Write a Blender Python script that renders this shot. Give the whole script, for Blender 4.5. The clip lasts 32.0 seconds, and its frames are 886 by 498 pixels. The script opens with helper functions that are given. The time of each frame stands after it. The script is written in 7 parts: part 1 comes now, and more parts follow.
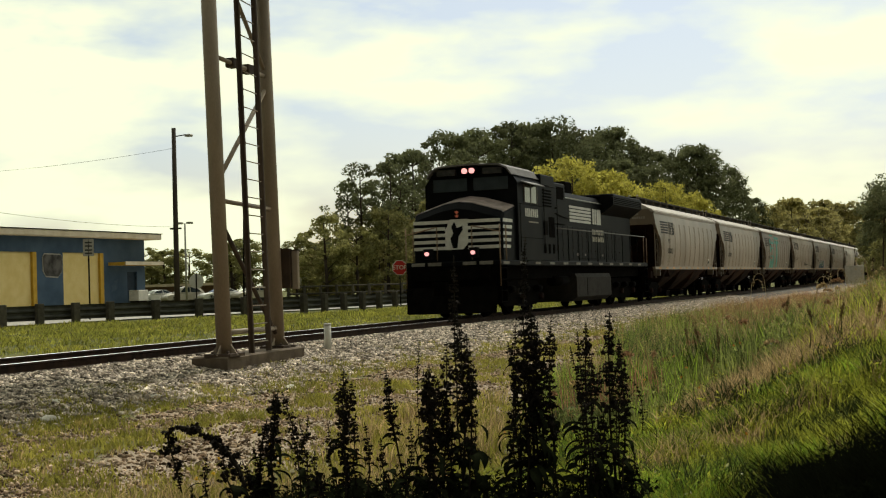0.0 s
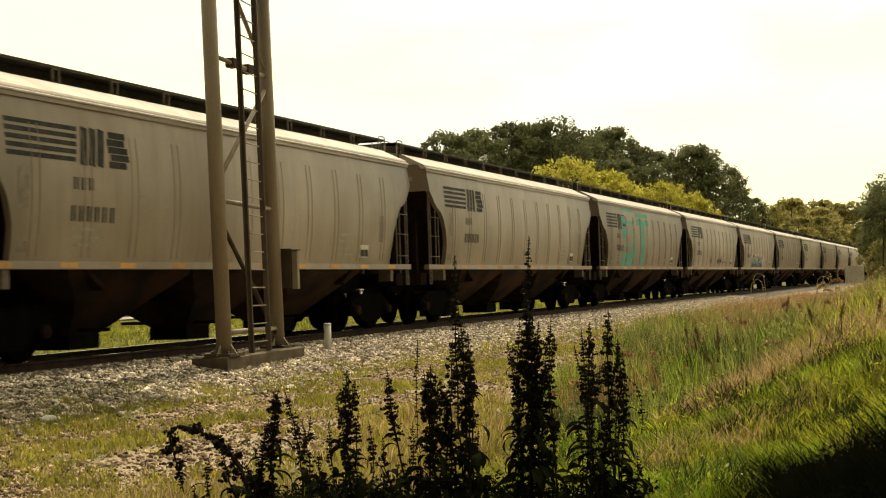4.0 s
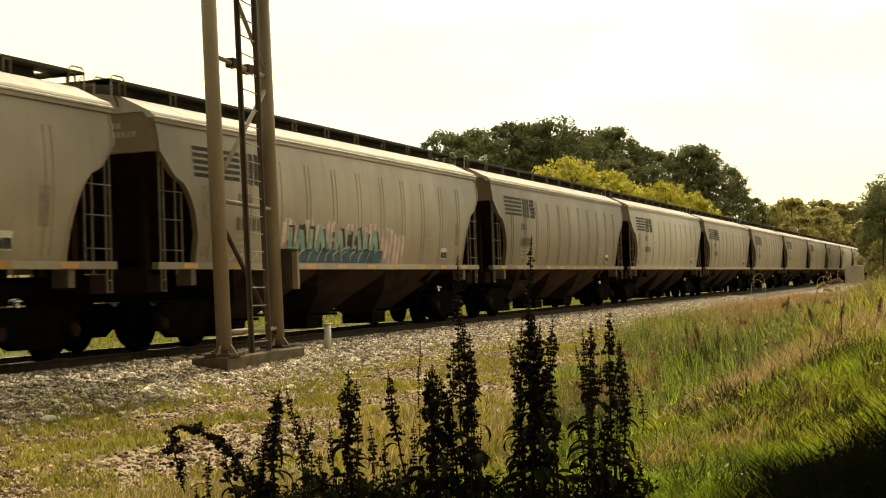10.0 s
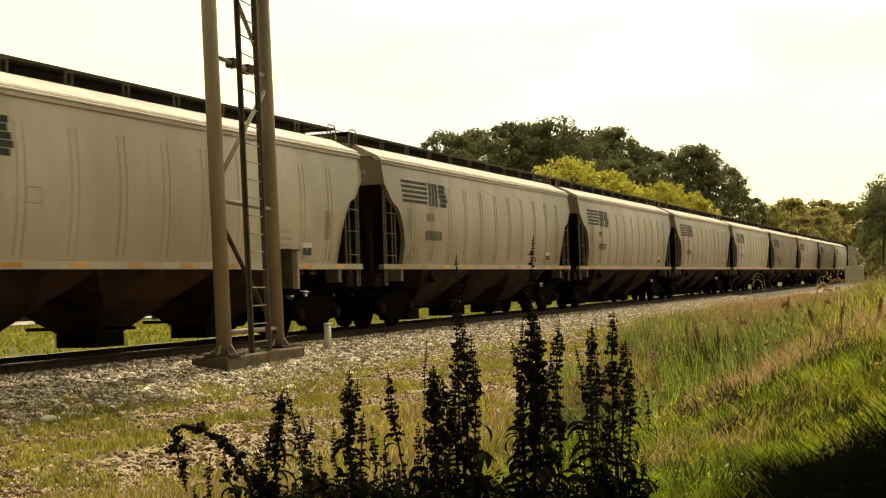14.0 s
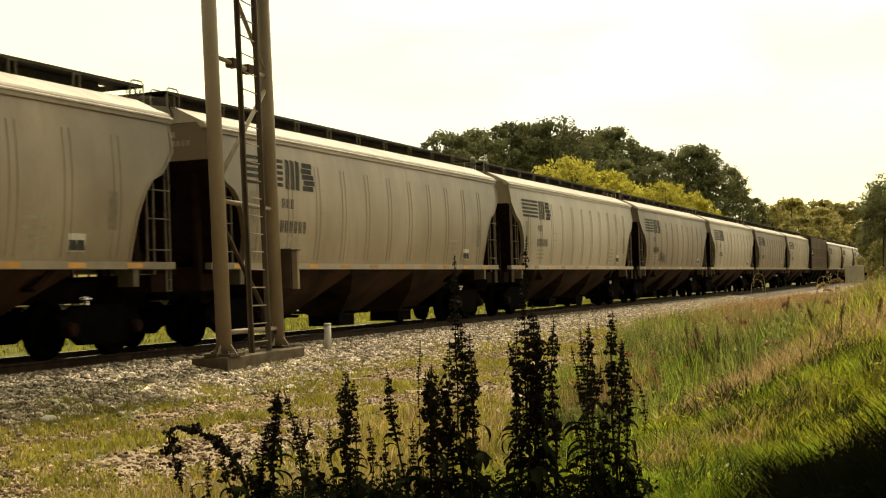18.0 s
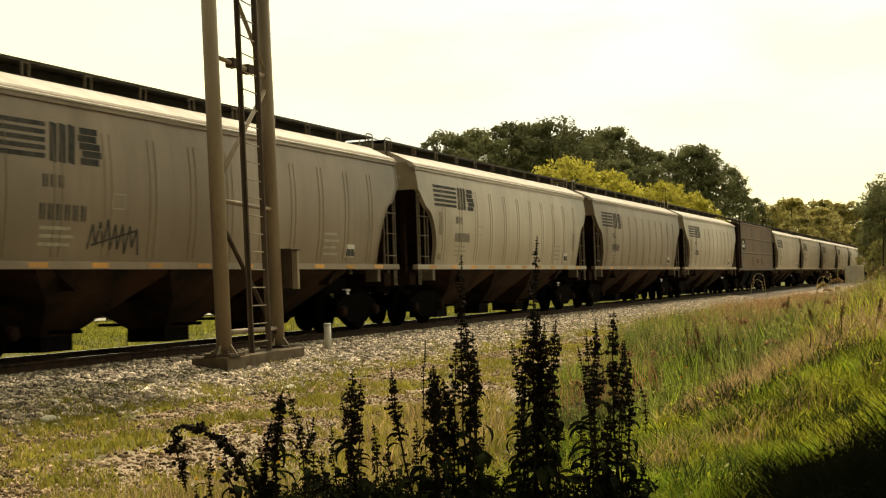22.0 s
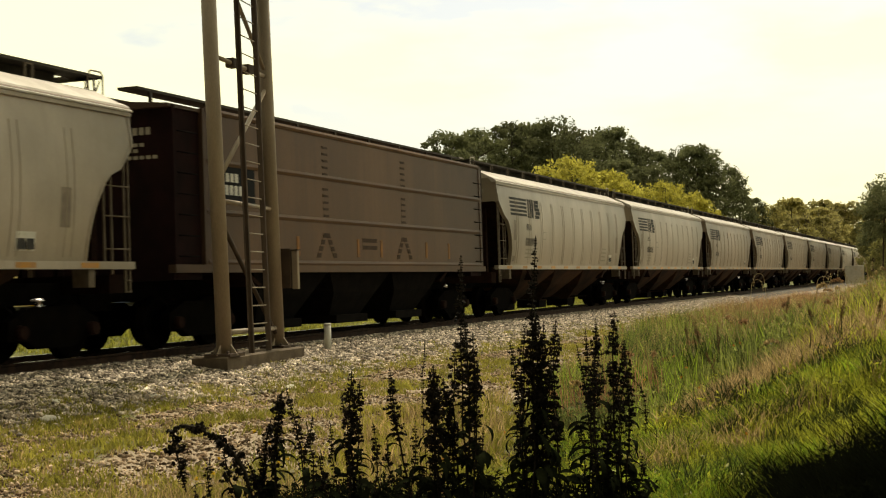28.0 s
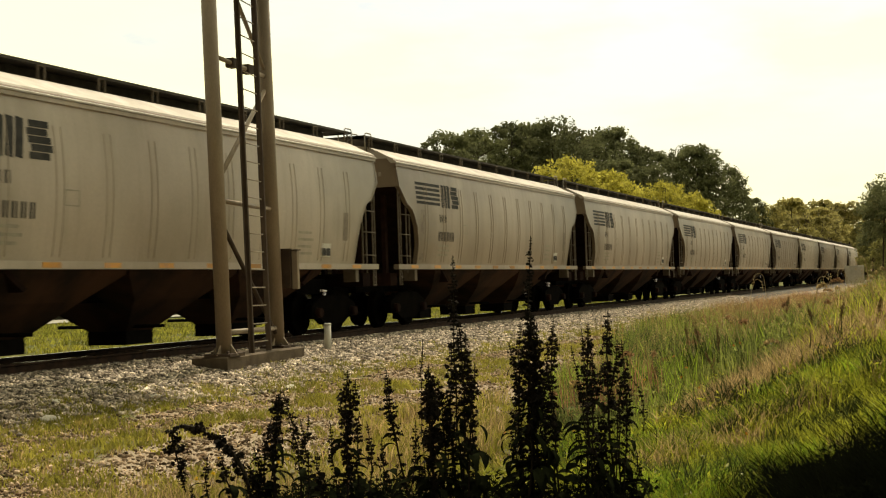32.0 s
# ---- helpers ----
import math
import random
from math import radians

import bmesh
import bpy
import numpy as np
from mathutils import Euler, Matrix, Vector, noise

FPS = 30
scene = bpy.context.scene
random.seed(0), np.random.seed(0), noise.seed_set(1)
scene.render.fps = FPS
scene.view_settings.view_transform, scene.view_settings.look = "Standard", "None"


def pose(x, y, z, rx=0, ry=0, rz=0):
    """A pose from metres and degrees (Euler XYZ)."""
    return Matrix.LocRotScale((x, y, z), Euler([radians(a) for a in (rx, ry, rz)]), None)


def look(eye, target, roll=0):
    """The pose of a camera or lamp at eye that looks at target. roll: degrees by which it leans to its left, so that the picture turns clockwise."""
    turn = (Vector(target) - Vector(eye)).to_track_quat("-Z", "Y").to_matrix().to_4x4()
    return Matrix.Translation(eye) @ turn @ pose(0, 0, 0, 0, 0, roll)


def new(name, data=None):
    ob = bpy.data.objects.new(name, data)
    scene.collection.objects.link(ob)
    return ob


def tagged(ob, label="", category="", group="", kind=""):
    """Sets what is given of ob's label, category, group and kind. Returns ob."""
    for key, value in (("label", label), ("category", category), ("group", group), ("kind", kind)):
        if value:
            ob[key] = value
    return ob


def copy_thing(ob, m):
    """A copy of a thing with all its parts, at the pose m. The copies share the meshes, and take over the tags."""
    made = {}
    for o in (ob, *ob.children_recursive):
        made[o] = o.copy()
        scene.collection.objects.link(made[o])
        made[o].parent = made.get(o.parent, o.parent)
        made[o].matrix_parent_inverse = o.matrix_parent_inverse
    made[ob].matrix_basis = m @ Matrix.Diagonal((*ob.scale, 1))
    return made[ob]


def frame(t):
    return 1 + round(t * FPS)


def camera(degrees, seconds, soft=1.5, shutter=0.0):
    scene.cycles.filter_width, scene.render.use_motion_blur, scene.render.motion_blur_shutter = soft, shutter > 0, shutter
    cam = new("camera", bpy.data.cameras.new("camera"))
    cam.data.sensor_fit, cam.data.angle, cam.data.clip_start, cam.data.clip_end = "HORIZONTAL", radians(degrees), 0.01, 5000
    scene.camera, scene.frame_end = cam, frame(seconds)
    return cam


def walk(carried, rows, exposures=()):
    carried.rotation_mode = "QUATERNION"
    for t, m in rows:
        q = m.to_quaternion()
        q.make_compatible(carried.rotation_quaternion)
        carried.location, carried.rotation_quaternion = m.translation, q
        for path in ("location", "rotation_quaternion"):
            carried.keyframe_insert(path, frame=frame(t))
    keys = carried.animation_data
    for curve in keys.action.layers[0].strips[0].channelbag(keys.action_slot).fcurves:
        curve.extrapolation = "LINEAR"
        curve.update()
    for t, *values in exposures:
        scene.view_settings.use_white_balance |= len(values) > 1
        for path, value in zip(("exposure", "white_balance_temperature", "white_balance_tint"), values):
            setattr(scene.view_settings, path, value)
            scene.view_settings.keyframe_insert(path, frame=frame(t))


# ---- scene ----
# The camera stands still on a verge beside a railway line. The track runs along +Y,
# rail tops at z = 0, the train comes towards -Y.
EYE = (0.0, 0.0, 0.95)
cam = camera(35.887, 32.0, soft=1.15, shutter=0.2)
HEADING, TILT, LEAN = radians(20.684), radians(1.545), -1.833
AIM = (-math.sin(HEADING) * math.cos(TILT), math.cos(HEADING) * math.cos(TILT), math.sin(TILT))
STAND = look(EYE, Vector(EYE) + 10 * Vector(AIM), LEAN)
walk(cam, [(0.0, STAND), (32.0, STAND)],
     exposures=[(0.0, -0.80, 6450, 8), (1.0, -0.83, 6450, 8), (1.6, -0.52, 7300, 8), (2.2, -0.26, 7900, 8), (3.2, -0.24, 8100, 8), (6.0, -0.37, 8450, 8), (9.5, -0.21, 8550, 8),
                (14.0, -0.21, 8550, 8), (20.0, -0.25, 8550, 8), (25.0, -0.42, 8050, 8), (28.0, -0.47, 7750, 8), (32.0, -0.39, 7900, 8)])

# ---- light ----
SUN_EL, SUN_AZ = radians(50), radians(-6)          # azimuth from +Y towards +X
world = bpy.data.worlds.new("sky")
scene.world = world
world.use_nodes = True


def sky_nodes():
    nt = world.node_tree
    nt.nodes.clear()
    n, l = nt.nodes.new, nt.links.new
    out, bg = n("ShaderNodeOutputWorld"), n("ShaderNodeBackground")
    sky = n("ShaderNodeTexSky")
    sky.sky_type, sky.sun_disc = "NISHITA", False
    sky.sun_elevation, sky.sun_rotation = SUN_EL, SUN_AZ
    sky.dust_density, sky.ozone_density = 2.0, 1.0
    tc, mp = n("ShaderNodeTexCoord"), n("ShaderNodeMapping")
    mp.inputs["Scale"].default_value = (1.0, 1.0, 3.2)
    mp.inputs["Location"].default_value = (0.35, 0.2, 0.45)
    noi = n("ShaderNodeTexNoise")
    noi.inputs["Scale"].default_value, noi.inputs["Detail"].default_value = 5.0, 8.0
    noi.inputs["Roughness"].default_value = 0.5
    ramp = n("ShaderNodeValToRGB")
    ramp.color_ramp.elements[0].position, ramp.color_ramp.elements[1].position = 0.41, 0.56
    ramp.color_ramp.elements[0].color = (0.06, 0.06, 0.06, 1)
    mix = n("ShaderNodeMix")
    mix.data_type = "RGBA"
    l(tc.outputs["Generated"], mp.inputs["Vector"])
    l(mp.outputs["Vector"], noi.inputs["Vector"])
    l(noi.outputs["Fac"], ramp.inputs["Fac"])
    l(ramp.outputs["Color"], mix.inputs["Factor"])
    # thin cloud scatters forwards: brightest on the sun's side of the sky
    dot = n("ShaderNodeVectorMath")
    dot.operation = "DOT_PRODUCT"
    dot.inputs[1].default_value = (math.sin(SUN_AZ) * math.cos(SUN_EL), math.cos(SUN_AZ) * math.cos(SUN_EL), math.sin(SUN_EL))
    l(tc.outputs["Generated"], dot.inputs[0])
    glare = n("ShaderNodeMapRange")
    glare.interpolation_type = "SMOOTHSTEP"
    for k, v in (("From Min", -0.15), ("From Max", 0.6), ("To Min", 0.245), ("To Max", 1.82)):
        glare.inputs[k].default_value = v
    l(dot.outputs["Value"], glare.inputs["Value"])
    # the cloud turns creamier towards the sun, the clear sky between it brightens less
    cream = n("ShaderNodeMix")
    cream.data_type = "RGBA"
    cream.inputs["A"].default_value = (10.2, 10.3, 8.2, 1)
    cream.inputs["B"].default_value = (10.2, 10.4, 7.3, 1)
    near = n("ShaderNodeMapRange")
    near.inputs["From Min"].default_value, near.inputs["From Max"].default_value = 0.2, 0.6
    l(dot.outputs["Value"], near.inputs["Value"])
    l(near.outputs["Result"], cream.inputs["Factor"])
    clear = n("ShaderNodeMapRange")
    clear.interpolation_type = "SMOOTHSTEP"
    for k, v in (("From Min", -0.15), ("From Max", 0.6), ("To Min", 0.17), ("To Max", 1.75)):
        clear.inputs[k].default_value = v
    l(dot.outputs["Value"], clear.inputs["Value"])
    for src, amount, dest in ((cream.outputs["Result"], glare, "B"), (sky.outputs["Color"], clear, "A")):
        sc = n("ShaderNodeVectorMath")
        sc.operation = "SCALE"
        l(src, sc.inputs[0])
        l(amount.outputs["Result"], sc.inputs["Scale"])
        l(sc.outputs["Vector"], mix.inputs[dest])
    l(mix.outputs["Result"], bg.inputs["Color"])
    bg.inputs["Strength"].default_value = 0.1
    l(bg.outputs["Background"], out.inputs["Surface"])


sky_nodes()
sun = new("sun", bpy.data.lights.new("sun", "SUN"))
sun.data.energy, sun.data.angle, sun.data.color = 5.0, radians(0.6), (1.0, 0.95, 0.84)
SUN_WAY = Vector((math.sin(SUN_AZ) * math.cos(SUN_EL), math.cos(SUN_AZ) * math.cos(SUN_EL), math.sin(SUN_EL)))
sun.matrix_world = look(SUN_WAY * 100, (0, 0, 0))


# ---- materials ----
def mat(name, c1, c2=None, rough=0.7, metal=0.0, scale=3.0, detail=6.0, fine=60.0, bump=0.15, c3=None, rand=0.0,
        coords="Object", stretch=(1, 1, 1), island=0.0, spec=0.15, trans=0.0):
    """A weathered surface: two scales of colour variation, fine relief, and a shift of tone from piece to piece."""
    m = bpy.data.materials.new(name)
    m.use_nodes = True
    nt = m.node_tree
    n, l = nt.nodes.new, nt.links.new
    b = nt.nodes["Principled BSDF"]
    b.inputs["Roughness"].default_value, b.inputs["Metallic"].default_value = rough, metal
    b.inputs["Specular IOR Level"].default_value = spec
    c2 = c2 or tuple(v * 0.75 for v in c1)
    tc, mp = n("ShaderNodeTexCoord"), n("ShaderNodeMapping")
    mp.inputs["Scale"].default_value = stretch
    l(tc.outputs[coords], mp.inputs["Vector"])
    big, small = n("ShaderNodeTexNoise"), n("ShaderNodeTexNoise")
    for t, s, d in ((big, scale, detail), (small, fine, 4.0)):
        t.inputs["Scale"].default_value, t.inputs["Detail"].default_value = s, d
        l(mp.outputs["Vector"], t.inputs["Vector"])
    ramp = n("ShaderNodeValToRGB")
    e = ramp.color_ramp.elements
    e[0].position, e[1].position = 0.36, 0.64
    e[0].color, e[1].color = (*c1, 1), (*c2, 1)
    if c3:
        k = e.new(0.74)
        k.color = (*c3, 1)
    l(big.outputs["Fac"], ramp.inputs["Fac"])
    hsv = n("ShaderNodeHueSaturation")
    l(ramp.outputs["Color"], hsv.inputs["Color"])
    mr = n("ShaderNodeMapRange")
    mr.inputs["To Min"].default_value, mr.inputs["To Max"].default_value = 0.8, 1.2
    l(small.outputs["Fac"], mr.inputs["Value"])
    value = mr.outputs["Result"]
    for amount, kind in ((rand, "o"), (island, "i")):
        if amount:
            src = n("ShaderNodeObjectInfo").outputs["Random"] if kind == "o" else n("ShaderNodeNewGeometry").outputs["Random Per Island"]
            m2, mul = n("ShaderNodeMapRange"), n("ShaderNodeMath")
            m2.inputs["To Min"].default_value, m2.inputs["To Max"].default_value = 1 - amount, 1 + amount
            l(src, m2.inputs["Value"])
            mul.operation = "MULTIPLY"
            l(value, mul.inputs[0])
            l(m2.outputs["Result"], mul.inputs[1])
            value = mul.outputs["Value"]
    l(value, hsv.inputs["Value"])
    l(hsv.outputs["Color"], b.inputs["Base Color"])
    if bump:
        bp = n("ShaderNodeBump")
        bp.inputs["Strength"].default_value, bp.inputs["Distance"].default_value = bump, 0.02
        l(small.outputs["Fac"], bp.inputs["Height"])
        l(bp.outputs["Normal"], b.inputs["Normal"])
    if trans:
        tr, add = n("ShaderNodeBsdfTranslucent"), n("ShaderNodeMixShader")
        l(hsv.outputs["Color"], tr.inputs["Color"])
        add.inputs["Fac"].default_value = trans
        l(b.outputs["BSDF"], add.inputs[1])
        l(tr.outputs["BSDF"], add.inputs[2])
        l(add.outputs["Shader"], nt.nodes["Material Output"].inputs["Surface"])
    return m


def glow(name, colour, strength):
    m = bpy.data.materials.new(name)
    m.use_nodes = True
    b = m.node_tree.nodes["Principled BSDF"]
    b.inputs["Base Color"].default_value = (*colour, 1)
    b.inputs["Emission Color"].default_value, b.inputs["Emission Strength"].default_value = (*colour, 1), strength
    return m


def glass_mat(name, tint=(0.03, 0.04, 0.045)):
    m = mat(name, tint, rough=0.08, bump=0, spec=0.3)
    return m


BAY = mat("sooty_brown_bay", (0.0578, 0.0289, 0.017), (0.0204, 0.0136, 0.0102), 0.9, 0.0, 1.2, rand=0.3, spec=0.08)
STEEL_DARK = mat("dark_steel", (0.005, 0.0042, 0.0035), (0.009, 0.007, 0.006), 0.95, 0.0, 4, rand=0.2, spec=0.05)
# Darker than grime alone: shade under the cars is put into this colour
TRUCK_STEEL = mat("grimy_shaded_steel", (0.0026, 0.00221, 0.00182), (0.0052, 0.0039, 0.0026), 0.95, 0.0, 5, rand=0.25, spec=0.02)
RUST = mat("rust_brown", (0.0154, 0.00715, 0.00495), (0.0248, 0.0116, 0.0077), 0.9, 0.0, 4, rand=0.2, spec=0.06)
RAIL_SIDE = mat("rail_rust", (0.06, 0.032, 0.02), (0.03, 0.018, 0.013), 0.8, 0.3, 6, rand=0.1)
RAIL_TOP = mat("polished_rail_head", (0.55, 0.54, 0.52), (0.45, 0.44, 0.42), 0.25, 1.0, 8, bump=0.05)
TIE = mat("creosoted_tie", (0.03, 0.024, 0.02), (0.06, 0.048, 0.038), 0.9, 0, 6, rand=0.3)
BALLAST = mat("ballast_granite", (0.14, 0.125, 0.105), (0.08, 0.07, 0.058), 0.9, 0, 9, fine=40, bump=0.6, c3=(0.15, 0.13, 0.11))
STONE = mat("crushed_granite", (0.66, 0.56, 0.45), (0.17, 0.135, 0.1), 0.9, 0, 5, island=0.8, bump=0.4)
CONCRETE = mat("weathered_concrete", (0.156, 0.12, 0.0864), (0.09, 0.066, 0.0456), 0.9, 0, 3, bump=0.3)
MAST = mat("mast_aluminium_paint", (0.36, 0.294, 0.222), (0.282, 0.222, 0.162), 0.5, 0.1, 2, bump=0.05, stretch=(1, 1, 0.3))
MAST_DARK = mat("mast_brown_steel", (0.07, 0.05, 0.038), (0.1, 0.07, 0.05), 0.7, 0.2, 4)
PVC = mat("white_plastic", (0.62, 0.6, 0.52), (0.5, 0.48, 0.42), 0.5, 0, 4)
def streaked(m, tint, amount):
    """Long vertical dirt streaks and a few rusty runs over the paint."""
    nt = m.node_tree
    n, l = nt.nodes.new, nt.links.new
    b = nt.nodes["Principled BSDF"]
    src = b.inputs["Base Color"].links[0].from_socket
    tc = n("ShaderNodeTexCoord")
    prev = src
    for scale, detail, lo, hi, colour, k in (((5, 5, 0.25), 4.0, 0.5, 0.8, tint, amount * 0.45), ((0.5, 0.5, 0.35), 5.0, 0.42, 0.72, tuple(v * 1.1 for v in tint), amount * 0.75), ((16, 16, 0.5), 3.0, 0.66, 0.8, (0.2, 0.09, 0.04), amount * 0.3)):
        mp, t, mr, mx = n("ShaderNodeMapping"), n("ShaderNodeTexNoise"), n("ShaderNodeMapRange"), n("ShaderNodeMix")
        info = n("ShaderNodeObjectInfo")
        add = n("ShaderNodeVectorMath")
        add.operation = "ADD"
        l(tc.outputs["Object"], mp.inputs["Vector"])
        mp.inputs["Scale"].default_value = scale
        l(mp.outputs["Vector"], add.inputs[0])
        sh = n("ShaderNodeMath")
        sh.operation, sh.inputs[1].default_value = "MULTIPLY", 40.0
        l(info.outputs["Random"], sh.inputs[0])
        l(sh.outputs["Value"], add.inputs[1])
        l(add.outputs["Vector"], t.inputs["Vector"])
        t.inputs["Scale"].default_value, t.inputs["Detail"].default_value = 1.0, detail
        l(t.outputs["Fac"], mr.inputs["Value"])
        for key, v in (("From Min", lo), ("From Max", hi), ("To Min", 0.0), ("To Max", k)):
            mr.inputs[key].default_value = v
        mx.data_type = "RGBA"
        l(mr.outputs["Result"], mx.inputs["Factor"])
        l(prev, mx.inputs["A"])
        mx.inputs["B"].default_value = (*colour, 1)
        prev = mx.outputs["Result"]
    # dirt thrown up by the wheels cakes both ends of a car, in uneven tongues
    sep, far, tongue, total, reach, cake = n("ShaderNodeSeparateXYZ"), n("ShaderNodeMath"), n("ShaderNodeTexNoise"), n("ShaderNodeMath"), n("ShaderNodeMapRange"), n("ShaderNodeMix")
    l(tc.outputs["Object"], sep.inputs["Vector"])
    far.operation = "ABSOLUTE"
    l(sep.outputs["Y"], far.inputs[0])
    l(tc.outputs["Object"], tongue.inputs["Vector"])
    tongue.inputs["Scale"].default_value, tongue.inputs["Detail"].default_value = 0.8, 5.0
    total.operation = "MULTIPLY_ADD"
    total.inputs[1].default_value = 5.0
    l(tongue.outputs["Fac"], total.inputs[0])
    l(far.outputs["Value"], total.inputs[2])
    for key, v in (("From Min", 6.4), ("From Max", 11.0), ("To Min", 0.0), ("To Max", 0.85)):
        reach.inputs[key].default_value = v
    l(total.outputs["Value"], reach.inputs["Value"])
    cake.data_type = "RGBA"
    l(reach.outputs["Result"], cake.inputs["Factor"])
    l(prev, cake.inputs["A"])
    cake.inputs["B"].default_value = (*(v * 0.8 for v in tint), 1)
    l(cake.outputs["Result"], b.inputs["Base Color"])
    return m


HOPPER_A = mat("hopper_beige", (0.46, 0.364, 0.281), (0.38, 0.293, 0.221), 0.42, 0, 0.8, stretch=(1, 1, 0.25), bump=0.03, spec=0.5)
HOPPER_B = mat("hopper_grey_white", (0.562, 0.477, 0.389), (0.479, 0.393, 0.311), 0.42, 0, 0.8, stretch=(1, 1, 0.25), bump=0.03, spec=0.5)
HOPPER_C = mat("hopper_dusty_tan", (0.328, 0.253, 0.188), (0.262, 0.193, 0.14), 0.45, 0, 0.8, stretch=(1, 1, 0.25), bump=0.03, spec=0.45)
HOPPER_D = mat("hopper_brown", (0.155, 0.0824, 0.0419), (0.115, 0.0621, 0.0324), 0.5, 0, 0.8, stretch=(1, 1, 0.25), bump=0.05)
for paint, dirt in ((HOPPER_A, (0.19, 0.14, 0.09)), (HOPPER_B, (0.27, 0.22, 0.15)), (HOPPER_C, (0.14, 0.1, 0.064)), (HOPPER_D, (0.07, 0.045, 0.033))):
    streaked(paint, dirt, 0.75)
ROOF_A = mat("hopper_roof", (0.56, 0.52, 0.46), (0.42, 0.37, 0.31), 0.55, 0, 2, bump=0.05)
GALV = mat("galvanised_walkway", (0.085, 0.073, 0.06), (0.055, 0.047, 0.038), 0.7, 0.3, 5)
LOGO = mat("faded_black_stencil", (0.035, 0.034, 0.033), (0.065, 0.06, 0.055), 0.7, 0, 6)
FAINT = mat("faint_stencil", (0.312, 0.286, 0.234), (0.416, 0.377, 0.299), 0.7, 0, 6)
SMUDGE = mat("grey_smudge", (0.21, 0.171, 0.137), (0.28, 0.231, 0.182), 0.6, 0, 9)
LADDER = mat("ladder_tan", (0.166, 0.134, 0.0986), (0.115, 0.0892, 0.0638), 0.7, 0, 4)
HOOP = mat("galvanised_hoop", (0.5, 0.46, 0.4), (0.38, 0.34, 0.29), 0.6, 0.1, 5)
EAVE_SHADE = mat("eave_shade_brown", (0.217, 0.165, 0.125), (0.259, 0.202, 0.153), 0.6, 0, 3)
ORANGE = mat("reflective_orange_strip", (0.7, 0.33, 0.06), (0.5, 0.28, 0.14), 0.5, 0, 5, rand=0.3)
WHITE = mat("white_paint", (0.74, 0.72, 0.66), (0.62, 0.6, 0.54), 0.5, 0, 5, bump=0.05)
LOCO_BLACK = mat("locomotive_black", (0.00351, 0.00378, 0.00486), (0.00743, 0.00743, 0.0081), 0.5, 0, 1.5, bump=0.03, spec=0.035)
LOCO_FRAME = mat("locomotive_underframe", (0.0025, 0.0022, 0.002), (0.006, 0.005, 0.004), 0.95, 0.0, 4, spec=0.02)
TANK = mat("fuel_tank_grey", (0.035, 0.03, 0.025), (0.018, 0.015, 0.012), 0.8, 0, 2)
GLASS = glass_mat("dark_glass")
HEADLIGHT = glow("headlight", (1.0, 0.42, 0.4), 2.2)
MARKER = glow("dim_marker", (0.7, 0.18, 0.1), 0.12)
AXLE_GLINT = mat("polished_glint_metal", (0.9, 0.84, 0.86), (0.85, 0.78, 0.8), 0.22, 1.0, 5, bump=0)


# ---- mesh helpers ----
def box(bm, x0, x1, y0, y1, z0, z1, m=None):
    v = [bm.verts.new((x, y, z)) for x in (x0, x1) for y in (y0, y1) for z in (z0, z1)]
    if m:
        for p in v:
            p.co = m @ p.co
    for f in ((0, 1, 3, 2), (4, 6, 7, 5), (0, 4, 5, 1), (2, 3, 7, 6), (0, 2, 6, 4), (1, 5, 7, 3)):
        bm.faces.new([v[i] for i in f])
    return v


def rod(bm, p0, p1, r0, r1=None, seg=8, caps=True):
    r1 = r0 if r1 is None else r1
    p0, p1 = Vector(p0), Vector(p1)
    d = (p1 - p0).normalized()
    u = d.orthogonal().normalized()
    w = d.cross(u)
    a, b = [], []
    for i in range(seg):
        k = 2 * math.pi * i / seg
        o = u * math.cos(k) + w * math.sin(k)
        a.append(bm.verts.new(p0 + o * r0))
        b.append(bm.verts.new(p1 + o * r1))
    for i in range(seg):
        j = (i + 1) % seg
        bm.faces.new((a[i], a[j], b[j], b[i])).smooth = True
    if caps:
        bm.faces.new(a[::-1])
        bm.faces.new(b)


def loft(bm, rings, closed=True, caps=True, smooth=False):
    """Skin through rings of points that hold the same number each."""
    vs = [[bm.verts.new(p) for p in ring] for ring in rings]
    n = len(vs[0])
    for a, b in zip(vs, vs[1:]):
        for i in range(n if closed else n - 1):
            j = (i + 1) % n
            bm.faces.new((a[i], a[j], b[j], b[i])).smooth = smooth
    if caps and closed:
        bm.faces.new(vs[0][::-1])
        bm.faces.new(vs[-1])
    return vs


def prism(bm, outline, axis, a, b):
    """A flat outline of (u, v) drawn out along an axis from a to b."""
    put = {"x": lambda u, v, w: (w, u, v), "y": lambda u, v, w: (u, w, v), "z": lambda u, v, w: (u, v, w)}[axis]
    loft(bm, [[put(u, v, a) for u, v in outline], [put(u, v, b) for u, v in outline]])


def tube(bm, pts, radii, seg=5):
    """One connected tapering tube through a line of points."""
    rings = []
    for i, p in enumerate(pts):
        d = (pts[min(i + 1, len(pts) - 1)] - pts[max(i - 1, 0)]).normalized()
        u = Vector((1, 0, 0)) if abs(d.x) < 0.9 else Vector((0, 1, 0))
        u = (u - d * u.dot(d)).normalized()
        w = d.cross(u)
        rings.append([p + (u * math.cos(6.2832 * k / seg) + w * math.sin(6.2832 * k / seg)) * radii[i] for k in range(seg)])
    loft(bm, rings, smooth=True)


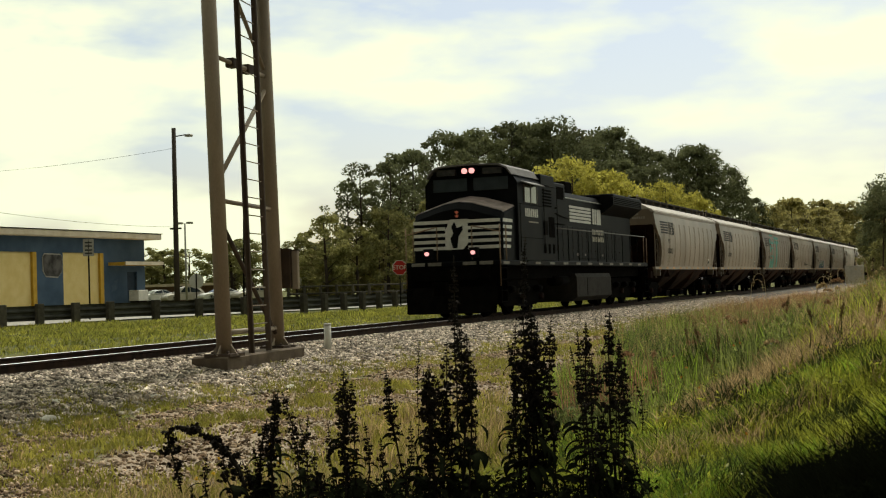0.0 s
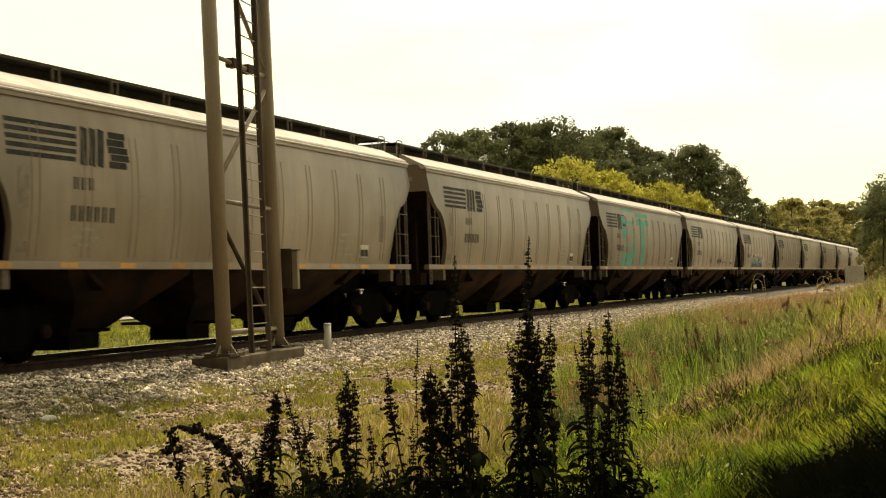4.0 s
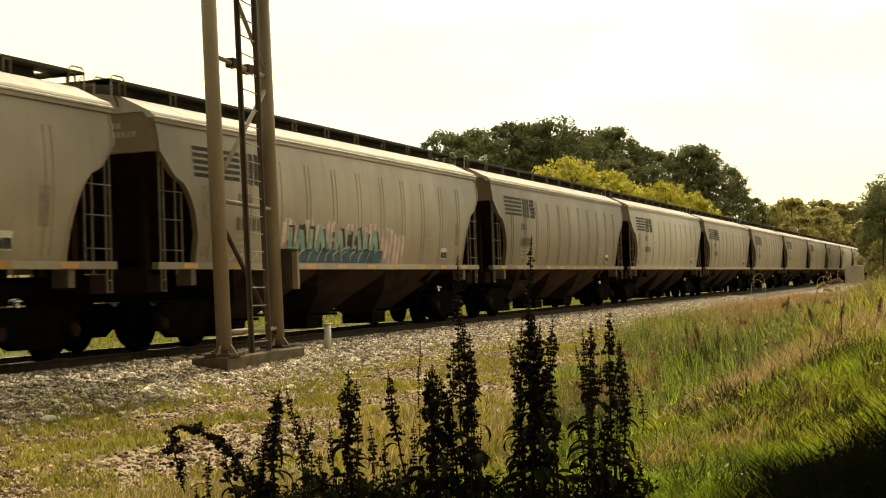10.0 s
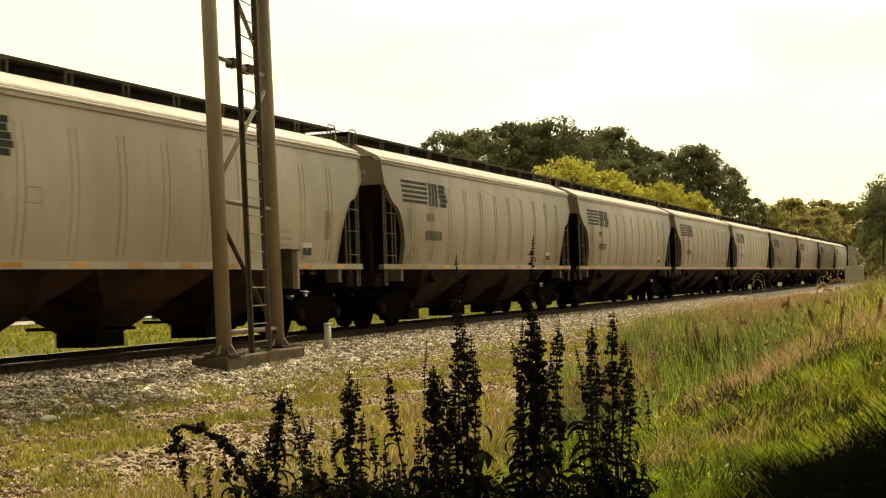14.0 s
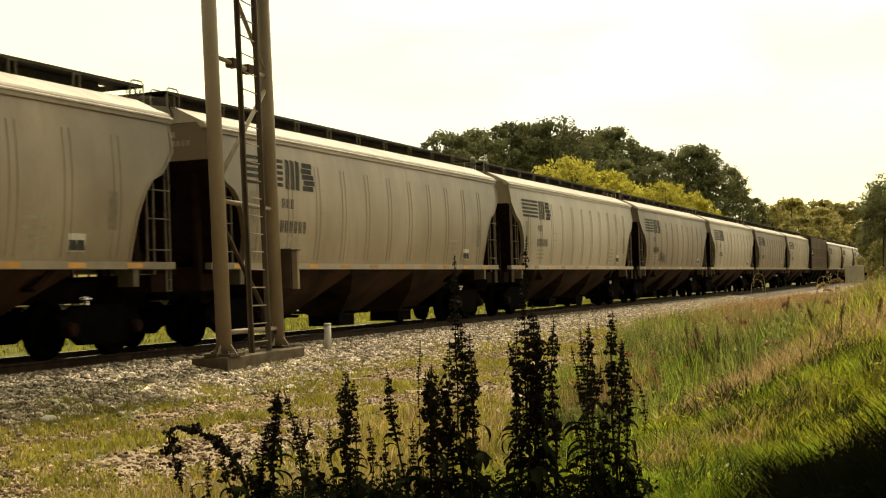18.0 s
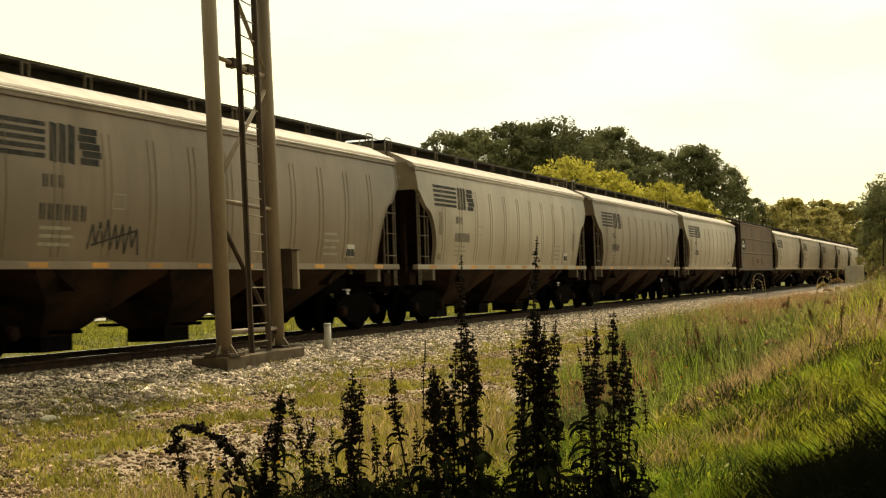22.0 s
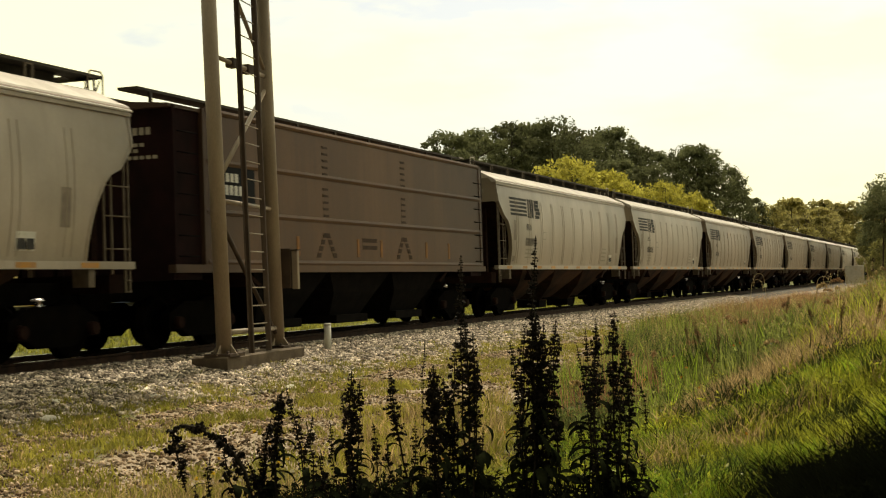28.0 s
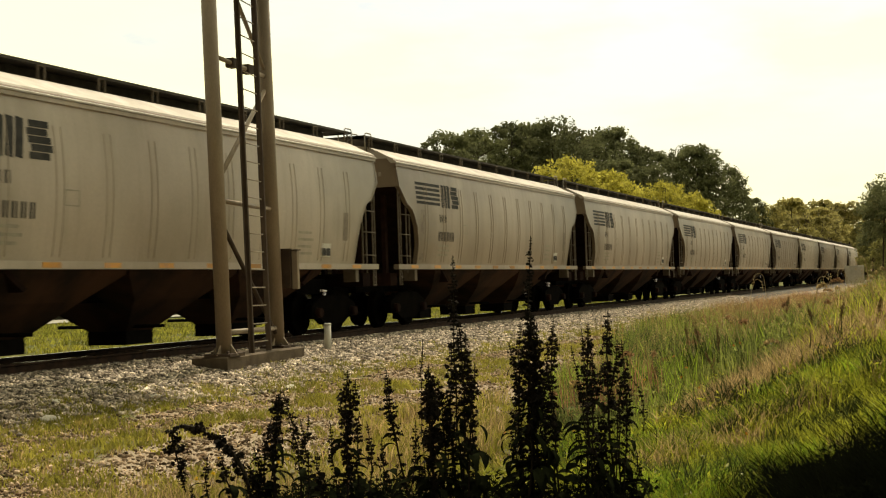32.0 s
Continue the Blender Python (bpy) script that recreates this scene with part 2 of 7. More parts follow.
def mesh_of(bm, name, material, bevel=0.0, fix=True):
    if fix:
        bmesh.ops.recalc_face_normals(bm, faces=bm.faces)
    if bevel:
        bmesh.ops.bevel(bm, geom=list(bm.edges), offset=bevel, segments=1, affect="EDGES", clamp_overlap=True)
    me = bpy.data.meshes.new(name)
    bm.to_mesh(me)
    bm.free()
    me.materials.append(material)
    return me


def part(name, bm, material, parent, label="", bevel=0.0, fix=True):
    ob = new(name, mesh_of(bm, name, material, bevel, fix))
    ob.parent = parent
    return tagged(ob, label)


def thing(name, label, category, group="", at=None, kind=""):
    ob = new(name)
    ob.empty_display_size = 0.2
    if at is not None:
        ob.matrix_basis = at
    return tagged(ob, label, category, group, kind)


def single(name, bm, material, label, category, group="", kind="", at=None, bevel=0.0, fix=True):
    ob = new(name, mesh_of(bm, name, material, bevel, fix))
    if at is not None:
        ob.matrix_basis = at
    return tagged(ob, label, category, group, kind)


def soup(name, verts, faces, material, smooth=False):
    """One mesh from arrays of points and faces of equal size."""
    me = bpy.data.meshes.new(name)
    k = faces.shape[1]
    me.vertices.add(len(verts))
    me.vertices.foreach_set("co", np.asarray(verts, np.float32).ravel())
    me.loops.add(faces.size)
    me.loops.foreach_set("vertex_index", faces.astype(np.int32).ravel())
    me.polygons.add(len(faces))
    me.polygons.foreach_set("loop_start", np.arange(0, faces.size, k, dtype=np.int32))
    me.update(calc_edges=True)
    if smooth:
        me.polygons.foreach_set("use_smooth", np.ones(len(faces), bool))
    me.materials.append(material)
    return me


def B():
    return bmesh.new()


# ---- ground ----
TRACK_X = -14.0


def lerp_table(x, rows):
    xs, zs = zip(*rows)
    return np.interp(x, xs, zs)


def ease(v, a, b):
    k = np.clip((np.asarray(v, float) - a) / (b - a), 0, 1)
    return k * k * (3 - 2 * k)


def ground_z(x, y):
    """Height of the ground: bed of the track, sloping shoulder, a service strip, a shallow ditch and a grass bank."""
    x, y = np.asarray(x, float), np.asarray(y, float)
    z = lerp_table(x, ((-400, 0.5), (-60, 0.1), (-44, -0.02), (-36, -0.1), (-20, -0.12), (-17, -0.3), (-15.6, -0.26), (-12.3, -0.26),
                       (-11.4, -0.3), (-10.8, -0.34), (-10, -0.47), (-8, -0.56), (-6, -0.68), (-4.2, -0.8), (-2.6, -0.72), (-1, -0.68), (400, -0.6)))
    # the bank on the camera's side climbs away from the viewer
    rise = lerp_table(x, ((-5.2, 0), (-4.0, 0.1), (-2.6, 0.5), (-1.4, 0.95), (-0.2, 1.2), (2, 1.35), (30, 1.6)))
    z = z + rise * ease(y, 7.5, 17) + 0.25 * ease(x, -6, -3) * ease(y, 18, 45)
    bumps = 0.05 * np.sin(x * 1.7 + 0.6 * y) * np.sin(y * 0.9 - 0.3 * x) * ease(x, -10.5, -7)
    return z + bumps


def gz(x, y):
    return float(ground_z(x, y))


def ground_material():
    m = bpy.data.materials.new("verge_soil_and_grass")
    m.use_nodes = True
    nt = m.node_tree
    n, l = nt.nodes.new, nt.links.new
    b = nt.nodes["Principled BSDF"]
    b.inputs["Roughness"].default_value = 0.95
    b.inputs["Specular IOR Level"].default_value = 0.15
    tc, sep = n("ShaderNodeTexCoord"), n("ShaderNodeSeparateXYZ")
    l(tc.outputs["Object"], sep.inputs["Vector"])

    def noise(scale, detail=6.0, stretch=None):
        t = n("ShaderNodeTexNoise")
        t.inputs["Scale"].default_value, t.inputs["Detail"].default_value = scale, detail
        src = tc.outputs["Object"]
        if stretch:
            mp = n("ShaderNodeMapping")
            mp.inputs["Scale"].default_value = stretch
            l(src, mp.inputs["Vector"])
            src = mp.outputs["Vector"]
        l(src, t.inputs["Vector"])
        return t.outputs["Fac"]

    def ramp(src, stops):
        r = n("ShaderNodeValToRGB")
        e = r.color_ramp.elements
        while len(e) < len(stops):
            e.new(0.5)
        for k, (p, c) in zip(e, stops):
            k.position, k.color = p, (*c, 1) if len(c) == 3 else c
        l(src, r.inputs["Fac"])
        return r.outputs["Color"]

    def mix(f, a, c):
        x = n("ShaderNodeMix")
        x.data_type = "RGBA"
        l(f, x.inputs["Factor"])
        l(a, x.inputs["A"])
        l(c, x.inputs["B"])
        return x.outputs["Result"]

    def math_node(op, a, c):
        x = n("ShaderNodeMath")
        x.operation = op
        for s, v in zip(x.inputs, (a, c)):
            if isinstance(v, (int, float)):
                s.default_value = v
            else:
                l(v, s)
        return x.outputs["Value"]

    soil = ramp(noise(3.0), ((0.3, (0.28, 0.19, 0.12)), (0.5, (0.44, 0.32, 0.21)), (0.7, (0.16, 0.11, 0.065))))
    grit = ramp(noise(45.0, 3.0), ((0.38, (0.08, 0.06, 0.042)), (0.5, (0.29, 0.235, 0.17)), (0.62, (0.54, 0.46, 0.36))))
    soil = mix(math_node("MULTIPLY", noise(1.3), 1.3), soil, grit)
    grass = ramp(noise(2.2), ((0.3, (0.06, 0.075, 0.018)), (0.5, (0.11, 0.115, 0.03)), (0.7, (0.17, 0.14, 0.055))))
    # bands along the line: bare tracks of wheels and grassy strips between
    mr = n("ShaderNodeMapRange")
    for k, v in (("From Min", -12.0), ("From Max", 0.0)):
        mr.inputs[k].default_value = v
    wob = math_node("ADD", sep.outputs["X"], math_node("MULTIPLY", math_node("SUBTRACT", noise(0.5, 3.0), 0.5), 2.2))
    l(wob, mr.inputs["Value"])
    bands = ramp(mr.outputs["Result"], ((0.0, (0.0,) * 3), (0.14, (0.15,) * 3), (0.2, (0.6,) * 3), (0.245, (0.15,) * 3), (0.29, (0.15,) * 3), (0.32, (0.62,) * 3),
                                        (0.37, (0.12,) * 3), (0.45, (0.12,) * 3), (0.5, (0.45,) * 3), (0.6, (0.7,) * 3), (1.0, (1.0,) * 3)))
    patch = math_node("ADD", bands, math_node("MULTIPLY", math_node("SUBTRACT", noise(1.1, 8.0), 0.5), 1.6))
    far = n("ShaderNodeMapRange")
    far.inputs["From Min"].default_value, far.inputs["From Max"].default_value = -15.5, -17.5
    l(sep.outputs["X"], far.inputs["Value"])
    keep = math_node("MAXIMUM", patch, far.outputs["Result"])
    fac = ramp(keep, ((0.35, (0.0,) * 3), (0.65, (1.0,) * 3)))
    # dark thatch puts the shade between bank blades into the ground colour
    shaded_thatch = ramp(noise(5.0), ((0.35, (0.025, 0.022, 0.011)), (0.55, (0.06, 0.048, 0.022)), (0.7, (0.11, 0.085, 0.042))))
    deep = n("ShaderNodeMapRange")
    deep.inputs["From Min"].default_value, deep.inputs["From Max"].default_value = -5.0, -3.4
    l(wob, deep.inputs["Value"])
    l(mix(deep.outputs["Result"], mix(fac, soil, grass), shaded_thatch), b.inputs["Base Color"])
    bp = n("ShaderNodeBump")
    bp.inputs["Strength"].default_value, bp.inputs["Distance"].default_value = 0.7, 0.03
    l(noise(30.0, 4.0), bp.inputs["Height"])
    l(bp.outputs["Normal"], b.inputs["Normal"])
    return m


def build_ground():
    xs = np.concatenate([[-2500, -900, -400, -200, -120, -80, -60, -50, -44, -40, -36], np.arange(-32, -16, 1.0), np.arange(-16, 4.01, 0.2),
                         [5, 6, 8, 10, 14, 20, 30, 50, 100, 250, 700, 2500]])
    ys = np.concatenate([[-2500, -700, -200, -60, -20, -8], np.arange(-4, 40, 0.3), np.arange(40, 90, 1.0), [95, 100, 110, 125, 150, 180, 220, 300, 450, 800, 2500]])
    X, Y = np.meshgrid(xs, ys, indexing="ij")
    Z = ground_z(X, Y)
    v = np.stack([X, Y, Z], -1).reshape(-1, 3)
    i = np.arange(len(xs) - 1)[:, None] * len(ys) + np.arange(len(ys) - 1)[None]
    f = np.stack([i, i + len(ys), i + len(ys) + 1, i + 1], -1).reshape(-1, 4)
    return tagged(new("ground", soup("ground", v, f, ground_material(), smooth=True)), "patchy grass and bare gravelly soil beside the railway", "ground", kind="structure")


build_ground()


def build_track():
    # bed
    bm = B()
    prof = ((-17.1, -0.38), (-16.0, -0.16), (-15.35, -0.2), (-12.68, -0.2), (-12.55, -0.15), (-12.1, -0.18), (-11.4, -0.27), (-10.75, -0.34), (-10.1, -0.49))
    rings = []
    ys = [-40, -10] + [k * 1.0 for k in range(0, 60)] + [60, 75, 100, 150, 200, 300, 480, 700]
    rnd = random.Random(3)
    for y in ys:
        rings.append([(x + rnd.uniform(-0.06, 0.06), y, z + rnd.uniform(-0.015, 0.015)) for x, z in prof])
    loft(bm, rings, closed=False, smooth=True)
    single("ballast_bed", bm, BALLAST, "grey crushed-stone ballast bed under the rails", "ballast", kind="structure")
    # ties
    row = thing("tie_row", "dark creosoted wooden ties under the rails", "ties", kind="structure")
    me = None
    for k in range(150):
        if me is None:
            bm = B()
            box(bm, -1.3, 1.3, -0.11, 0.11, -0.34, -0.165)
            me = mesh_of(bm, "tie", TIE, 0.012)
        tie = new("tie", me)
        tie.parent = row
        tie.matrix_basis = pose(TRACK_X + 0.02 * math.sin(k * 2.3), 6 + 0.52 * k, 0.004 * math.sin(k * 1.7), 0, 0, 0.6 * math.sin(k))
    # rails
    foot = [(-0.07, -0.172), (0.07, -0.172), (0.07, -0.155), (0.012, -0.135), (0.009, -0.045), (0.034, -0.036), (0.034, -0.004), (-0.034, -0.004), (-0.034, -0.036), (-0.009, -0.045), (-0.012, -0.135), (-0.07, -0.155)]
    for side in (-0.7525, 0.7525):
        rail = thing("rail", "rusty steel rail with a polished running surface on wooden ties", "rail", "rails of the line", pose(TRACK_X + side, 0, 0), kind="structure")
        bm = B()
        prism(bm, foot, "y", -40, 700)
        part("rail_web", bm, RAIL_SIDE, rail)
        bm = B()
        prism(bm, [(-0.033, -0.004), (0.033, -0.004), (0.026, 0.0), (-0.026, 0.0)], "y", -40, 700)
        part("rail_head", bm, RAIL_TOP, rail, "polished bright rail head")


build_track()


# ---- the train ----
def side_extent(z):
    return float(np.interp(z, (1.3, 1.52, 1.95, 2.35, 2.7, 2.85, 2.95, 3.05, 3.3, 3.36), (6.85, 6.85, 6.86, 6.98, 7.2, 7.36, 7.62, 7.74, 7.98, 8.05)))


def side_width(z):
    return float(np.interp(z, (1.3, 1.5, 2.0, 2.4, 2.7, 3.1, 3.5, 3.75, 3.9), (1.43, 1.47, 1.555, 1.59, 1.6, 1.59, 1.55, 1.51, 1.48)))


def wheel_mesh(radius):
    bm = B()
    ring = [(0.0, radius * 0.25), (0.02, radius * 0.8), (-0.02, radius * 0.84), (-0.02, radius * 0.97), (0.0, radius), (0.1, radius - 0.012), (0.11, radius + 0.026), (0.14, radius + 0.02), (0.14, radius * 0.85), (0.1, radius * 0.8), (0.1, radius * 0.25)]
    seg = 24
    loft(bm, [[(x, r * math.cos(2 * math.pi * k / seg), r * math.sin(2 * math.pi * k / seg)) for x, r in ring] for k in range(seg)] +
         [[(x, r * math.cos(0), r * math.sin(0)) for x, r in ring]], closed=False, smooth=True)
    bmesh.ops.remove_doubles(bm, verts=bm.verts, dist=0.0005)
    rod(bm, (-0.06, 0, 0), (0.14, 0, 0), radius * 0.26, seg=12)
    return bm


def truck(car, y, radius, axles, half_gauge=0.72, height=0.9):
    """A bogie: side frames, bolster, springs, wheels with bearing caps."""
    t = new("truck")
    t.parent = car
    t.location = (0, y, 0)
    a0, a1 = min(axles), max(axles)
    for s in (-1, 1):
        bm = B()
        x = s * 1.02
        out = [(a0 - 0.22, radius + 0.16), (a0 - 0.24, radius - 0.12), (a0 + 0.2, radius - 0.14), (a0 + 0.42, radius - 0.26), (a1 - 0.42, radius - 0.26), (a1 - 0.2, radius - 0.14),
               (a1 + 0.24, radius - 0.12), (a1 + 0.22, radius + 0.16), (a1 - 0.3, height * 0.92), (a0 + 0.3, height * 0.92)]
        prism(bm, out, "x", x - 0.09, x + 0.09)
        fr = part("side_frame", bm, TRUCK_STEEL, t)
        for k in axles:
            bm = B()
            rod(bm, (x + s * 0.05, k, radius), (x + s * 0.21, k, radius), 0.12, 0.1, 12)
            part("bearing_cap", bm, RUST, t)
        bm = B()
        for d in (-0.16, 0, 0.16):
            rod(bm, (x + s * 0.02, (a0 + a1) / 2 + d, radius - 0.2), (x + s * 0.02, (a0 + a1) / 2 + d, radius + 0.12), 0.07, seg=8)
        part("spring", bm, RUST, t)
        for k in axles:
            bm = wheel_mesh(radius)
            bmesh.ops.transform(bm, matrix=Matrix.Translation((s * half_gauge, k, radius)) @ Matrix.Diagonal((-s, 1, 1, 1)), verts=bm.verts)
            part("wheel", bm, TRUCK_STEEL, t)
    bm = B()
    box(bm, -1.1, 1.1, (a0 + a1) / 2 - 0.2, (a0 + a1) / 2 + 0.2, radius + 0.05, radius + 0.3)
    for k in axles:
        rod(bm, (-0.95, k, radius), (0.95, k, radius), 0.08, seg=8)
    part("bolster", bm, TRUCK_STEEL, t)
    return t


def bar(bm, x, y0, y1, z0, z1, face=1, fit=True):
    """A thin painted patch on the curved side of a hopper."""
    n = max(1, int((z1 - z0) / 0.15))
    for i in range(n):
        a, b = z0 + (z1 - z0) * i / n, z0 + (z1 - z0) * (i + 1) / n
        xa, xb = (side_width(a) + 0.005, side_width(b) + 0.005) if fit else (x, x)
        bm.faces.new([bm.verts.new(p) for p in ((face * xa, y0, a), (face * xa, y1, a), (face * xb, y1, b), (face * xb, y0, b))])


def stroke(bm, pts, w, face=1):
    """A painted band along (y, z) points on the hopper's side."""
    for (y0, z0), (y1, z1) in zip(pts, pts[1:]):
        n = max(1, int(math.hypot(y1 - y0, z1 - z0) / 0.2))
        d = Vector((y1 - y0, z1 - z0)).normalized()
        o = Vector((-d.y, d.x)) * w / 2
        for i in range(n):
            q = []
            for k, sg in ((i, 1), (i + 1, 1), (i + 1, -1), (i, -1)):
                y, z = y0 + (y1 - y0) * k / n + sg * o.x, z0 + (z1 - z0) * k / n + sg * o.y
                q.append(bm.verts.new((face * (side_width(z) + 0.006), y, z)))
            bm.faces.new(q)


def hopper():
    car = thing("hopper_car", "beige covered hopper car with curved ribbed sides on dark trucks", "train car", "hopper cars of the freight train")
    rows = [1.5, 1.75, 2.0, 2.2, 2.4, 2.6, 2.72, 2.85, 2.95, 3.05, 3.2, 3.3, 3.36, 3.5, 3.7, 3.88]
    for s in (-1, 1):
        bm = B()
        rings = []
        for z in rows:
            e = side_extent(z)
            cols = np.concatenate([[-e], np.linspace(-6.8, 6.8, 18), [e]])
            rings.append([(s * side_width(z), y, z) for y in cols])
        loft(bm, rings, closed=False, smooth=True)
        # thickness at the ends, turned inwards
        for end in (-1, 1):
            loft(bm, [[(s * (side_width(z) + 0.012), end * (side_extent(z) - 0.05), z) for z in rows], [(s * (side_width(z) + 0.014), end * side_extent(z), z) for z in rows], [(s * (side_width(z) - 0.1), end * (side_extent(z) - 0.01), z) for z in rows]], closed=False)
        part("side_sheet", bm, HOPPER_A, car)
        bm = B()
        prism(bm, [(s * 1.40, 1.38), (s * 1.53, 1.38), (s * 1.53, 1.5), (s * 1.40, 1.5)], "y", -8.1, 8.1)
        part("side_sill", bm, HOPPER_A, car)
        bm = B()
        prism(bm, [(s * 1.42, 3.85), (s * 1.525, 3.85), (s * 1.525, 3.915), (s * 1.42, 3.915)], "y", -8.1, 8.1)
        part("fascia", bm, HOPPER_A, car)
        bm = B()
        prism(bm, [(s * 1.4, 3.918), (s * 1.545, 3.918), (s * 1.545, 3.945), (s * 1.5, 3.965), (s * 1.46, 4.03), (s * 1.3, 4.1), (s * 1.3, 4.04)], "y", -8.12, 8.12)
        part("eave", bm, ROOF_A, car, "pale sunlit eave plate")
        # dark strip painted in for the shadow line above the eave
        bm = B()
        prism(bm, [(s * 1.49, 3.968), (s * 1.5, 3.972), (s * 1.478, 4.0), (s * 1.47, 3.998)], "y", -8.1, 8.1)
        part("roof_seam", bm, EAVE_SHADE, car)
        for k in range(11):
            y = -6.35 + 1.27 * k
            bm = B()
            for d in (-0.09, 0.09):
                zs = np.linspace(1.56, 3.5, 9)
                a = [[(s * (side_width(z) + 0.001), y + d - 0.016, z) for z in zs], [(s * (side_width(z) + 0.011), y + d, z) for z in zs], [(s * (side_width(z) + 0.001), y + d + 0.016, z) for z in zs]]
                loft(bm, a, closed=False, smooth=False)
            part("side_rib", bm, HOPPER_A, car)
        # orange reflective strips along the sill
        for k in range(10):
            bm = B()
            y = -7.3 + 1.55 * k
            box(bm, min(s * 1.53, s * 1.534), max(s * 1.53, s * 1.534), y, y + 0.45, 1.4, 1.48)
            part("reflector_strip", bm, ORANGE, car, "dull orange reflective strip")
        # ladders and grab irons at the four corners
        for end in (-1, 1):
            for y, z0, z1 in ((7.3, 1.5, 2.72), (7.5, 1.3, 2.9), (7.86, 1.0, 3.2), (7.98, 1.0, 3.36)):
                bm = B()
                box(bm, s * 1.5 - 0.014, s * 1.5 + 0.014, end * y - 0.015, end * y + 0.015, z0, z1)
                part("ladder_rail", bm, LADDER, car)
            for z, inner in ((1.02, 7.84), (1.2, 7.84), (1.7, 7.28), (2.22, 7.28), (2.7, 7.28)):
                bm = B()
                rod(bm, (s * 1.51, end * inner, z), (s * 1.51, end * 8.0, z), 0.013, seg=6)
                part("ladder_rung", bm, LADDER, car)
            bm = B()
            box(bm, min(s * 1.2, s * 1.5), max(s * 1.2, s * 1.5), end * 6.95 - 0.08, end * 6.95 + 0.08, 1.1, 1.378)
            part("jacking_pad", bm, LADDER, car)
    # roof
    bm = B()
    prof = [(-1.3, 4.098), (-0.84, 4.33), (-0.4, 4.4), (0.4, 4.4), (0.84, 4.33), (1.3, 4.098), (1.3, 4.04), (-1.3, 4.04)]
    prism(bm, prof, "y", -8.08, 8.08)
    part("roof", bm, ROOF_A, car, "dusty pale roof")
    bm = B()
    prism(bm, [(-0.5, 4.3), (-0.5, 4.56), (-0.42, 4.65), (0.42, 4.65), (0.5, 4.56), (0.5, 4.3)], "y", -7.5, 7.5)
    part("hatch_trough", bm, GALV, car, "dark trough hatch along the roof")
    for s in (-1, 1):
        bm = B()
        box(bm, min(s * 0.42, s * 0.84), max(s * 0.42, s * 0.84), -8.35, 8.35, 4.555, 4.6)
        part("running_board", bm, GALV, car, "dark grating walkway")
        for k in range(11):
            y = -8.0 + 1.6 * k
            bm = B()
            prism(bm, [(y - 0.1, 4.3), (y - 0.07, 4.3), (y - 0.07, 4.535), (y + 0.07, 4.535), (y + 0.07, 4.3), (y + 0.1, 4.3), (y + 0.1, 4.553), (y - 0.1, 4.553)], "x", min(s * 0.82, s * 0.85), max(s * 0.82, s * 0.85))
            part("walkway_bracket", bm, LADDER, car)
    for end in (-1, 1):
        bm = B()
        box(bm, -0.84, 0.84, min(end * 8.0, end * 8.35), max(end * 8.0, end * 8.35), 4.555, 4.595)
        for x in (-0.8, 0.8):
            rod(bm, (x, end * 8.3, 4.52), (x, end * 8.05, 4.12), 0.015, seg=6)
        part("end_platform", bm, GALV, car)
        # hoops to hold on to where the walkway ends
        for s in (-1, 1):
            for x in (0.5, 0.84):
                bm = B()
                tube(bm, [Vector((s * x, end * 8.32, 4.2)), Vector((s * x, end * 8.32, 4.61)), Vector((s * x, end * 8.26, 4.66)), Vector((s * x, end * 8.0, 4.66)), Vector((s * x, end * 7.95, 4.63)), Vector((s * x, end * 7.95, 4.57))], [0.016] * 6, 6)
                part("walkway_hoop", bm, HOOP, car, "pale steel hoop")
        # end: upper wing panel, then a sheet that slopes in under it
        bm = B()
        ring = [(s * side_width(z) * 0.985, z) for s, z in ((-1, 3.36), (-1, 3.6), (-1, 3.9))] + [(-1.3, 4.07), (-0.84, 4.31), (0, 4.39), (0.84, 4.31), (1.3, 4.07)] + [(s * side_width(z) * 0.985, z) for s, z in ((1, 3.9), (1, 3.6), (1, 3.36))]
        prism(bm, ring, "y", min(end * 8.0, end * 8.06), max(end * 8.0, end * 8.06))
        wing = part("end_wing_panel", bm, HOPPER_A, car)
        for row, count in ((3.78, 3), (3.62, 6)):
            for k in range(count):
                bm = B()
                box(bm, 0.55 + 0.1 * k, 0.62 + 0.1 * k, min(end * 8.06, end * 8.065), max(end * 8.06, end * 8.065), row, row + 0.1)
                part("lettering_bar", bm, FAINT, wing)
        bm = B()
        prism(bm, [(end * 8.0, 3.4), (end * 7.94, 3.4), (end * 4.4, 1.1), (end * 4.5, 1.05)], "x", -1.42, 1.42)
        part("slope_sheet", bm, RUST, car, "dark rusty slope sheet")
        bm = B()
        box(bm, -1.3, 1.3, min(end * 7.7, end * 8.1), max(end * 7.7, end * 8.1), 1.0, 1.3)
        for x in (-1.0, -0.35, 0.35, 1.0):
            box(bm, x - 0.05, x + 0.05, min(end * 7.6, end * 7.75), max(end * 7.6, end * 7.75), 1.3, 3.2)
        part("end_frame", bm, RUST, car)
        bm = B()
        box(bm, -0.16, 0.16, min(end * 8.0, end * 8.6), max(end * 8.0, end * 8.6), 0.72, 0.98)
        box(bm, -0.2, 0.2, min(end * 8.45, end * 8.72), max(end * 8.45, end * 8.72), 0.66, 1.04)
        part("coupler", bm, TRUCK_STEEL, car)
        truck(car, end * 6.55, 0.46, (-0.88, 0.88))
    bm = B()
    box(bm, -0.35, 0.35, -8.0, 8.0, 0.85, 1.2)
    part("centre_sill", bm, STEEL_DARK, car)
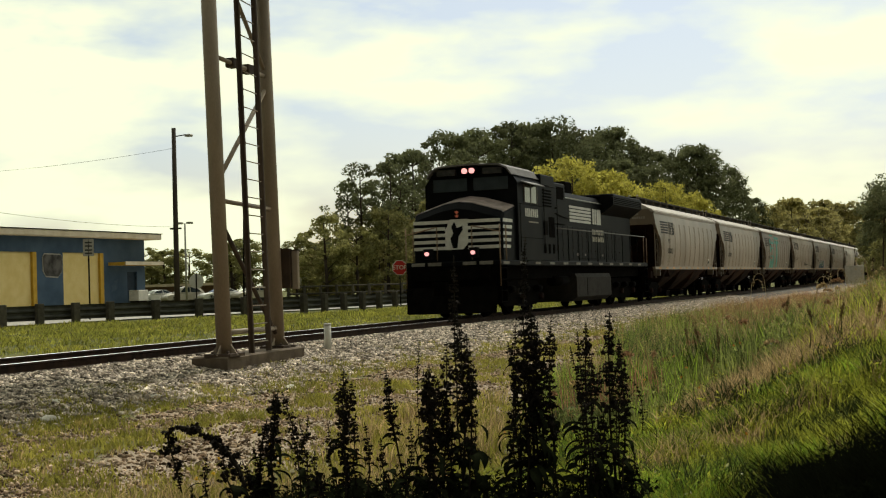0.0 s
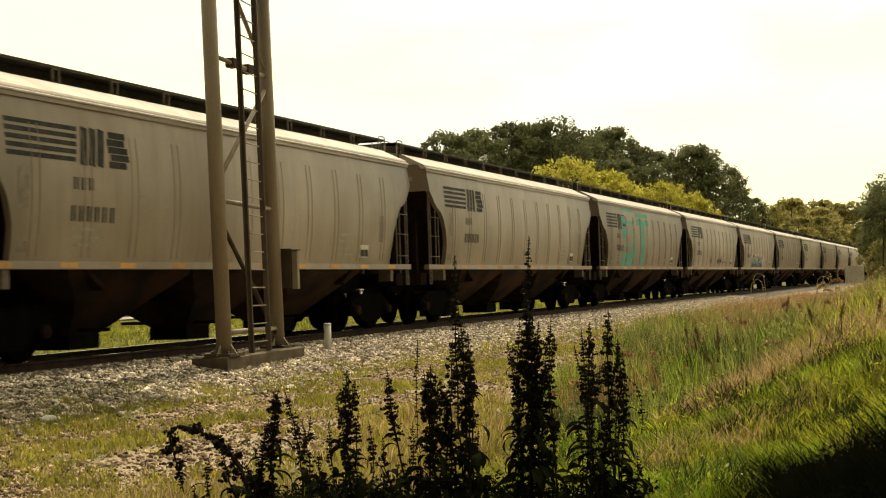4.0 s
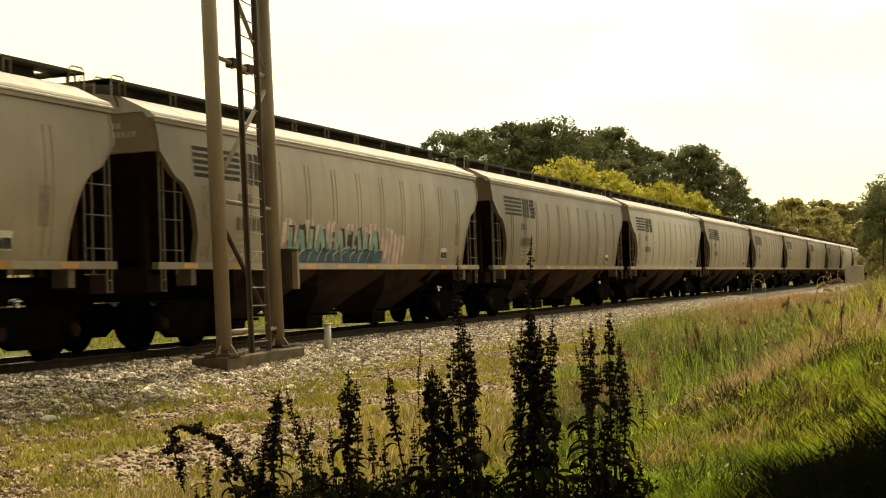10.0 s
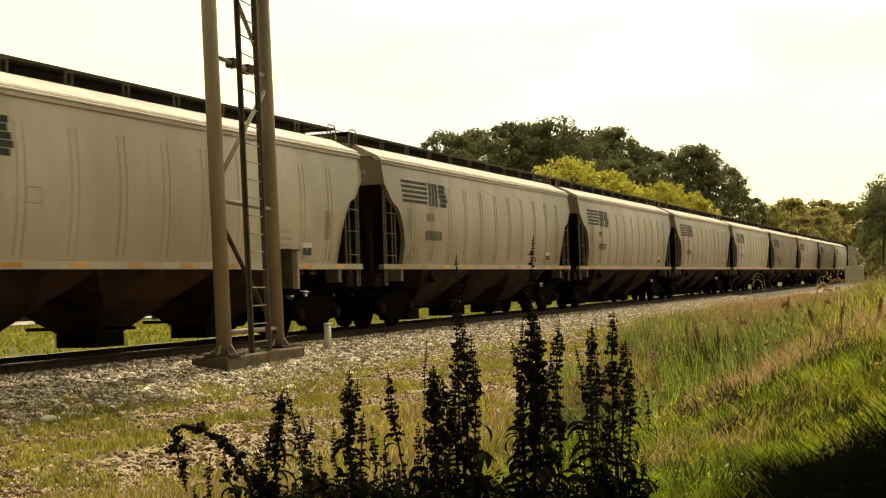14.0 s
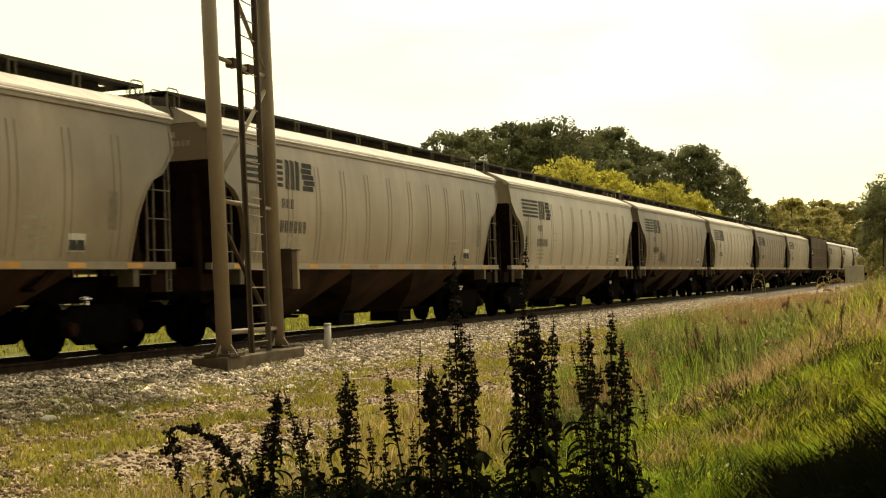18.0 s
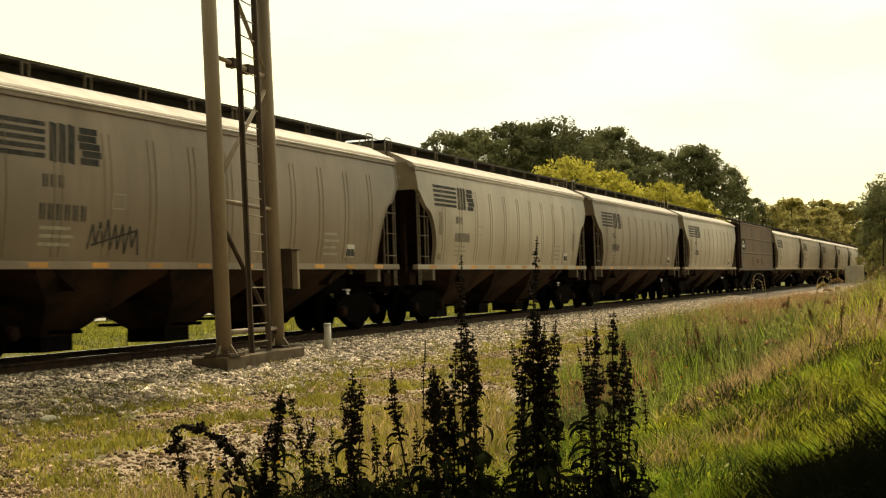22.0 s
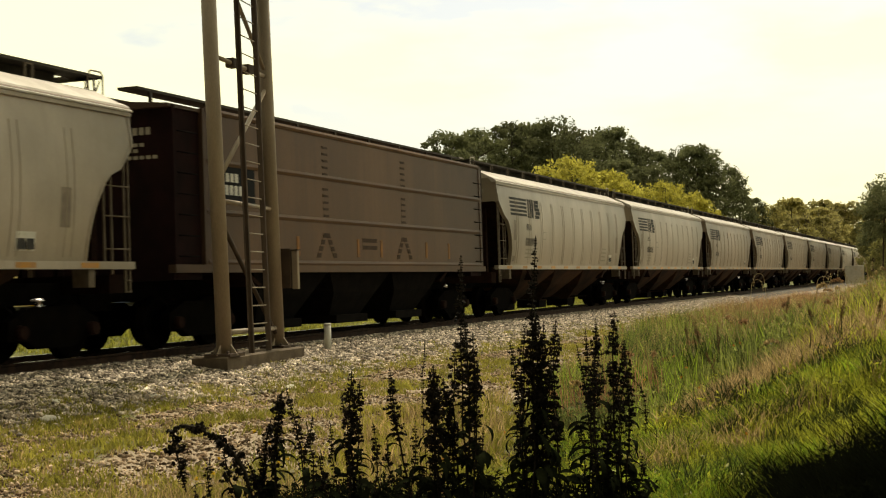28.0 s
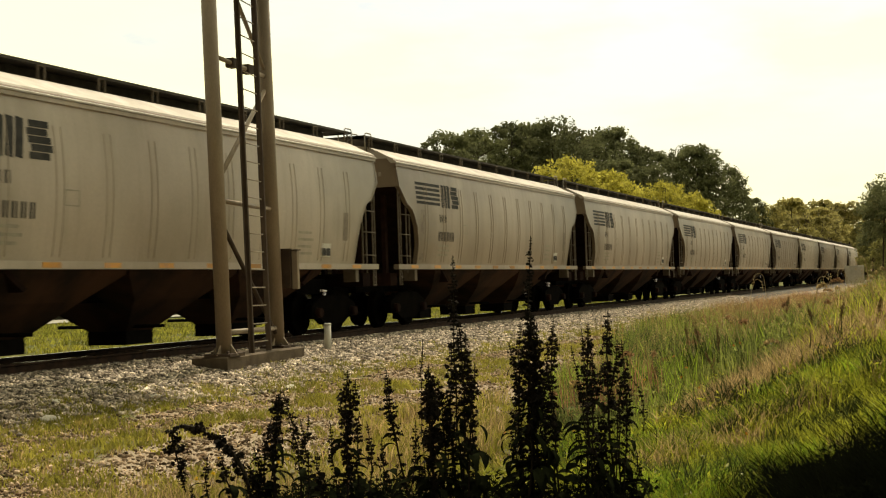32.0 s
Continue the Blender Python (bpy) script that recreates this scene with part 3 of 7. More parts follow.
    for k in (-3.6, 0.0, 3.6):
        bm = B()
        def rect(hx, y0, y1, z):
            return [(-hx, y0, z), (hx, y0, z), (hx, y1, z), (-hx, y1, z)]
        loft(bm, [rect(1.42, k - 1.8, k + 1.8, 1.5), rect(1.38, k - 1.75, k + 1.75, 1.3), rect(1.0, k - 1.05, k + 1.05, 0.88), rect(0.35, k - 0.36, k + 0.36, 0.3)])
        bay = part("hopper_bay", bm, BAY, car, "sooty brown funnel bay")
        bm = B()
        box(bm, -0.4, 0.4, k - 0.42, k + 0.42, 0.1, 0.34)
        rod(bm, (-1.1, k - 0.3, 0.42), (1.1, k - 0.3, 0.42), 0.03)
        part("outlet_gate", bm, STEEL_DARK, bay)
    # polished ball added on the truck to make a bright glint
    bm = B()
    bmesh.ops.create_uvsphere(bm, u_segments=16, v_segments=10, radius=0.085, matrix=Matrix.Translation((0.95, 6.35, 0.92)) @ Matrix.Diagonal((1, 1.8, 0.5, 1)))
    for f in bm.faces:
        f.smooth = True
    rod(bm, (0.95, 6.35, 0.7), (0.95, 6.35, 0.9), 0.05, seg=10)
    part("brake_valve", bm, AXLE_GLINT, car, "small polished metal ball added to catch a glint")
    bm = B()
    rod(bm, (0.5, -8.12, 2.75), (0.5, -8.06, 2.75), 0.3, seg=16)
    part("brake_wheel", bm, TRUCK_STEEL, car)
    markings(car, LOGO)
    return car


def markings(car, ink):
    """Faded stencils: a striped emblem and bars that stand for the car's lettering."""
    bm = B()
    for k in range(5):
        z = 3.54 - 0.118 * k
        bar(bm, 0, -7.0, -5.3 - 0.02 * k, z - 0.072, z)
    for y in (-5.2, -4.98, -4.76):
        stroke(bm, [(y, 2.96), (y + 0.09, 3.55)], 0.175)
    for k, (a, b) in enumerate(((-0.22, 0.24), (-0.28, 0.2), (-0.26, 0.27), (-0.2, 0.3), (-0.26, 0.22))):
        z = 3.54 - 0.118 * k
        bar(bm, 0, -4.26 + a, -4.26 + b, z - 0.105, z)
    part("emblem", bm, ink, car, "faded black striped emblem", fix=False)
    for k, y, z0, z1 in [(k, -5.46 + 0.19 * k, 2.58, 2.77) for k in range(3)] + [(k, -5.52 + 0.2 * k, 2.1, 2.34) for k in range(6)]:
        bm = B()
        bar(bm, 0, y, y + 0.05, z0, z1)
        bar(bm, 0, y + 0.085, y + 0.125, z0, z1)
        part("lettering_bar", bm, ink, car, "dark stencilled lettering bar", fix=False)
    for k in range(3):
        bm = B()
        bar(bm, 0, -5.5, -4.75 + 0.1 * (k % 2), 1.96 - 0.12 * k, 2.01 - 0.12 * k)
        part("data_bar", bm, FAINT, car, fix=False)
    for k in range(4):
        bm = B()
        bar(bm, 0, 4.0, 4.6 + 0.1 * (k % 2), 2.1 - 0.14 * k, 2.15 - 0.14 * k)
        part("data_bar", bm, FAINT, car, fix=False)
    for y0, y1, z0, z1 in ((-6.75, -6.5, 2.25, 2.85), (-6.72, -6.5, 1.62, 1.78), (6.1, 6.35, 2.0, 2.6)):
        bm = B()
        bar(bm, 0, y0, y1, z0, z1)
        part("painted_out_patch", bm, SMUDGE, car, "greyish painted-out patch", fix=False)
    bm = B()
    stroke(bm, [(-3.7, 2.33), (-3.7, 2.56), (-3.35, 2.56), (-3.35, 2.33), (-3.7, 2.33)], 0.02)
    part("data_panel", bm, FAINT, car, "faint outlined data panel", fix=False)
    bm = B()
    bar(bm, 0, 5.12, 5.56, 1.64, 1.92)
    p = part("placard", bm, WHITE, car, "small white placard with dark squares", fix=False)
    bm = B()
    for a in (5.145, 5.35):
        x = side_width(1.78) + 0.012
        bm.faces.new([bm.verts.new(q) for q in ((x, a, 1.665), (x, a + 0.185, 1.665), (x, a + 0.185, 1.895), (x, a, 1.895))])
    part("placard_square", bm, LOGO, p, fix=False)


TRAIN_ROWS = [(0.0, 0.0), (2.0, 22.42), (3.3, 36.95), (6.0, 66.4), (9.0, 98.5), (12.0, 130.75), (14.0, 151.95), (17.0, 183.95), (19.0, 205.1), (21.0, 226.25), (23.0, 247.4), (25.0, 268.5), (28.0, 300.15), (30.0, 321.35), (32.0, 342.45)]
PITCH, FIRST = 17.4, 67.38
CARS = 27
train = []


NOSE_PALE = mat("dusty_pale_paint", (0.34, 0.27, 0.24), (0.2, 0.16, 0.14), 0.7, 0, 3)


def cab_fittings(P, s):
    """Pipes, grab irons, door seams and hinges on one side of the locomotive."""
    X = lambda a, c: (min(s * a, s * c), max(s * a, s * c))
    for y, z0, z1 in ((-5.25, 1.9, 4.0), (-3.72, 1.9, 3.9), (-7.8, 1.9, 3.4)):
        P("grab_iron", lambda b: rod(b, (s * 1.53, y, z0), (s * 1.53, y, z1), 0.014, seg=6), STEEL_DARK)
    for z in (2.35, 3.38):
        P("panel_seam", lambda b: box(b, *X(1.5, 1.506), -7.85, -5.35, z, z + 0.02), STEEL_DARK)
    P("conduit", lambda b: (rod(b, (s * 1.5, -3.7, 3.42), (s * 1.0, -3.5, 3.42), 0.025, seg=6), rod(b, (s * 1.0, -3.5, 3.42), (s * 1.0, -0.4, 3.2), 0.025, seg=6)), STEEL_DARK)
    for k in range(17):
        for z in (2.05, 2.6):
            P("door_latch", lambda b: box(b, *X(0.925, 0.945), -3.06 + 0.66 * k, -2.98 + 0.66 * k, z, z + 0.07), TANK)
    for y in (-2.2, 0.9, 2.0, 4.6):
        P("placard", lambda b: box(b, *X(0.926, 0.932), y, y + 0.14, 1.9, 1.98), NOSE_PALE)
    for k in range(3):
        P("brake_cylinder", lambda b: rod(b, (s * 1.22, -8.2 + 1.4 * k, 0.78), (s * 1.22, -7.75 + 1.4 * k, 0.78), 0.11, seg=10), LOCO_FRAME)
        P("brake_cylinder", lambda b: rod(b, (s * 1.22, 5.4 + 1.4 * k, 0.78), (s * 1.22, 5.85 + 1.4 * k, 0.78), 0.11, seg=10), LOCO_FRAME)
    P("tank_strap", lambda b: [box(b, *X(1.42, 1.43), y, y + 0.06, 0.45, 1.08) for y in (0.3,)], STEEL_DARK)
    P("sand_filler", lambda b: box(b, *X(1.46, 1.5), -5.1, -4.75, 2.5, 2.95), STEEL_DARK)


def build_loco():
    lo = thing("locomotive", "black diesel locomotive with white nose stripes and lit headlights", "locomotive")

    def P(name, fn, m=LOCO_BLACK, parent=None, label="", bevel=0.0):
        bm = B()
        fn(bm)
        return part(name, bm, m, parent or lo, label, bevel)

    # deck and frame
    P("deck", lambda b: box(b, -1.5, 1.5, -9.75, 10.2, 1.5, 1.66), LOCO_BLACK, bevel=0.02)
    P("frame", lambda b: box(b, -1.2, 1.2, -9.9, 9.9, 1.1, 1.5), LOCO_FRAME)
    for s in (-1, 1):
        for k in range(12):
            y = -9.5 + 1.62 * k
            P("deck_edge_stripe", lambda b: box(b, min(s * 1.5, s * 1.505), max(s * 1.5, s * 1.505), y, y + 0.55, 1.54, 1.62), mat("dirty_white_dash", (0.3, 0.28, 0.24), (0.2, 0.18, 0.15), 0.7, 0, 5) if (s, k) == (-1, 0) else bpy.data.materials["dirty_white_dash"], label="dirty white dash on the deck edge")
    # nose: a wide sloping short hood
    prof = [(-9.3, 1.66), (-9.33, 2.35), (-9.3, 3.24), (-9.12, 3.44), (-7.95, 3.66), (-7.95, 1.66)]
    def nose(b):
        rings = []
        for x, drop, back in ((-1.42, 0.4, 0.1), (-1.36, 0.33, 0.03), (-0.45, 0.06, 0.0), (0.0, 0.0, 0.0), (0.45, 0.06, 0.0), (1.36, 0.33, 0.03), (1.42, 0.4, 0.1)):
            rings.append([(x, y + (back if y < -8.0 else 0), z - (drop if z > 3 else 0)) for y, z in prof])
        loft(b, rings)
    P("nose", nose)
    # top of the nose: dust and sunlight both put into its pale colour
    P("nose_top", lambda b: loft(b, [[(x, -9.08, 3.455 - d), (x, -7.96, 3.67 - d), (x, -7.96, 3.685 - d), (x, -9.08, 3.47 - d)] for x, d in ((-1.4, 0.37), (-1.34, 0.325), (-0.45, 0.06), (0.0, 0.0), (0.45, 0.06), (1.34, 0.325), (1.4, 0.37))]), NOSE_PALE, label="dusty top of the nose, painted pale as if sunlit")
    for k in range(5):
        z = 2.9 - 0.195 * k
        for x0, x1 in ((-1.37, -0.36), (0.36, 1.37)) if k else ((-1.37, 1.37),):
            P("nose_stripe", lambda b: box(b, x0, x1, -9.345, -9.325, z - 0.1, z), WHITE, label="white nose stripe")
        for s in (-1, 1):
            P("nose_side_stripe", lambda b: box(b, min(s * 1.42, s * 1.428), max(s * 1.42, s * 1.428), -9.2, -8.3 - 0.06 * k, z - 0.1, z), WHITE, label="white nose stripe")
    # emblem panel: a pale field with a plain dark rearing shape
    P("emblem_field", lambda b: prism(b, [(-0.36, 2.02), (0.2, 2.02), (0.36, 2.2), (0.36, 2.92), (-0.2, 2.92), (-0.36, 2.6)], "y", -9.345, -9.33), WHITE)
    P("emblem_shape", lambda b: prism(b, [(-0.12, 2.06), (0.02, 2.06), (0.06, 2.4), (0.2, 2.6), (0.2, 2.72), (0.02, 2.66), (-0.06, 2.84), (-0.16, 2.7), (-0.1, 2.5), (-0.2, 2.34)], "y", -9.352, -9.345), LOCO_BLACK)
    # cab
    def cab(b):
        ring = [(-1.5, 1.66), (-1.5, 4.06), (-1.2, 4.46), (-0.98, 4.56), (0, 4.61), (0.98, 4.56), (1.2, 4.46), (1.5, 4.06), (1.5, 1.66)]
        loft(b, [[(x, -7.95, z) for x, z in ring], [(x, -5.3, z) for x, z in ring]])
    P("cab", cab)
    # this roof grey holds dust and also the light that falls on it
    P("cab_roof", lambda b: loft(b, [[(x, y, z + 0.015) for x, z in ((-1.36, 4.25), (-1.2, 4.46), (-0.98, 4.56), (0, 4.61), (0.98, 4.56), (1.2, 4.46), (1.36, 4.25), (1.4, 4.26), (1.23, 4.5), (1.0, 4.61), (0, 4.66), (-1.0, 4.61), (-1.23, 4.5), (-1.4, 4.26))] for y in (-8.15, -5.2)]), mat("dusty_sunlit_roof", (0.16, 0.15, 0.14), (0.1, 0.09, 0.085), 0.6, 0, 3), label="dusty cab roof painted grey as if lit from above")
    for x in (-0.75, 0.75):
        P("number_board", lambda b: box(b, x - 0.3, x + 0.3, -8.1, -7.95, 4.34, 4.52), LOGO)
    for x0, x1 in ((-1.22, -0.1), (0.1, 1.22)):
        P("windscreen", lambda b: box(b, x0, x1, -7.985, -7.95, 3.84, 4.24), GLASS, label="dark windscreen pane", bevel=0.01)
    for s in (-1, 1):
        X = lambda a, c: (min(s * a, s * c), max(s * a, s * c))
        w = P("side_window", lambda b: box(b, *X(1.49, 1.515), -7.3, -5.95, 3.45, 4.0), GLASS, label="cab side window with pale frame", bevel=0.01)
        for y in (-7.3, -6.62, -5.95):
            P("window_bar", lambda b: box(b, *X(1.5, 1.53), y - 0.025, y + 0.025, 3.43, 4.02), bpy.data.materials.get("worn_aluminium") or mat("worn_aluminium", (0.2, 0.185, 0.16), (0.13, 0.12, 0.1), 0.6, 0.2, 4), w)
        P("sun_visor", lambda b: prism(b, [(s * 1.46, 4.08), (s * 1.76, 3.98), (s * 1.76, 4.01), (s * 1.46, 4.12)], "y", -7.5, -5.8), mat("visor_grey", (0.22, 0.21, 0.2), (0.15, 0.14, 0.13), 0.6, 0, 3))
        for k in range(7):
            P("number_bar", lambda b: box(b, *X(1.5, 1.506), -7.2 + 0.2 * k, -7.07 + 0.2 * k, 3.02, 3.28), WHITE, label="white bar of the unit's lettering")
        P("fine_lettering", lambda b: box(b, *X(1.5, 1.505), -6.85, -5.85, 2.84, 2.88), FAINT)
        cab_fittings(P, s)
        # auxiliary cabinet behind the cab
        P("cabinet", lambda b: box(b, *X(0.0, 1.46), -5.3, -3.75, 1.66, 4.46), LOCO_BLACK, bevel=0.03)
        P("inverter_cabinet", lambda b: box(b, *X(0.0, 0.96), -3.75, -0.62, 2.96, 4.42), LOCO_BLACK, bevel=0.04)
        P("air_intake", lambda b: box(b, *X(0.955, 0.97), -1.75, -0.85, 3.85, 4.28), LOCO_FRAME, label="black louvred air intake")
        P("cab_door_window", lambda b: box(b, *X(1.455, 1.47), -4.5, -3.85, 2.43, 3.1), LOCO_FRAME, label="black louvred opening")
        P("grille", lambda b: [box(b, *X(1.46, 1.485), -5.2, -4.2, 3.42 + 0.1 * k, 3.47 + 0.1 * k) for k in range(6)], LOCO_FRAME)
        for k in range(3):
            P("louvre_panel", lambda b: box(b, *X(1.46, 1.475), -5.1 + 0.5 * k, -4.9 + 0.5 * k, 1.9, 2.2), LOCO_FRAME)
        # long hood panels
        for k in range(17):
            y = -3.6 + 0.66 * k
            P("hood_door", lambda b: box(b, *X(0.9, 0.925), y + 0.015, y + 0.64, 1.8, 2.95), LOCO_BLACK, bevel=0.01)
        for k in range(5):
            P("emblem_stripe", lambda b: box(b, *X(0.905, 0.915), 0.05 + 0.003 * k, 3.1, 3.62 - 0.125 * k, 3.71 - 0.125 * k), WHITE, label="white emblem stripe")
        for y0, y1 in ((3.35, 3.58), (3.68, 3.9), (4.02, 4.62)):
            P("emblem_block", lambda b: box(b, *X(0.905, 0.915), y0, y1, 3.12, 3.71), WHITE, label="plain white emblem block")
        for k in range(7):
            for z in (2.45, 2.72):
                P("lettering_bar", lambda b: box(b, *X(0.925, 0.93), 3.2 + 0.26 * k, 3.38 + 0.26 * k, z, z + 0.2), FAINT, label="pale bar of lettering")
        # radiator section flares out under the roof
        P("radiator_wing", lambda b: prism(b, [(s * 0.9, 3.55), (s * 0.98, 3.6), (s * 1.42, 3.92), (s * 1.42, 4.22), (s * 1.2, 4.32), (s * 0.9, 4.32)], "y", 4.7, 9.75), LOCO_BLACK)
        P("radiator_grille", lambda b: [box(b, *X(1.42, 1.435), 4.85, 9.6, 3.96 + 0.07 * k, 3.99 + 0.07 * k) for k in range(4)], LOCO_FRAME)
        # handrails
        for k in range(11):
            y = -3.5 + 1.33 * k
            P("stanchion", lambda b: rod(b, (s * 1.46, y, 1.66), (s * 1.46, y, 2.76), 0.017, seg=6), LOCO_BLACK)
        P("handrail", lambda b: rod(b, (s * 1.46, -3.6, 2.76), (s * 1.46, 9.9, 2.76), 0.018, seg=6), mat("worn_rail_grey", (0.2, 0.19, 0.17), (0.12, 0.11, 0.1), 0.5, 0.3, 4) if s < 0 else bpy.data.materials["worn_rail_grey"])
        P("cab_handrail", lambda b: rod(b, (s * 1.5, -5.3, 4.1), (s * 1.5, -3.7, 4.1), 0.015, seg=6), LOCO_BLACK)
        # fuel tank and air tanks
        P("air_tank", lambda b: rod(b, (s * 1.15, -1.6, 1.0), (s * 1.15, -3.4, 1.0), 0.17, seg=12), LOCO_FRAME)
        for end, f in ((-1, 0.45), (1, 0.0)):
            for k in range(4):
                P("step", lambda b: box(b, *X(1.2, 1.5), min(end * (9.65 - f), end * (10.15 - f)), max(end * (9.65 - f), end * (10.15 - f)), 0.42 + 0.33 * k, 0.45 + 0.33 * k), LOCO_FRAME)
            P("step_side", lambda b: [box(b, *X(1.2, 1.5), end * q - 0.02, end * q + 0.02, 0.4, 1.55) for q in (9.63 - f, 10.17 - f)], LOCO_FRAME)
            P("grab_rail", lambda b: [rod(b, (s * 1.48, end * (10.18 - f), 0.9), (s * 1.48, end * (10.18 - f), 2.7), 0.02, seg=6), rod(b, (s * 1.48, end * (9.6 - f), 1.6), (s * 1.48, end * (9.6 - f), 2.7), 0.02, seg=6)], mat("rail_tan", (0.3, 0.2, 0.12), (0.2, 0.14, 0.09), 0.5, 0, 4) if (s, end) == (-1, -1) else bpy.data.materials["rail_tan"])
        # ditch lights
        P("ditch_light", lambda b: rod(b, (s * 0.72, -9.95, 1.9), (s * 0.72, -10.02, 1.9), 0.06, seg=12), HEADLIGHT, label="lit ditch light")
        P("ditch_light_housing", lambda b: box(b, s * 0.72 - 0.13, s * 0.72 + 0.13, -9.95, -9.75, 1.75, 2.05), LOCO_BLACK)
    P("long_hood", lambda b: loft(b, [[(x, y, z) for x, z in ((-0.9, 1.66), (-0.9, 3.95), (-0.72, 4.18), (0.72, 4.18), (0.9, 3.95), (0.9, 1.66))] for y in (-3.75, 9.72)]), LOCO_BLACK)
    # white strips paint the sunlight caught along the black hood's edges
    P("hood_top_rail", lambda b: [box(b, s * 0.86 - 0.04, s * 0.86 + 0.04, -3.7, 5.0, 3.93, 3.98) for s in (-1, 1)], WHITE, label="white strip painted as the sunlit hood edge")
    P("exhaust", lambda b: box(b, -0.45, 0.45, 1.2, 2.2, 4.18, 4.68), LOCO_FRAME, bevel=0.05)
    P("dynamic_brake_vent", lambda b: box(b, -0.8, 0.8, -3.5, -1.0, 4.15, 4.32), LOCO_BLACK, bevel=0.04)
    P("radiator_roof", lambda b: box(b, -1.4, 1.4, 4.8, 9.72, 4.2, 4.35), LOCO_BLACK, bevel=0.04)
    P("hood_end_light", lambda b: rod(b, (0, 9.7, 3.8), (0, 9.78, 3.8), 0.15, seg=12), GLASS)
    P("horn", lambda b: [rod(b, (0.1 * k, -4.8, 4.35), (0.1 * k, -5.1, 4.35), 0.03, 0.07, 8) for k in (-1, 0, 1)], LOCO_FRAME)
    P("antenna_dome", lambda b: rod(b, (0, -6.8, 4.64), (0, -6.8, 4.78), 0.16, 0.1, 10), WHITE)
    for x in (-0.12, 0.12):
        P("headlight", lambda b: rod(b, (x, -8.05, 4.45), (x, -8.18, 4.45), 0.085, seg=14), HEADLIGHT, label="lit twin headlight")
    P("headlight_housing", lambda b: box(b, -0.3, 0.3, -8.12, -7.93, 4.3, 4.62), LOCO_FRAME, bevel=0.03)
    P("nose_lamp", lambda b: [rod(b, (0.02, -9.31, z), (0.02, -9.35, z), 0.045, seg=10) for z in (3.02, 3.13)], MARKER)
    for s in (-1, 1):
        P("nose_handrail", lambda b: [rod(b, (s * 0.55, -9.55, 1.7), (s * 0.55, -9.55, 2.7), 0.018, seg=6), rod(b, (s * 0.55, -9.55, 2.7), (s * 1.44, -9.68, 2.5), 0.018, seg=6)], bpy.data.materials["rail_tan"])
    P("fuel_tank", lambda b: prism(b, [(-1.35, 1.24), (-1.42, 1.1), (-1.42, 0.42), (-1.2, 0.26), (1.2, 0.26), (1.42, 0.42), (1.42, 1.1), (1.35, 1.24)], "y", -1.1, 3.9), TANK, label="dusty grey fuel tank")
    for end, f in ((-1, 0.5), (1, 0.0)):
        P("pilot", lambda b: prism(b, [(-1.36, 1.5), (-1.36, 0.75), (-1.22, 0.2), (1.22, 0.2), (1.36, 0.75), (1.36, 1.5)], "y", min(end * (10.15 - f), end * (10.3 - f)), max(end * (10.15 - f), end * (10.3 - f))), LOCO_FRAME)
        P("coupler", lambda b: (box(b, -0.15, 0.15, min(end * 10.2, end * 10.8), max(end * 10.2, end * 10.8), 0.72, 1.0), box(b, -0.2, 0.2, min(end * 10.65, end * 10.92), max(end * 10.65, end * 10.92), 0.66, 1.05)), TRUCK_STEEL, bevel=0.02)
        P("hose", lambda b: rod(b, (0.5, end * (10.3 - f), 1.0), (0.45, end * (10.45 - f), 0.4), 0.03, seg=6), LOCO_FRAME)
        truck(lo, end * 6.7, 0.53, (-2.05, 0.0, 2.05), height=1.15)
    for x in (-1.3, -0.78, 0.32, 0.84):
        P("front_deck_stripe", lambda b: box(b, x, x + 0.42, -9.765, -9.752, 1.54, 1.64), bpy.data.materials["dirty_white_dash"], label="dirty white dash on the front deck edge")
    P("snow_plough", lambda b: loft(b, [[(-1.45, -9.85, 0.9), (0, -10.2, 0.9), (1.45, -9.85, 0.9)], [(-1.4, -9.98, 0.15), (0, -10.4, 0.15), (1.4, -9.98, 0.15)], [(-1.4, -9.85, 0.12), (0, -9.98, 0.12), (1.4, -9.85, 0.12)]], closed=False), LOCO_FRAME)
    return lo


loco = build_loco()
loco.matrix_basis = pose(TRACK_X, 47.6, 0)
train.append((loco, 47.6))


END_MAROON = mat("maroon_paint_and_shadow", (0.022, 0.009, 0.009), (0.012, 0.006, 0.006), 0.8, 0, 2, spec=0.05)
BROWN_STAIN = mat("dark_brown_stain", (0.05, 0.03, 0.019), (0.07, 0.042, 0.026), 0.8, 0, 6)
DULL_ORANGE = mat("dull_orange_strip", (0.3, 0.13, 0.04), (0.2, 0.1, 0.04), 0.7, 0, 8)


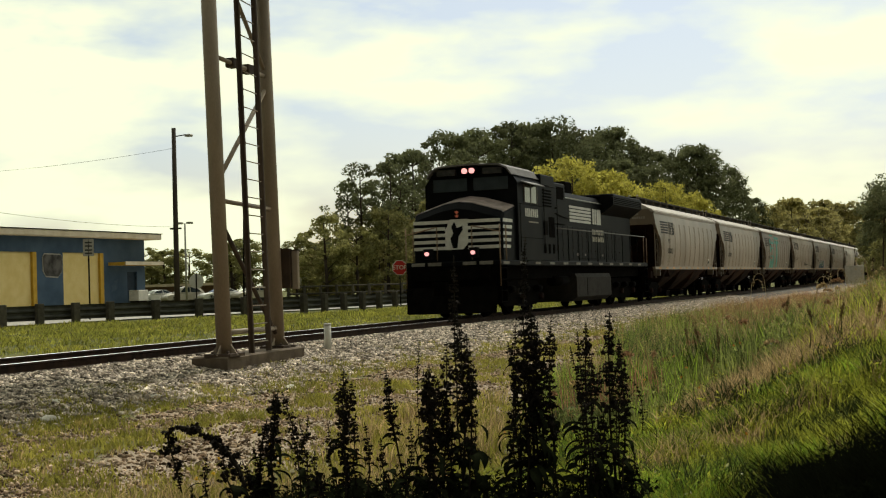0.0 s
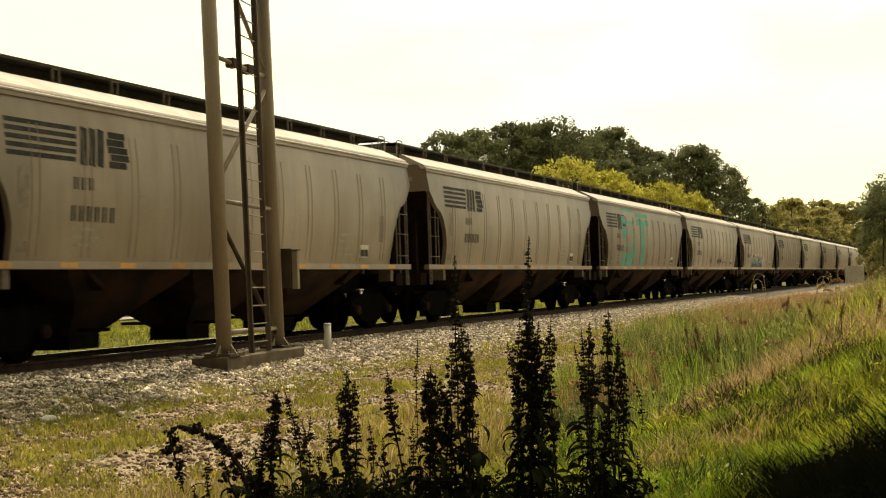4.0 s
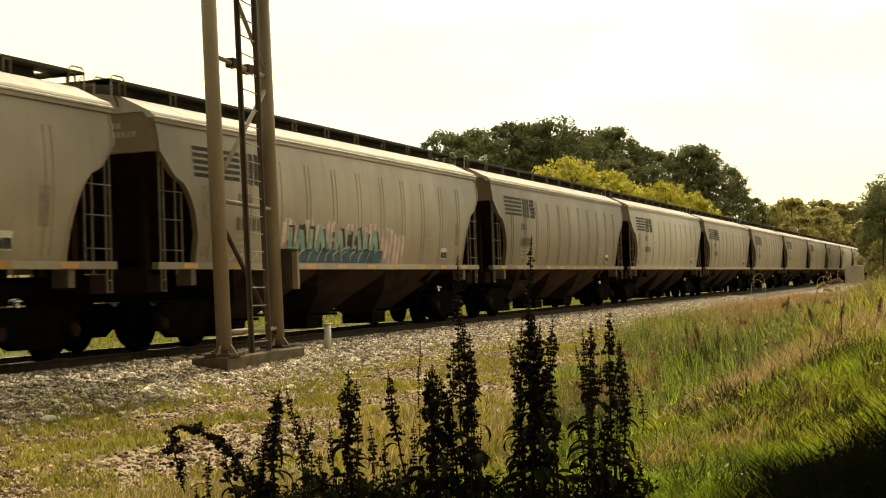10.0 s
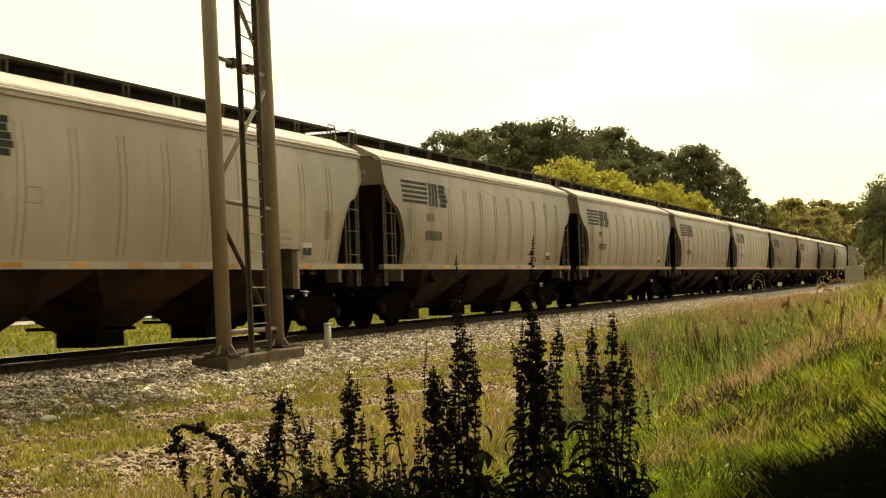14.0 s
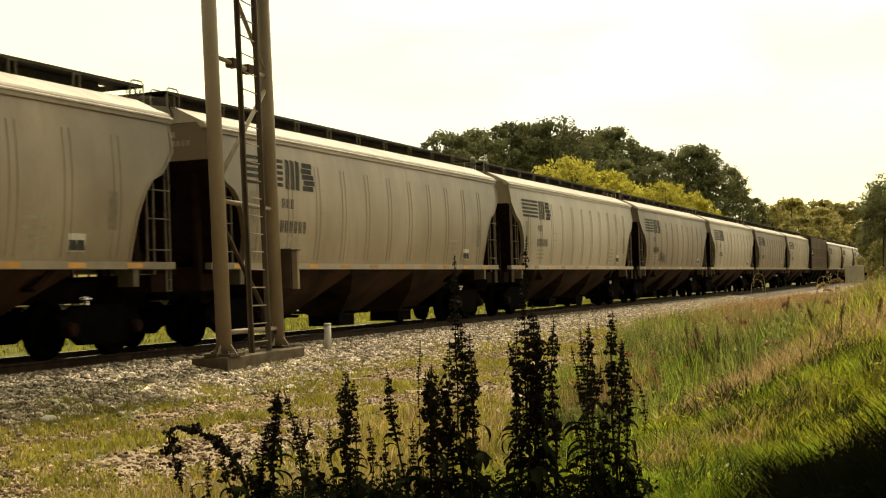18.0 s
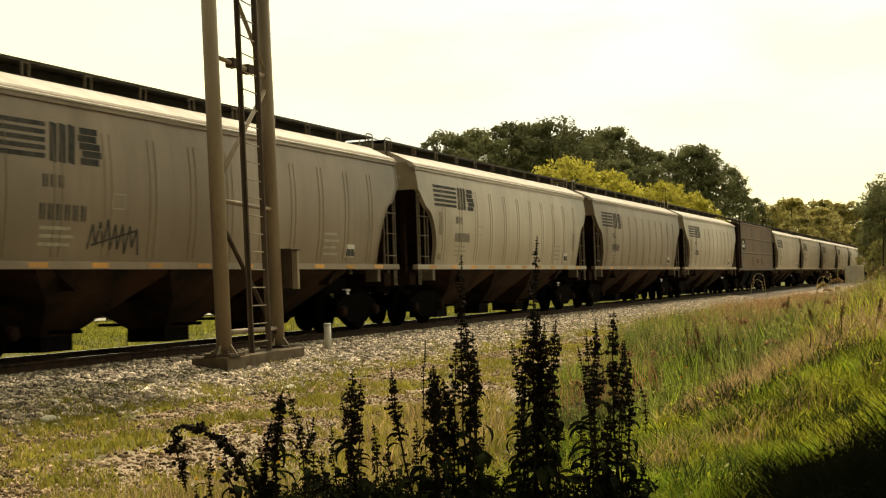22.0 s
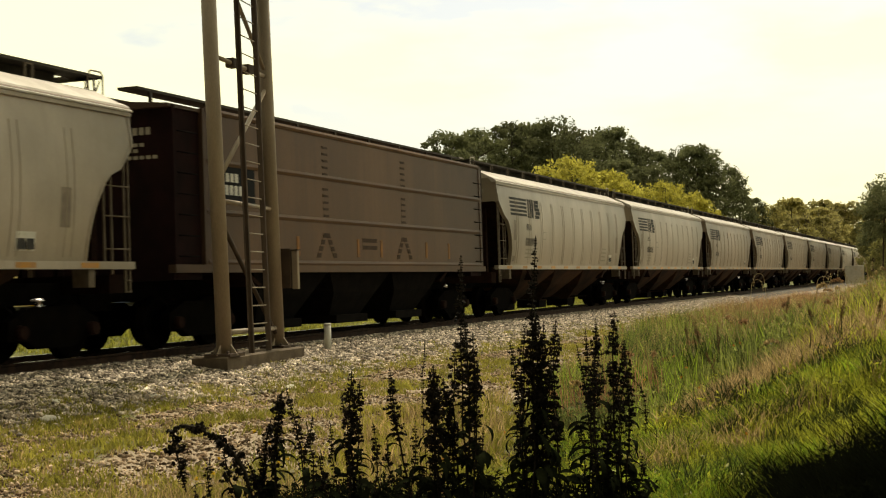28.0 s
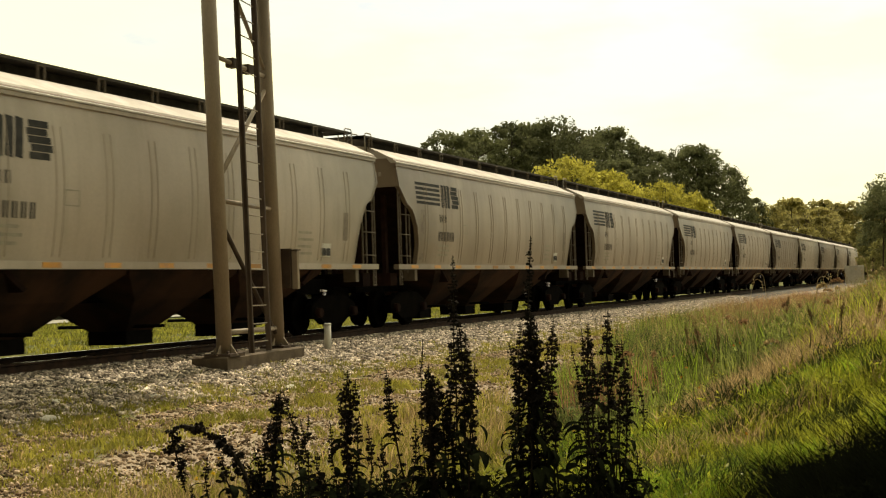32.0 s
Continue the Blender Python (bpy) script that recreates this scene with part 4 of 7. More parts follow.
def box_hopper():
    """The brown straight-sided covered hopper in the middle of the train."""
    car = thing("brown_hopper_car", "brown straight-sided covered hopper car with dark ends", "train car", "hopper cars of the freight train")

    def P(name, fn, m=HOPPER_D, parent=None, label=""):
        bm = B()
        fn(bm)
        return part(name, bm, m, parent or car, label)

    for s in (-1, 1):
        X = lambda a, c: (min(s * a, s * c), max(s * a, s * c))
        for k in range(3):
            z0 = 1.5 + 0.905 * k
            P("side_panel", lambda b: box(b, *X(1.46, 1.52), -7.0, 7.75, z0 + 0.012, z0 + 0.893))
        P("side_backing", lambda b: box(b, *X(1.4, 1.465), -7.1, 7.85, 1.4, 4.22))
        for y in (-8.05, 7.95):
            P("corner_post", lambda b: box(b, *X(1.46, 1.52), y, y + 0.07, 1.4, 4.2), END_MAROON)
        for k in range(4):
            P("side_rail", lambda b: prism(b, [(s * 1.46, 1.43 + 0.905 * k), (s * 1.54, 1.45 + 0.905 * k), (s * 1.56, 1.5 + 0.905 * k), (s * 1.54, 1.55 + 0.905 * k), (s * 1.46, 1.57 + 0.905 * k)], "y", -7.0, 7.75), HOPPER_D)
        P("side_sill", lambda b: box(b, *X(1.4, 1.55), -8.1, 8.1, 1.32, 1.46))
        for y in (-7.1, 7.75):
            P("end_post", lambda b: box(b, *X(1.46, 1.54), y, y + 0.15, 1.4, 4.24))
        for y in (-2.1, 2.2):
            for z0 in (2.48, 3.36):
                for i in range(5):
                    P("rivet_plate", lambda b: box(b, *X(1.52, 1.528), y - 0.13, y + 0.13, z0 + 0.14 * i, z0 + 0.05 + 0.14 * i), BROWN_STAIN)
            for i in range(4):
                for side in (-1, 1):
                    P("gusset", lambda b: prism(b, [(y + side * (0.06 + 0.1 * i) - 0.09, 2.14 - 0.14 * i), (y + side * (0.06 + 0.1 * i) + 0.09, 2.14 - 0.14 * i), (y + side * (0.1 + 0.1 * i) + 0.09, 2.04 - 0.14 * i), (y + side * (0.1 + 0.1 * i) - 0.09, 2.04 - 0.14 * i)], "x", *X(1.52, 1.528)), BROWN_STAIN)
        for y in (-4.7, -3.5, -0.55, 0.75, 3.6, 5.2):
            P("reflector_strip", lambda b: box(b, *X(1.52, 1.528), y, y + 0.12, 1.65, 2.05), DULL_ORANGE)
        for z in (1.98, 1.82):
            P("data_bar", lambda b: box(b, *X(1.52, 1.526), -0.25, 0.55, z, z + 0.09), BROWN_STAIN)
        P("black_panel", lambda b: box(b, *X(1.52, 1.526), -6.85, -5.2, 2.6, 3.28), LOCO_BLACK, label="black panel with white lettering bars")
        P("lettering_bar", lambda b: [box(b, *X(1.526, 1.53), -6.5 + 0.17 * k, -6.38 + 0.17 * k, 2.74, 2.92) for k in range(6)] + [box(b, *X(1.526, 1.53), -6.3 + 0.17 * k, -6.18 + 0.17 * k, 2.98, 3.14) for k in range(3)], WHITE)
        P("running_board", lambda b: box(b, *X(0.4, 0.8), -8.0, 8.3, 4.53, 4.58), GALV)
        for k in range(9):
            P("walkway_bracket", lambda b: box(b, *X(0.76, 0.8), -7.6 + 1.9 * k, -7.52 + 1.9 * k, 4.24, 4.53), GALV)
        for end in (-1, 1):
            P("ladder", lambda b: [rod(b, (s * 1.54, end * 7.3, 1.6 + 0.36 * k), (s * 1.54, end * 7.95, 1.6 + 0.36 * k), 0.014, seg=6) for k in range(7)], STEEL_DARK)
    P("roof", lambda b: prism(b, [(-1.5, 4.22), (0, 4.36), (1.5, 4.22), (1.5, 4.16), (-1.5, 4.16)], "y", -8.15, 8.15))
    for end in (-1, 1):
        wall = P("end_wall", lambda b: box(b, -1.44, 1.44, min(end * 7.9, end * 8.0), max(end * 7.9, end * 8.0), 1.2, 4.2), END_MAROON, label="dark maroon end wall with white lettering bars")
        for row, count, size in ((3.92, 3, 0.13), (3.72, 6, 0.13), (3.52, 5, 0.06), (3.42, 4, 0.06), (3.3, 7, 0.06)):
            for k in range(count):
                P("lettering_bar", lambda b: box(b, 0.3 + 0.13 * k, 0.39 + 0.13 * k, min(end * 8.0, end * 8.006), max(end * 8.0, end * 8.006), row, row + size), FAINT, wall)
        # dark sheets stand in for the shadow in the open car ends
        for side in (-1, 1):
            P("end_cheek", lambda b: box(b, min(side * 1.4, side * 1.452), max(side * 1.4, side * 1.452), min(end * 7.1, end * 7.9), max(end * 7.1, end * 7.9), 1.2, 4.2), END_MAROON)
        P("slope_sheet", lambda b: prism(b, [(end * 8.0, 2.5), (end * 7.94, 2.5), (end * 4.8, 1.1), (end * 4.9, 1.05)], "x", -1.4, 1.4), RUST)
        P("end_frame", lambda b: [box(b, x - 0.05, x + 0.05, min(end * 7.8, end * 7.95), max(end * 7.8, end * 7.95), 1.2, 2.5) for x in (-1.35, -0.5, 0.5, 1.35)], STEEL_DARK)
        P("coupler", lambda b: box(b, -0.17, 0.17, min(end * 8.0, end * 8.72), max(end * 8.0, end * 8.72), 0.7, 1.0), TRUCK_STEEL)
        truck(car, end * 6.55, 0.46, (-0.88, 0.88))
    P("centre_sill", lambda b: box(b, -0.35, 0.35, -8, 8, 0.85, 1.2), STEEL_DARK)
    for k in (-3.4, 0.0, 3.4):
        def bay(b):
            r = lambda hx, h, z: [(-hx, k - h, z), (hx, k - h, z), (hx, k + h, z), (-hx, k + h, z)]
            loft(b, [r(1.4, 1.7, 1.45), r(1.35, 1.62, 1.3), r(1.2, 1.15, 0.88), r(0.9, 0.8, 0.36)])
        y = P("hopper_bay", bay, STEEL_DARK)
        P("outlet_gate", lambda b: box(b, -1.1, 1.1, k - 0.85, k + 0.85, 0.2, 0.38), STEEL_DARK, y)
    # ball added here too for the same glint
    bm = B()
    bmesh.ops.create_uvsphere(bm, u_segments=16, v_segments=10, radius=0.085, matrix=Matrix.Translation((0.95, 6.35, 0.95)))
    part("brake_valve", bm, AXLE_GLINT, car)
    return car


SPRAY_GREEN = mat("green_spray_paint", (0.131, 0.423, 0.333), (0.101, 0.343, 0.272), 0.6, 0, 1.5, bump=0)
SPRAY_BLUE = mat("blue_spray_paint", (0.07, 0.14, 0.196), (0.042, 0.084, 0.126), 0.6, 0, 2.5, bump=0)
SPRAY_PALE = mat("pale_spray_paint", (0.75, 0.63, 0.57), (0.45, 0.375, 0.33), 0.6, 0, 2.5, bump=0)
SPRAY_PINK = mat("pink_spray_paint", (0.51, 0.3, 0.285), (0.39, 0.225, 0.225), 0.6, 0, 2.5, bump=0)
SPRAY_TEAL = mat("pale_teal_spray_paint", (0.33, 0.465, 0.405), (0.195, 0.315, 0.3), 0.6, 0, 4, bump=0)


def graffiti(car, name, material, strokes, label):
    bm = B()
    for pts, w in strokes:
        stroke(bm, pts, w)
    ob = part(name, bm, material, car, label, fix=False)
    if name.endswith("scribble"):
        tagged(ob, kind="stuff")


def build_train():
    first = hopper()
    looks = "AACAACBAAABCBCBDBBAAAACBAAA"
    inks = {"A": (HOPPER_A, "beige"), "B": (HOPPER_B, "grey-white"), "C": (HOPPER_C, "dusty tan")}
    for i in range(CARS):
        if looks[i] == "D":
            car = box_hopper()
        elif i == 0:
            car = first
        else:
            car = copy_thing(first, pose(0, 0, 0))
            paint, word = inks[looks[i]]
            tagged(car, word + " covered hopper car with curved ribbed sides on dark trucks")
            for o in car.children_recursive:
                if o.type == "MESH" and o.data.materials[0] == HOPPER_A and looks[i] != "A":
                    o.material_slots[0].link = "OBJECT"
                    o.material_slots[0].material = paint
        start = FIRST + PITCH * i
        car.matrix_basis = pose(TRACK_X, start, 0)
        train.append((car, start))
    rnd = random.Random(4)
    green, black, blue = train[3][0], train[4][0], train[5][0]
    tagged(green, "dusty tan covered hopper car with large green spray-painted letters")
    tagged(blue, "beige covered hopper car with blue spray paint low down")
    for pts, w in (([(-2.4, 3.5), (-4.3, 3.5), (-4.3, 2.6), (-2.9, 2.6), (-2.6, 2.3), (-2.6, 1.75), (-4.5, 1.75)], 0.66), ([(-2.0, 3.45), (0.4, 3.45)], 0.5), ([(-0.9, 3.2), (-0.9, 1.55)], 0.75)):
        graffiti(green, "green_letter", SPRAY_GREEN, [(pts, w)], "blocky green spray-painted letter")
    graffiti(black, "black_scribble", LOGO, [([(0.55 + 0.075 * k, 1.83 + (0.2 if k % 2 else -0.17) + rnd.uniform(-0.07, 0.07)) for k in range(22)], 0.035), ([(0.7, 1.75), (1.4, 1.9), (2.2, 1.78), (3.7, 1.8)], 0.04)], "thick black scribble")
    graffiti(black, "grey_scribble", SMUDGE, [([(-1.75 + 0.07 * k, 1.83 + (0.2 if k % 2 else -0.2) + rnd.uniform(-0.08, 0.08)) for k in range(12)], 0.06)], "faded dark smudge")
    other = train[12][0]
    graffiti(other, "black_scribble", LOGO, [([(-4.3 + 0.1 * k, 1.88 + (0.22 if k % 2 else -0.2) + rnd.uniform(-0.08, 0.08)) for k in range(15)], 0.045), ([(-4.2, 1.75), (-3.0, 2.0)], 0.03)], "thick black scribble")
    for k in range(78):
        y = -3.75 + 0.082 * k
        z = 2.3 + 0.05 * math.sin(0.5 * k) - 0.5 * max(0.0, 0.16 - 0.05 * k) - 0.12 * max(0, y - 1.0)
        graffiti(blue, "spray_halo_stroke", SPRAY_PALE if k % 3 else SPRAY_PINK, [([(y, z - 0.35 - 0.15 * rnd.random() - (0.3 if y > 1.3 else 0)), (y + 0.03, z + 0.07 * rnd.random())], 0.09)], "pinkish white spray stroke")
    for z0, z1, y0, y1, tone in ((1.52, 1.8, -3.45, 1.35, SPRAY_BLUE), (1.76, 1.84, -3.3, 1.2, SPRAY_TEAL)):
        bm = B()
        bar(bm, 0, y0, y1, z0, z1)
        for v in bm.verts:
            v.co.x += 0.003
        part("painted_base", bm, tone, blue, "blue spray-painted band", fix=False)
    for k in range(15):
        y = -3.35 + 0.31 * k
        lean = 0.18 * math.sin(2.1 * k)
        for tone, dy, w, dx, nm in ((LOGO, 0.05, 0.26, 0.004, "letter_outline"), (SPRAY_TEAL, 0.0, 0.17, 0.007, "painted_letter")):
            bm = B()
            stroke(bm, [(y + dy, 1.74 + 0.1 * rnd.random()), (y + dy + lean, 2.14 + 0.14 * rnd.random())], w)
            for v in bm.verts:
                v.co.x += dx
            part(nm, bm, tone, blue, "jagged pale teal spray-painted letter" if w < 0.2 else "", fix=False)
    for k in range(9):
        y = -2.9 + 0.42 * k
        bm = B()
        stroke(bm, [(y, 1.54), (y + 0.1 * math.sin(k), 1.68), (y + 0.2, 1.78)], 0.025)
        for v in bm.verts:
            v.co.x += 0.008
        part("paint_line", bm, SPRAY_PALE, blue, fix=False)
    for k in range(9):
        graffiti(blue, "white_scribble", SPRAY_PALE, [([(-6.2 + 0.28 * k, 1.53), (-6.05 + 0.28 * k, 1.68), (-5.95 + 0.28 * k, 1.55)], 0.03)], "thin white scribble above the sill")


build_train()


# ---- signal mast and line-side things ----
def build_mast():
    mast = thing("signal_mast", "tall twin-tube cantilever signal mast with a ladder between its poles", "signal mast", at=pose(0, 0, 0))
    L0, R0 = Vector((-11.2, 19.5, -0.08)), Vector((-11.62, 22.15, -0.08))
    L1, R1 = Vector((-11.385, 19.5, 9.0)), Vector((-11.79, 22.15, 9.0))
    at = lambda a, b, z: a.lerp(b, z / 9.0)
    for a, b in ((L0, L1), (R0, R1)):
        bm = B()
        rod(bm, a, b, 0.128, 0.122, 24)
        p = part("pole", bm, MAST, mast)
        bm = B()
        box(bm, a.x - 0.24, a.x + 0.24, a.y - 0.24, a.y + 0.24, -0.08, -0.03)
        part("base_plate", bm, MAST_DARK, p)
        for k in range(8):
            d = Vector((math.cos(k * math.pi / 4), math.sin(k * math.pi / 4), 0))
            bm = B()
            if k % 2 == 0:
                n = Vector((-d.y, d.x, 0)) * 0.012
                c = a + d * 0.12
                loft(bm, [[c + n + Vector((0, 0, 0.02)), c + d * 0.13 + n + Vector((0, 0, 0.02)), c + n + Vector((0, 0, 0.2))], [c - n + Vector((0, 0, 0.02)), c + d * 0.13 - n + Vector((0, 0, 0.02)), c - n + Vector((0, 0, 0.2))]])
                part("gusset", bm, MAST, p)
            else:
                rod(bm, a + d * 0.2 + Vector((0, 0, 0.02)), a + d * 0.2 + Vector((0, 0, 0.09)), 0.022, seg=6)
                part("anchor_bolt", bm, MAST_DARK, p)
    # ladder
    front = Vector((0.16, 0, 0))
    A0, A1 = L0.lerp(R0, 0.35) + front, L1.lerp(R1, 0.365) + front
    C0, C1 = L0.lerp(R0, 0.635) + front, L1.lerp(R1, 0.645) + front
    for a, b, out in ((A0, A1, -1), (C0, C1, 1)):
        bm = B()
        channel = [(0.02, -0.05), (0.02, 0.05), (0.06, 0.05), (0.06, 0.035), (0.03, 0.035), (0.03, -0.035), (0.06, -0.035), (0.06, -0.05)]
        loft(bm, [[p + Vector((-v * 0.6, out * u - 0.6 * v, 0)) for u, v in channel] for p in (a, b)])
        part("ladder_rail", bm, MAST_DARK, mast, "brown steel channel")
    for k in range(29):
        z = 0.18 + 0.305 * k
        bm = B()
        rod(bm, at(A0, A1, z), at(C0, C1, z), 0.011, seg=6)
        part("ladder_rung", bm, MAST, mast)
    # braces
    for za, zb, r in ((0.38, 0.36, 0.045), (2.52, 2.5, 0.04), (4.88, 4.9, 0.04), (7.3, 7.3, 0.04)):
        bm = B()
        rod(bm, at(L0, L1, za), at(R0, R1, zb), r, seg=8)
        part("cross_brace", bm, MAST, mast)
    # lowest diagonal takes the darker steel to show it lying in shade
    for za, zb in ((2.25, 0.2), (2.8, 4.7), (7.1, 4.95)):
        bm = B()
        rod(bm, at(L0, L1, za), at(R0, R1, zb), 0.04, seg=8)
        part("diagonal_brace", bm, MAST_DARK if za < 2.5 else MAST, mast)
    for k in (0.36, 0.64):
        bm = B()
        q = at(L0, L1, 4.88).lerp(at(R0, R1, 4.9), k)
        box(bm, q.x - 0.08, q.x + 0.08, q.y - 0.1, q.y + 0.1, q.z - 0.08, q.z + 0.08)
        part("brace_clamp", bm, MAST_DARK, mast, bevel=0.01)
    # unseen slatted platform added above the view; its shade lies on the ballast
    for x in (-12.5, -10.3):
        bm = B()
        box(bm, x - 0.04, x + 0.04, 19.0, 22.7, 7.5, 7.62)
        part("platform_beam", bm, MAST_DARK, mast)
    for k in range(26):
        bm = B()
        box(bm, -12.5, -10.3, 19.02 + 0.142 * k, 19.13 + 0.142 * k, 7.622, 7.66)
        part("platform_slat", bm, MAST_DARK, mast)
    # equipment box on the taller side
    bm = B()
    box(bm, -11.4, -11.28, 22.35, 22.44, 0.98, 1.68)
    b = part("equipment_box", bm, MAST, mast, "grey metal equipment box", bevel=0.012)
    bm = B()
    box(bm, -11.42, -11.26, 22.33, 22.46, 1.68, 1.7)
    part("lid", bm, MAST_DARK, b)
    bm = B()
    box(bm, -11.6, -11.4, 22.3, 22.38, 1.0, 1.72)
    part("box_bracket", bm, MAST_DARK, mast)
    # foundation
    bm = B()
    o = [(-11.72, 19.34), (-10.98, 19.2), (-11.32, 22.6), (-11.98, 22.7)]
    loft(bm, [[(x, y, -0.5) for x, y in o], [(x, y, -0.1) for x, y in o], [(x + (0.03 if x < -11.5 else -0.03), y + (0.03 if y < 20 else -0.03), -0.075) for x, y in o]])
    single("mast_foundation", bm, CONCRETE, "weathered concrete foundation block under the signal mast", "foundation")
    # white marker post
    m = thing("marker_post", "short white plastic marker post standing in the ballast", "post", at=pose(-11.72, 24.45, gz(-11.72, 24.45) - 0.1))
    bm = B()
    rod(bm, (0, 0, 0), (0.0, 0, 0.66), 0.07, seg=20)
    part("tube", bm, PVC, m)
    bm = B()
    rod(bm, (0, 0, 0.63), (0, 0, 0.675), 0.076, 0.07, seg=20)
    part("cap", bm, PVC, m)


build_mast()

BLUE = mat("blue_wall_paint", (0.075, 0.115, 0.17), (0.045, 0.075, 0.115), 0.8, 0, 0.8, c3=(0.1, 0.14, 0.19))
YELLOW = mat("yellow_door_paint", (0.8, 0.63, 0.27), (0.74, 0.56, 0.21), 0.6, 0, 2)
YELLOW_DARK = mat("ochre_trim", (0.6, 0.37, 0.05), (0.5, 0.3, 0.035), 0.6, 0, 3)
FASCIA = mat("cream_fascia", (0.75, 0.65, 0.5), (0.58, 0.48, 0.34), 0.7, 0, 1.5)
ASPHALT = mat("pale_asphalt", (0.42, 0.4, 0.35), (0.33, 0.31, 0.27), 0.9, 0, 2)
RAIL_GALV = mat("dull_guardrail", (0.1, 0.1, 0.085), (0.07, 0.068, 0.06), 0.6, 0.3, 3)
POST_WOOD = mat("weathered_post", (0.1, 0.09, 0.07), (0.065, 0.058, 0.046), 0.9, 0, 6, rand=0.25)
POLE_WOOD = mat("utility_pole_wood", (0.075, 0.06, 0.045), (0.045, 0.036, 0.028), 0.9, 0, 4, stretch=(1, 1, 0.2))
SIGN_BACK = mat("sign_metal", (0.4, 0.38, 0.33), (0.32, 0.3, 0.26), 0.5, 0.2, 4)
RED = mat("sign_red", (0.45, 0.03, 0.03), (0.38, 0.025, 0.025), 0.5, 0, 4)
CAR_WHITE = mat("white_car_paint", (0.82, 0.81, 0.77), (0.78, 0.77, 0.72), 0.25, 0, 3, bump=0)
CAR_TAN = mat("tan_car_paint", (0.6, 0.55, 0.46), (0.55, 0.5, 0.42), 0.25, 0, 3, bump=0)
RUBBER = mat("rubber", (0.02, 0.02, 0.02), (0.03, 0.03, 0.03), 0.9, 0, 4)
BROWN_WALL = mat("brown_block_wall", (0.16, 0.1, 0.065), (0.12, 0.075, 0.05), 0.85, 0, 2)


def build_street():
    # pale road behind the guardrail
    bm = B()
    pts = [(-39.6, -20), (-39.6, 60), (-39.6, 76), (-39, 140)]
    out = [(-36.2, -20), (-33.5, 52), (-30, 66), (-27, 140)]
    loft(bm, [[(x, y, gz(x, y) + 0.06) for x, y in pts], [(x, y, gz(x, y) + 0.06) for x, y in out]], closed=False)
    single("road", bm, ASPHALT, "pale asphalt road beside the guardrail", "road", kind="structure")
    # building
    bl = thing("garage_building", "low blue building with yellow roller doors and a flat cream-edged roof", "building", at=pose(-40.4, 0, -0.1))
    H = 3.98

    def P(name, m, *boxes, parent=None, label="", bevel=0.0):
        bm = B()
        for q in boxes:
            box(bm, *q)
        return part(name, bm, m, parent or bl, label, bevel)

    # front wall in pieces round the openings
    spans = [(40, 45.3), (49.0 + 4.1, 55.15), (58.45, 60.55), (61.45, 62.0)]
    for a, b in spans:
        P("wall", BLUE, (-0.2, 0, a, b, 0, 3.25))
    P("wall", BLUE, (-0.2, 0, 40, 62.0, 3.25, H), label="upper wall band in dark blue")
    P("wall", BLUE, (-0.2, 0, 60.55, 61.45, 2.3, 3.25))
    P("wall", BLUE, (-12, 0, 62.0, 62.2, 0, H))
    P("wall", BLUE, (-12, 0, 39.8, 40.0, 0, H))
    P("wall", BLUE, (-12.2, -12, 39.8, 62.2, 0, H))
    for a, b in ((45.3, 53.1), (55.15, 58.45)):
        d = P("roller_door", YELLOW, (-0.16, -0.11, a, b, 0, 3.25), label="closed yellow roller door")
        for k in range(13):
            P("door_slat", YELLOW, (-0.11, -0.1, a + 0.02, b - 0.3, 0.03 + 0.245 * k, 0.268 + 0.245 * k), parent=d)
        P("door_trim", YELLOW_DARK, (-0.11, 0.03, b - 0.28, b, 0, 3.25), parent=d, label="ochre door trim")
    P("entrance_door", mat("dark_blue_door", (0.02, 0.035, 0.055), None, 0.6), (-0.16, -0.1, 60.55, 61.45, 0, 2.3))
    P("roof", FASCIA, (-12.6, 0.65, 39.3, 62.9, H, H + 0.3), label="flat roof with a cream fascia", bevel=0.03)
    P("roof_cap", STEEL_DARK, (-12.65, 0.7, 39.25, 62.95, H + 0.3, H + 0.33))
    aw = P("awning", YELLOW_DARK, (0, 1.0, 58.9, 62.4, 2.62, 2.78), label="ochre canopy over the entrance")
    P("awning_edge", FASCIA, (1.0, 1.04, 58.9, 62.4, 2.62, 2.8), parent=aw)
    shape = lambda g: [(53.62 - g, 2.35), (53.8, 2.12 - g), (54.7, 2.08 - g), (55.0 + g, 2.35), (55.02 + g, 3.0), (54.9, 3.12 + g), (53.7, 3.14 + g), (53.6 - g, 3.0)]
    bm = B(); prism(bm, shape(0.06), "x", 0.0, 0.03); part("plaque_frame", bm, SIGN_BACK, bl)
    bm = B(); prism(bm, shape(0.0), "x", 0.03, 0.06); part("wall_plaque", bm, mat("dark_poster", (0.025, 0.022, 0.02), (0.12, 0.11, 0.1), 0.6, 0, 2.5), bl, "dark wall panel in a grey frame")
    # air conditioner
    ac = thing("air_conditioner", "white air conditioner on a stand beside the entrance", "air conditioner", at=pose(-39.5, 60.2, gz(-39.5, 60.2)))
    bm = B(); box(bm, -0.3, 0.3, -0.45, 0.45, 0.75, 1.3); part("case", bm, PVC, ac, bevel=0.03)
    bm = B(); box(bm, -0.25, 0.25, -0.4, 0.4, 0, 0.75); part("stand", bm, STEEL_DARK, ac)
    # sign on a post
    sg = thing("notice_sign", "grey notice sign on a thin post", "sign", at=pose(-35.75, 50.65, gz(-35.75, 50.65)))
    bm = B(); rod(bm, (0, 0, 0), (-0.0, 0, 3.6), 0.035, seg=8); part("post", bm, STEEL_DARK, sg)
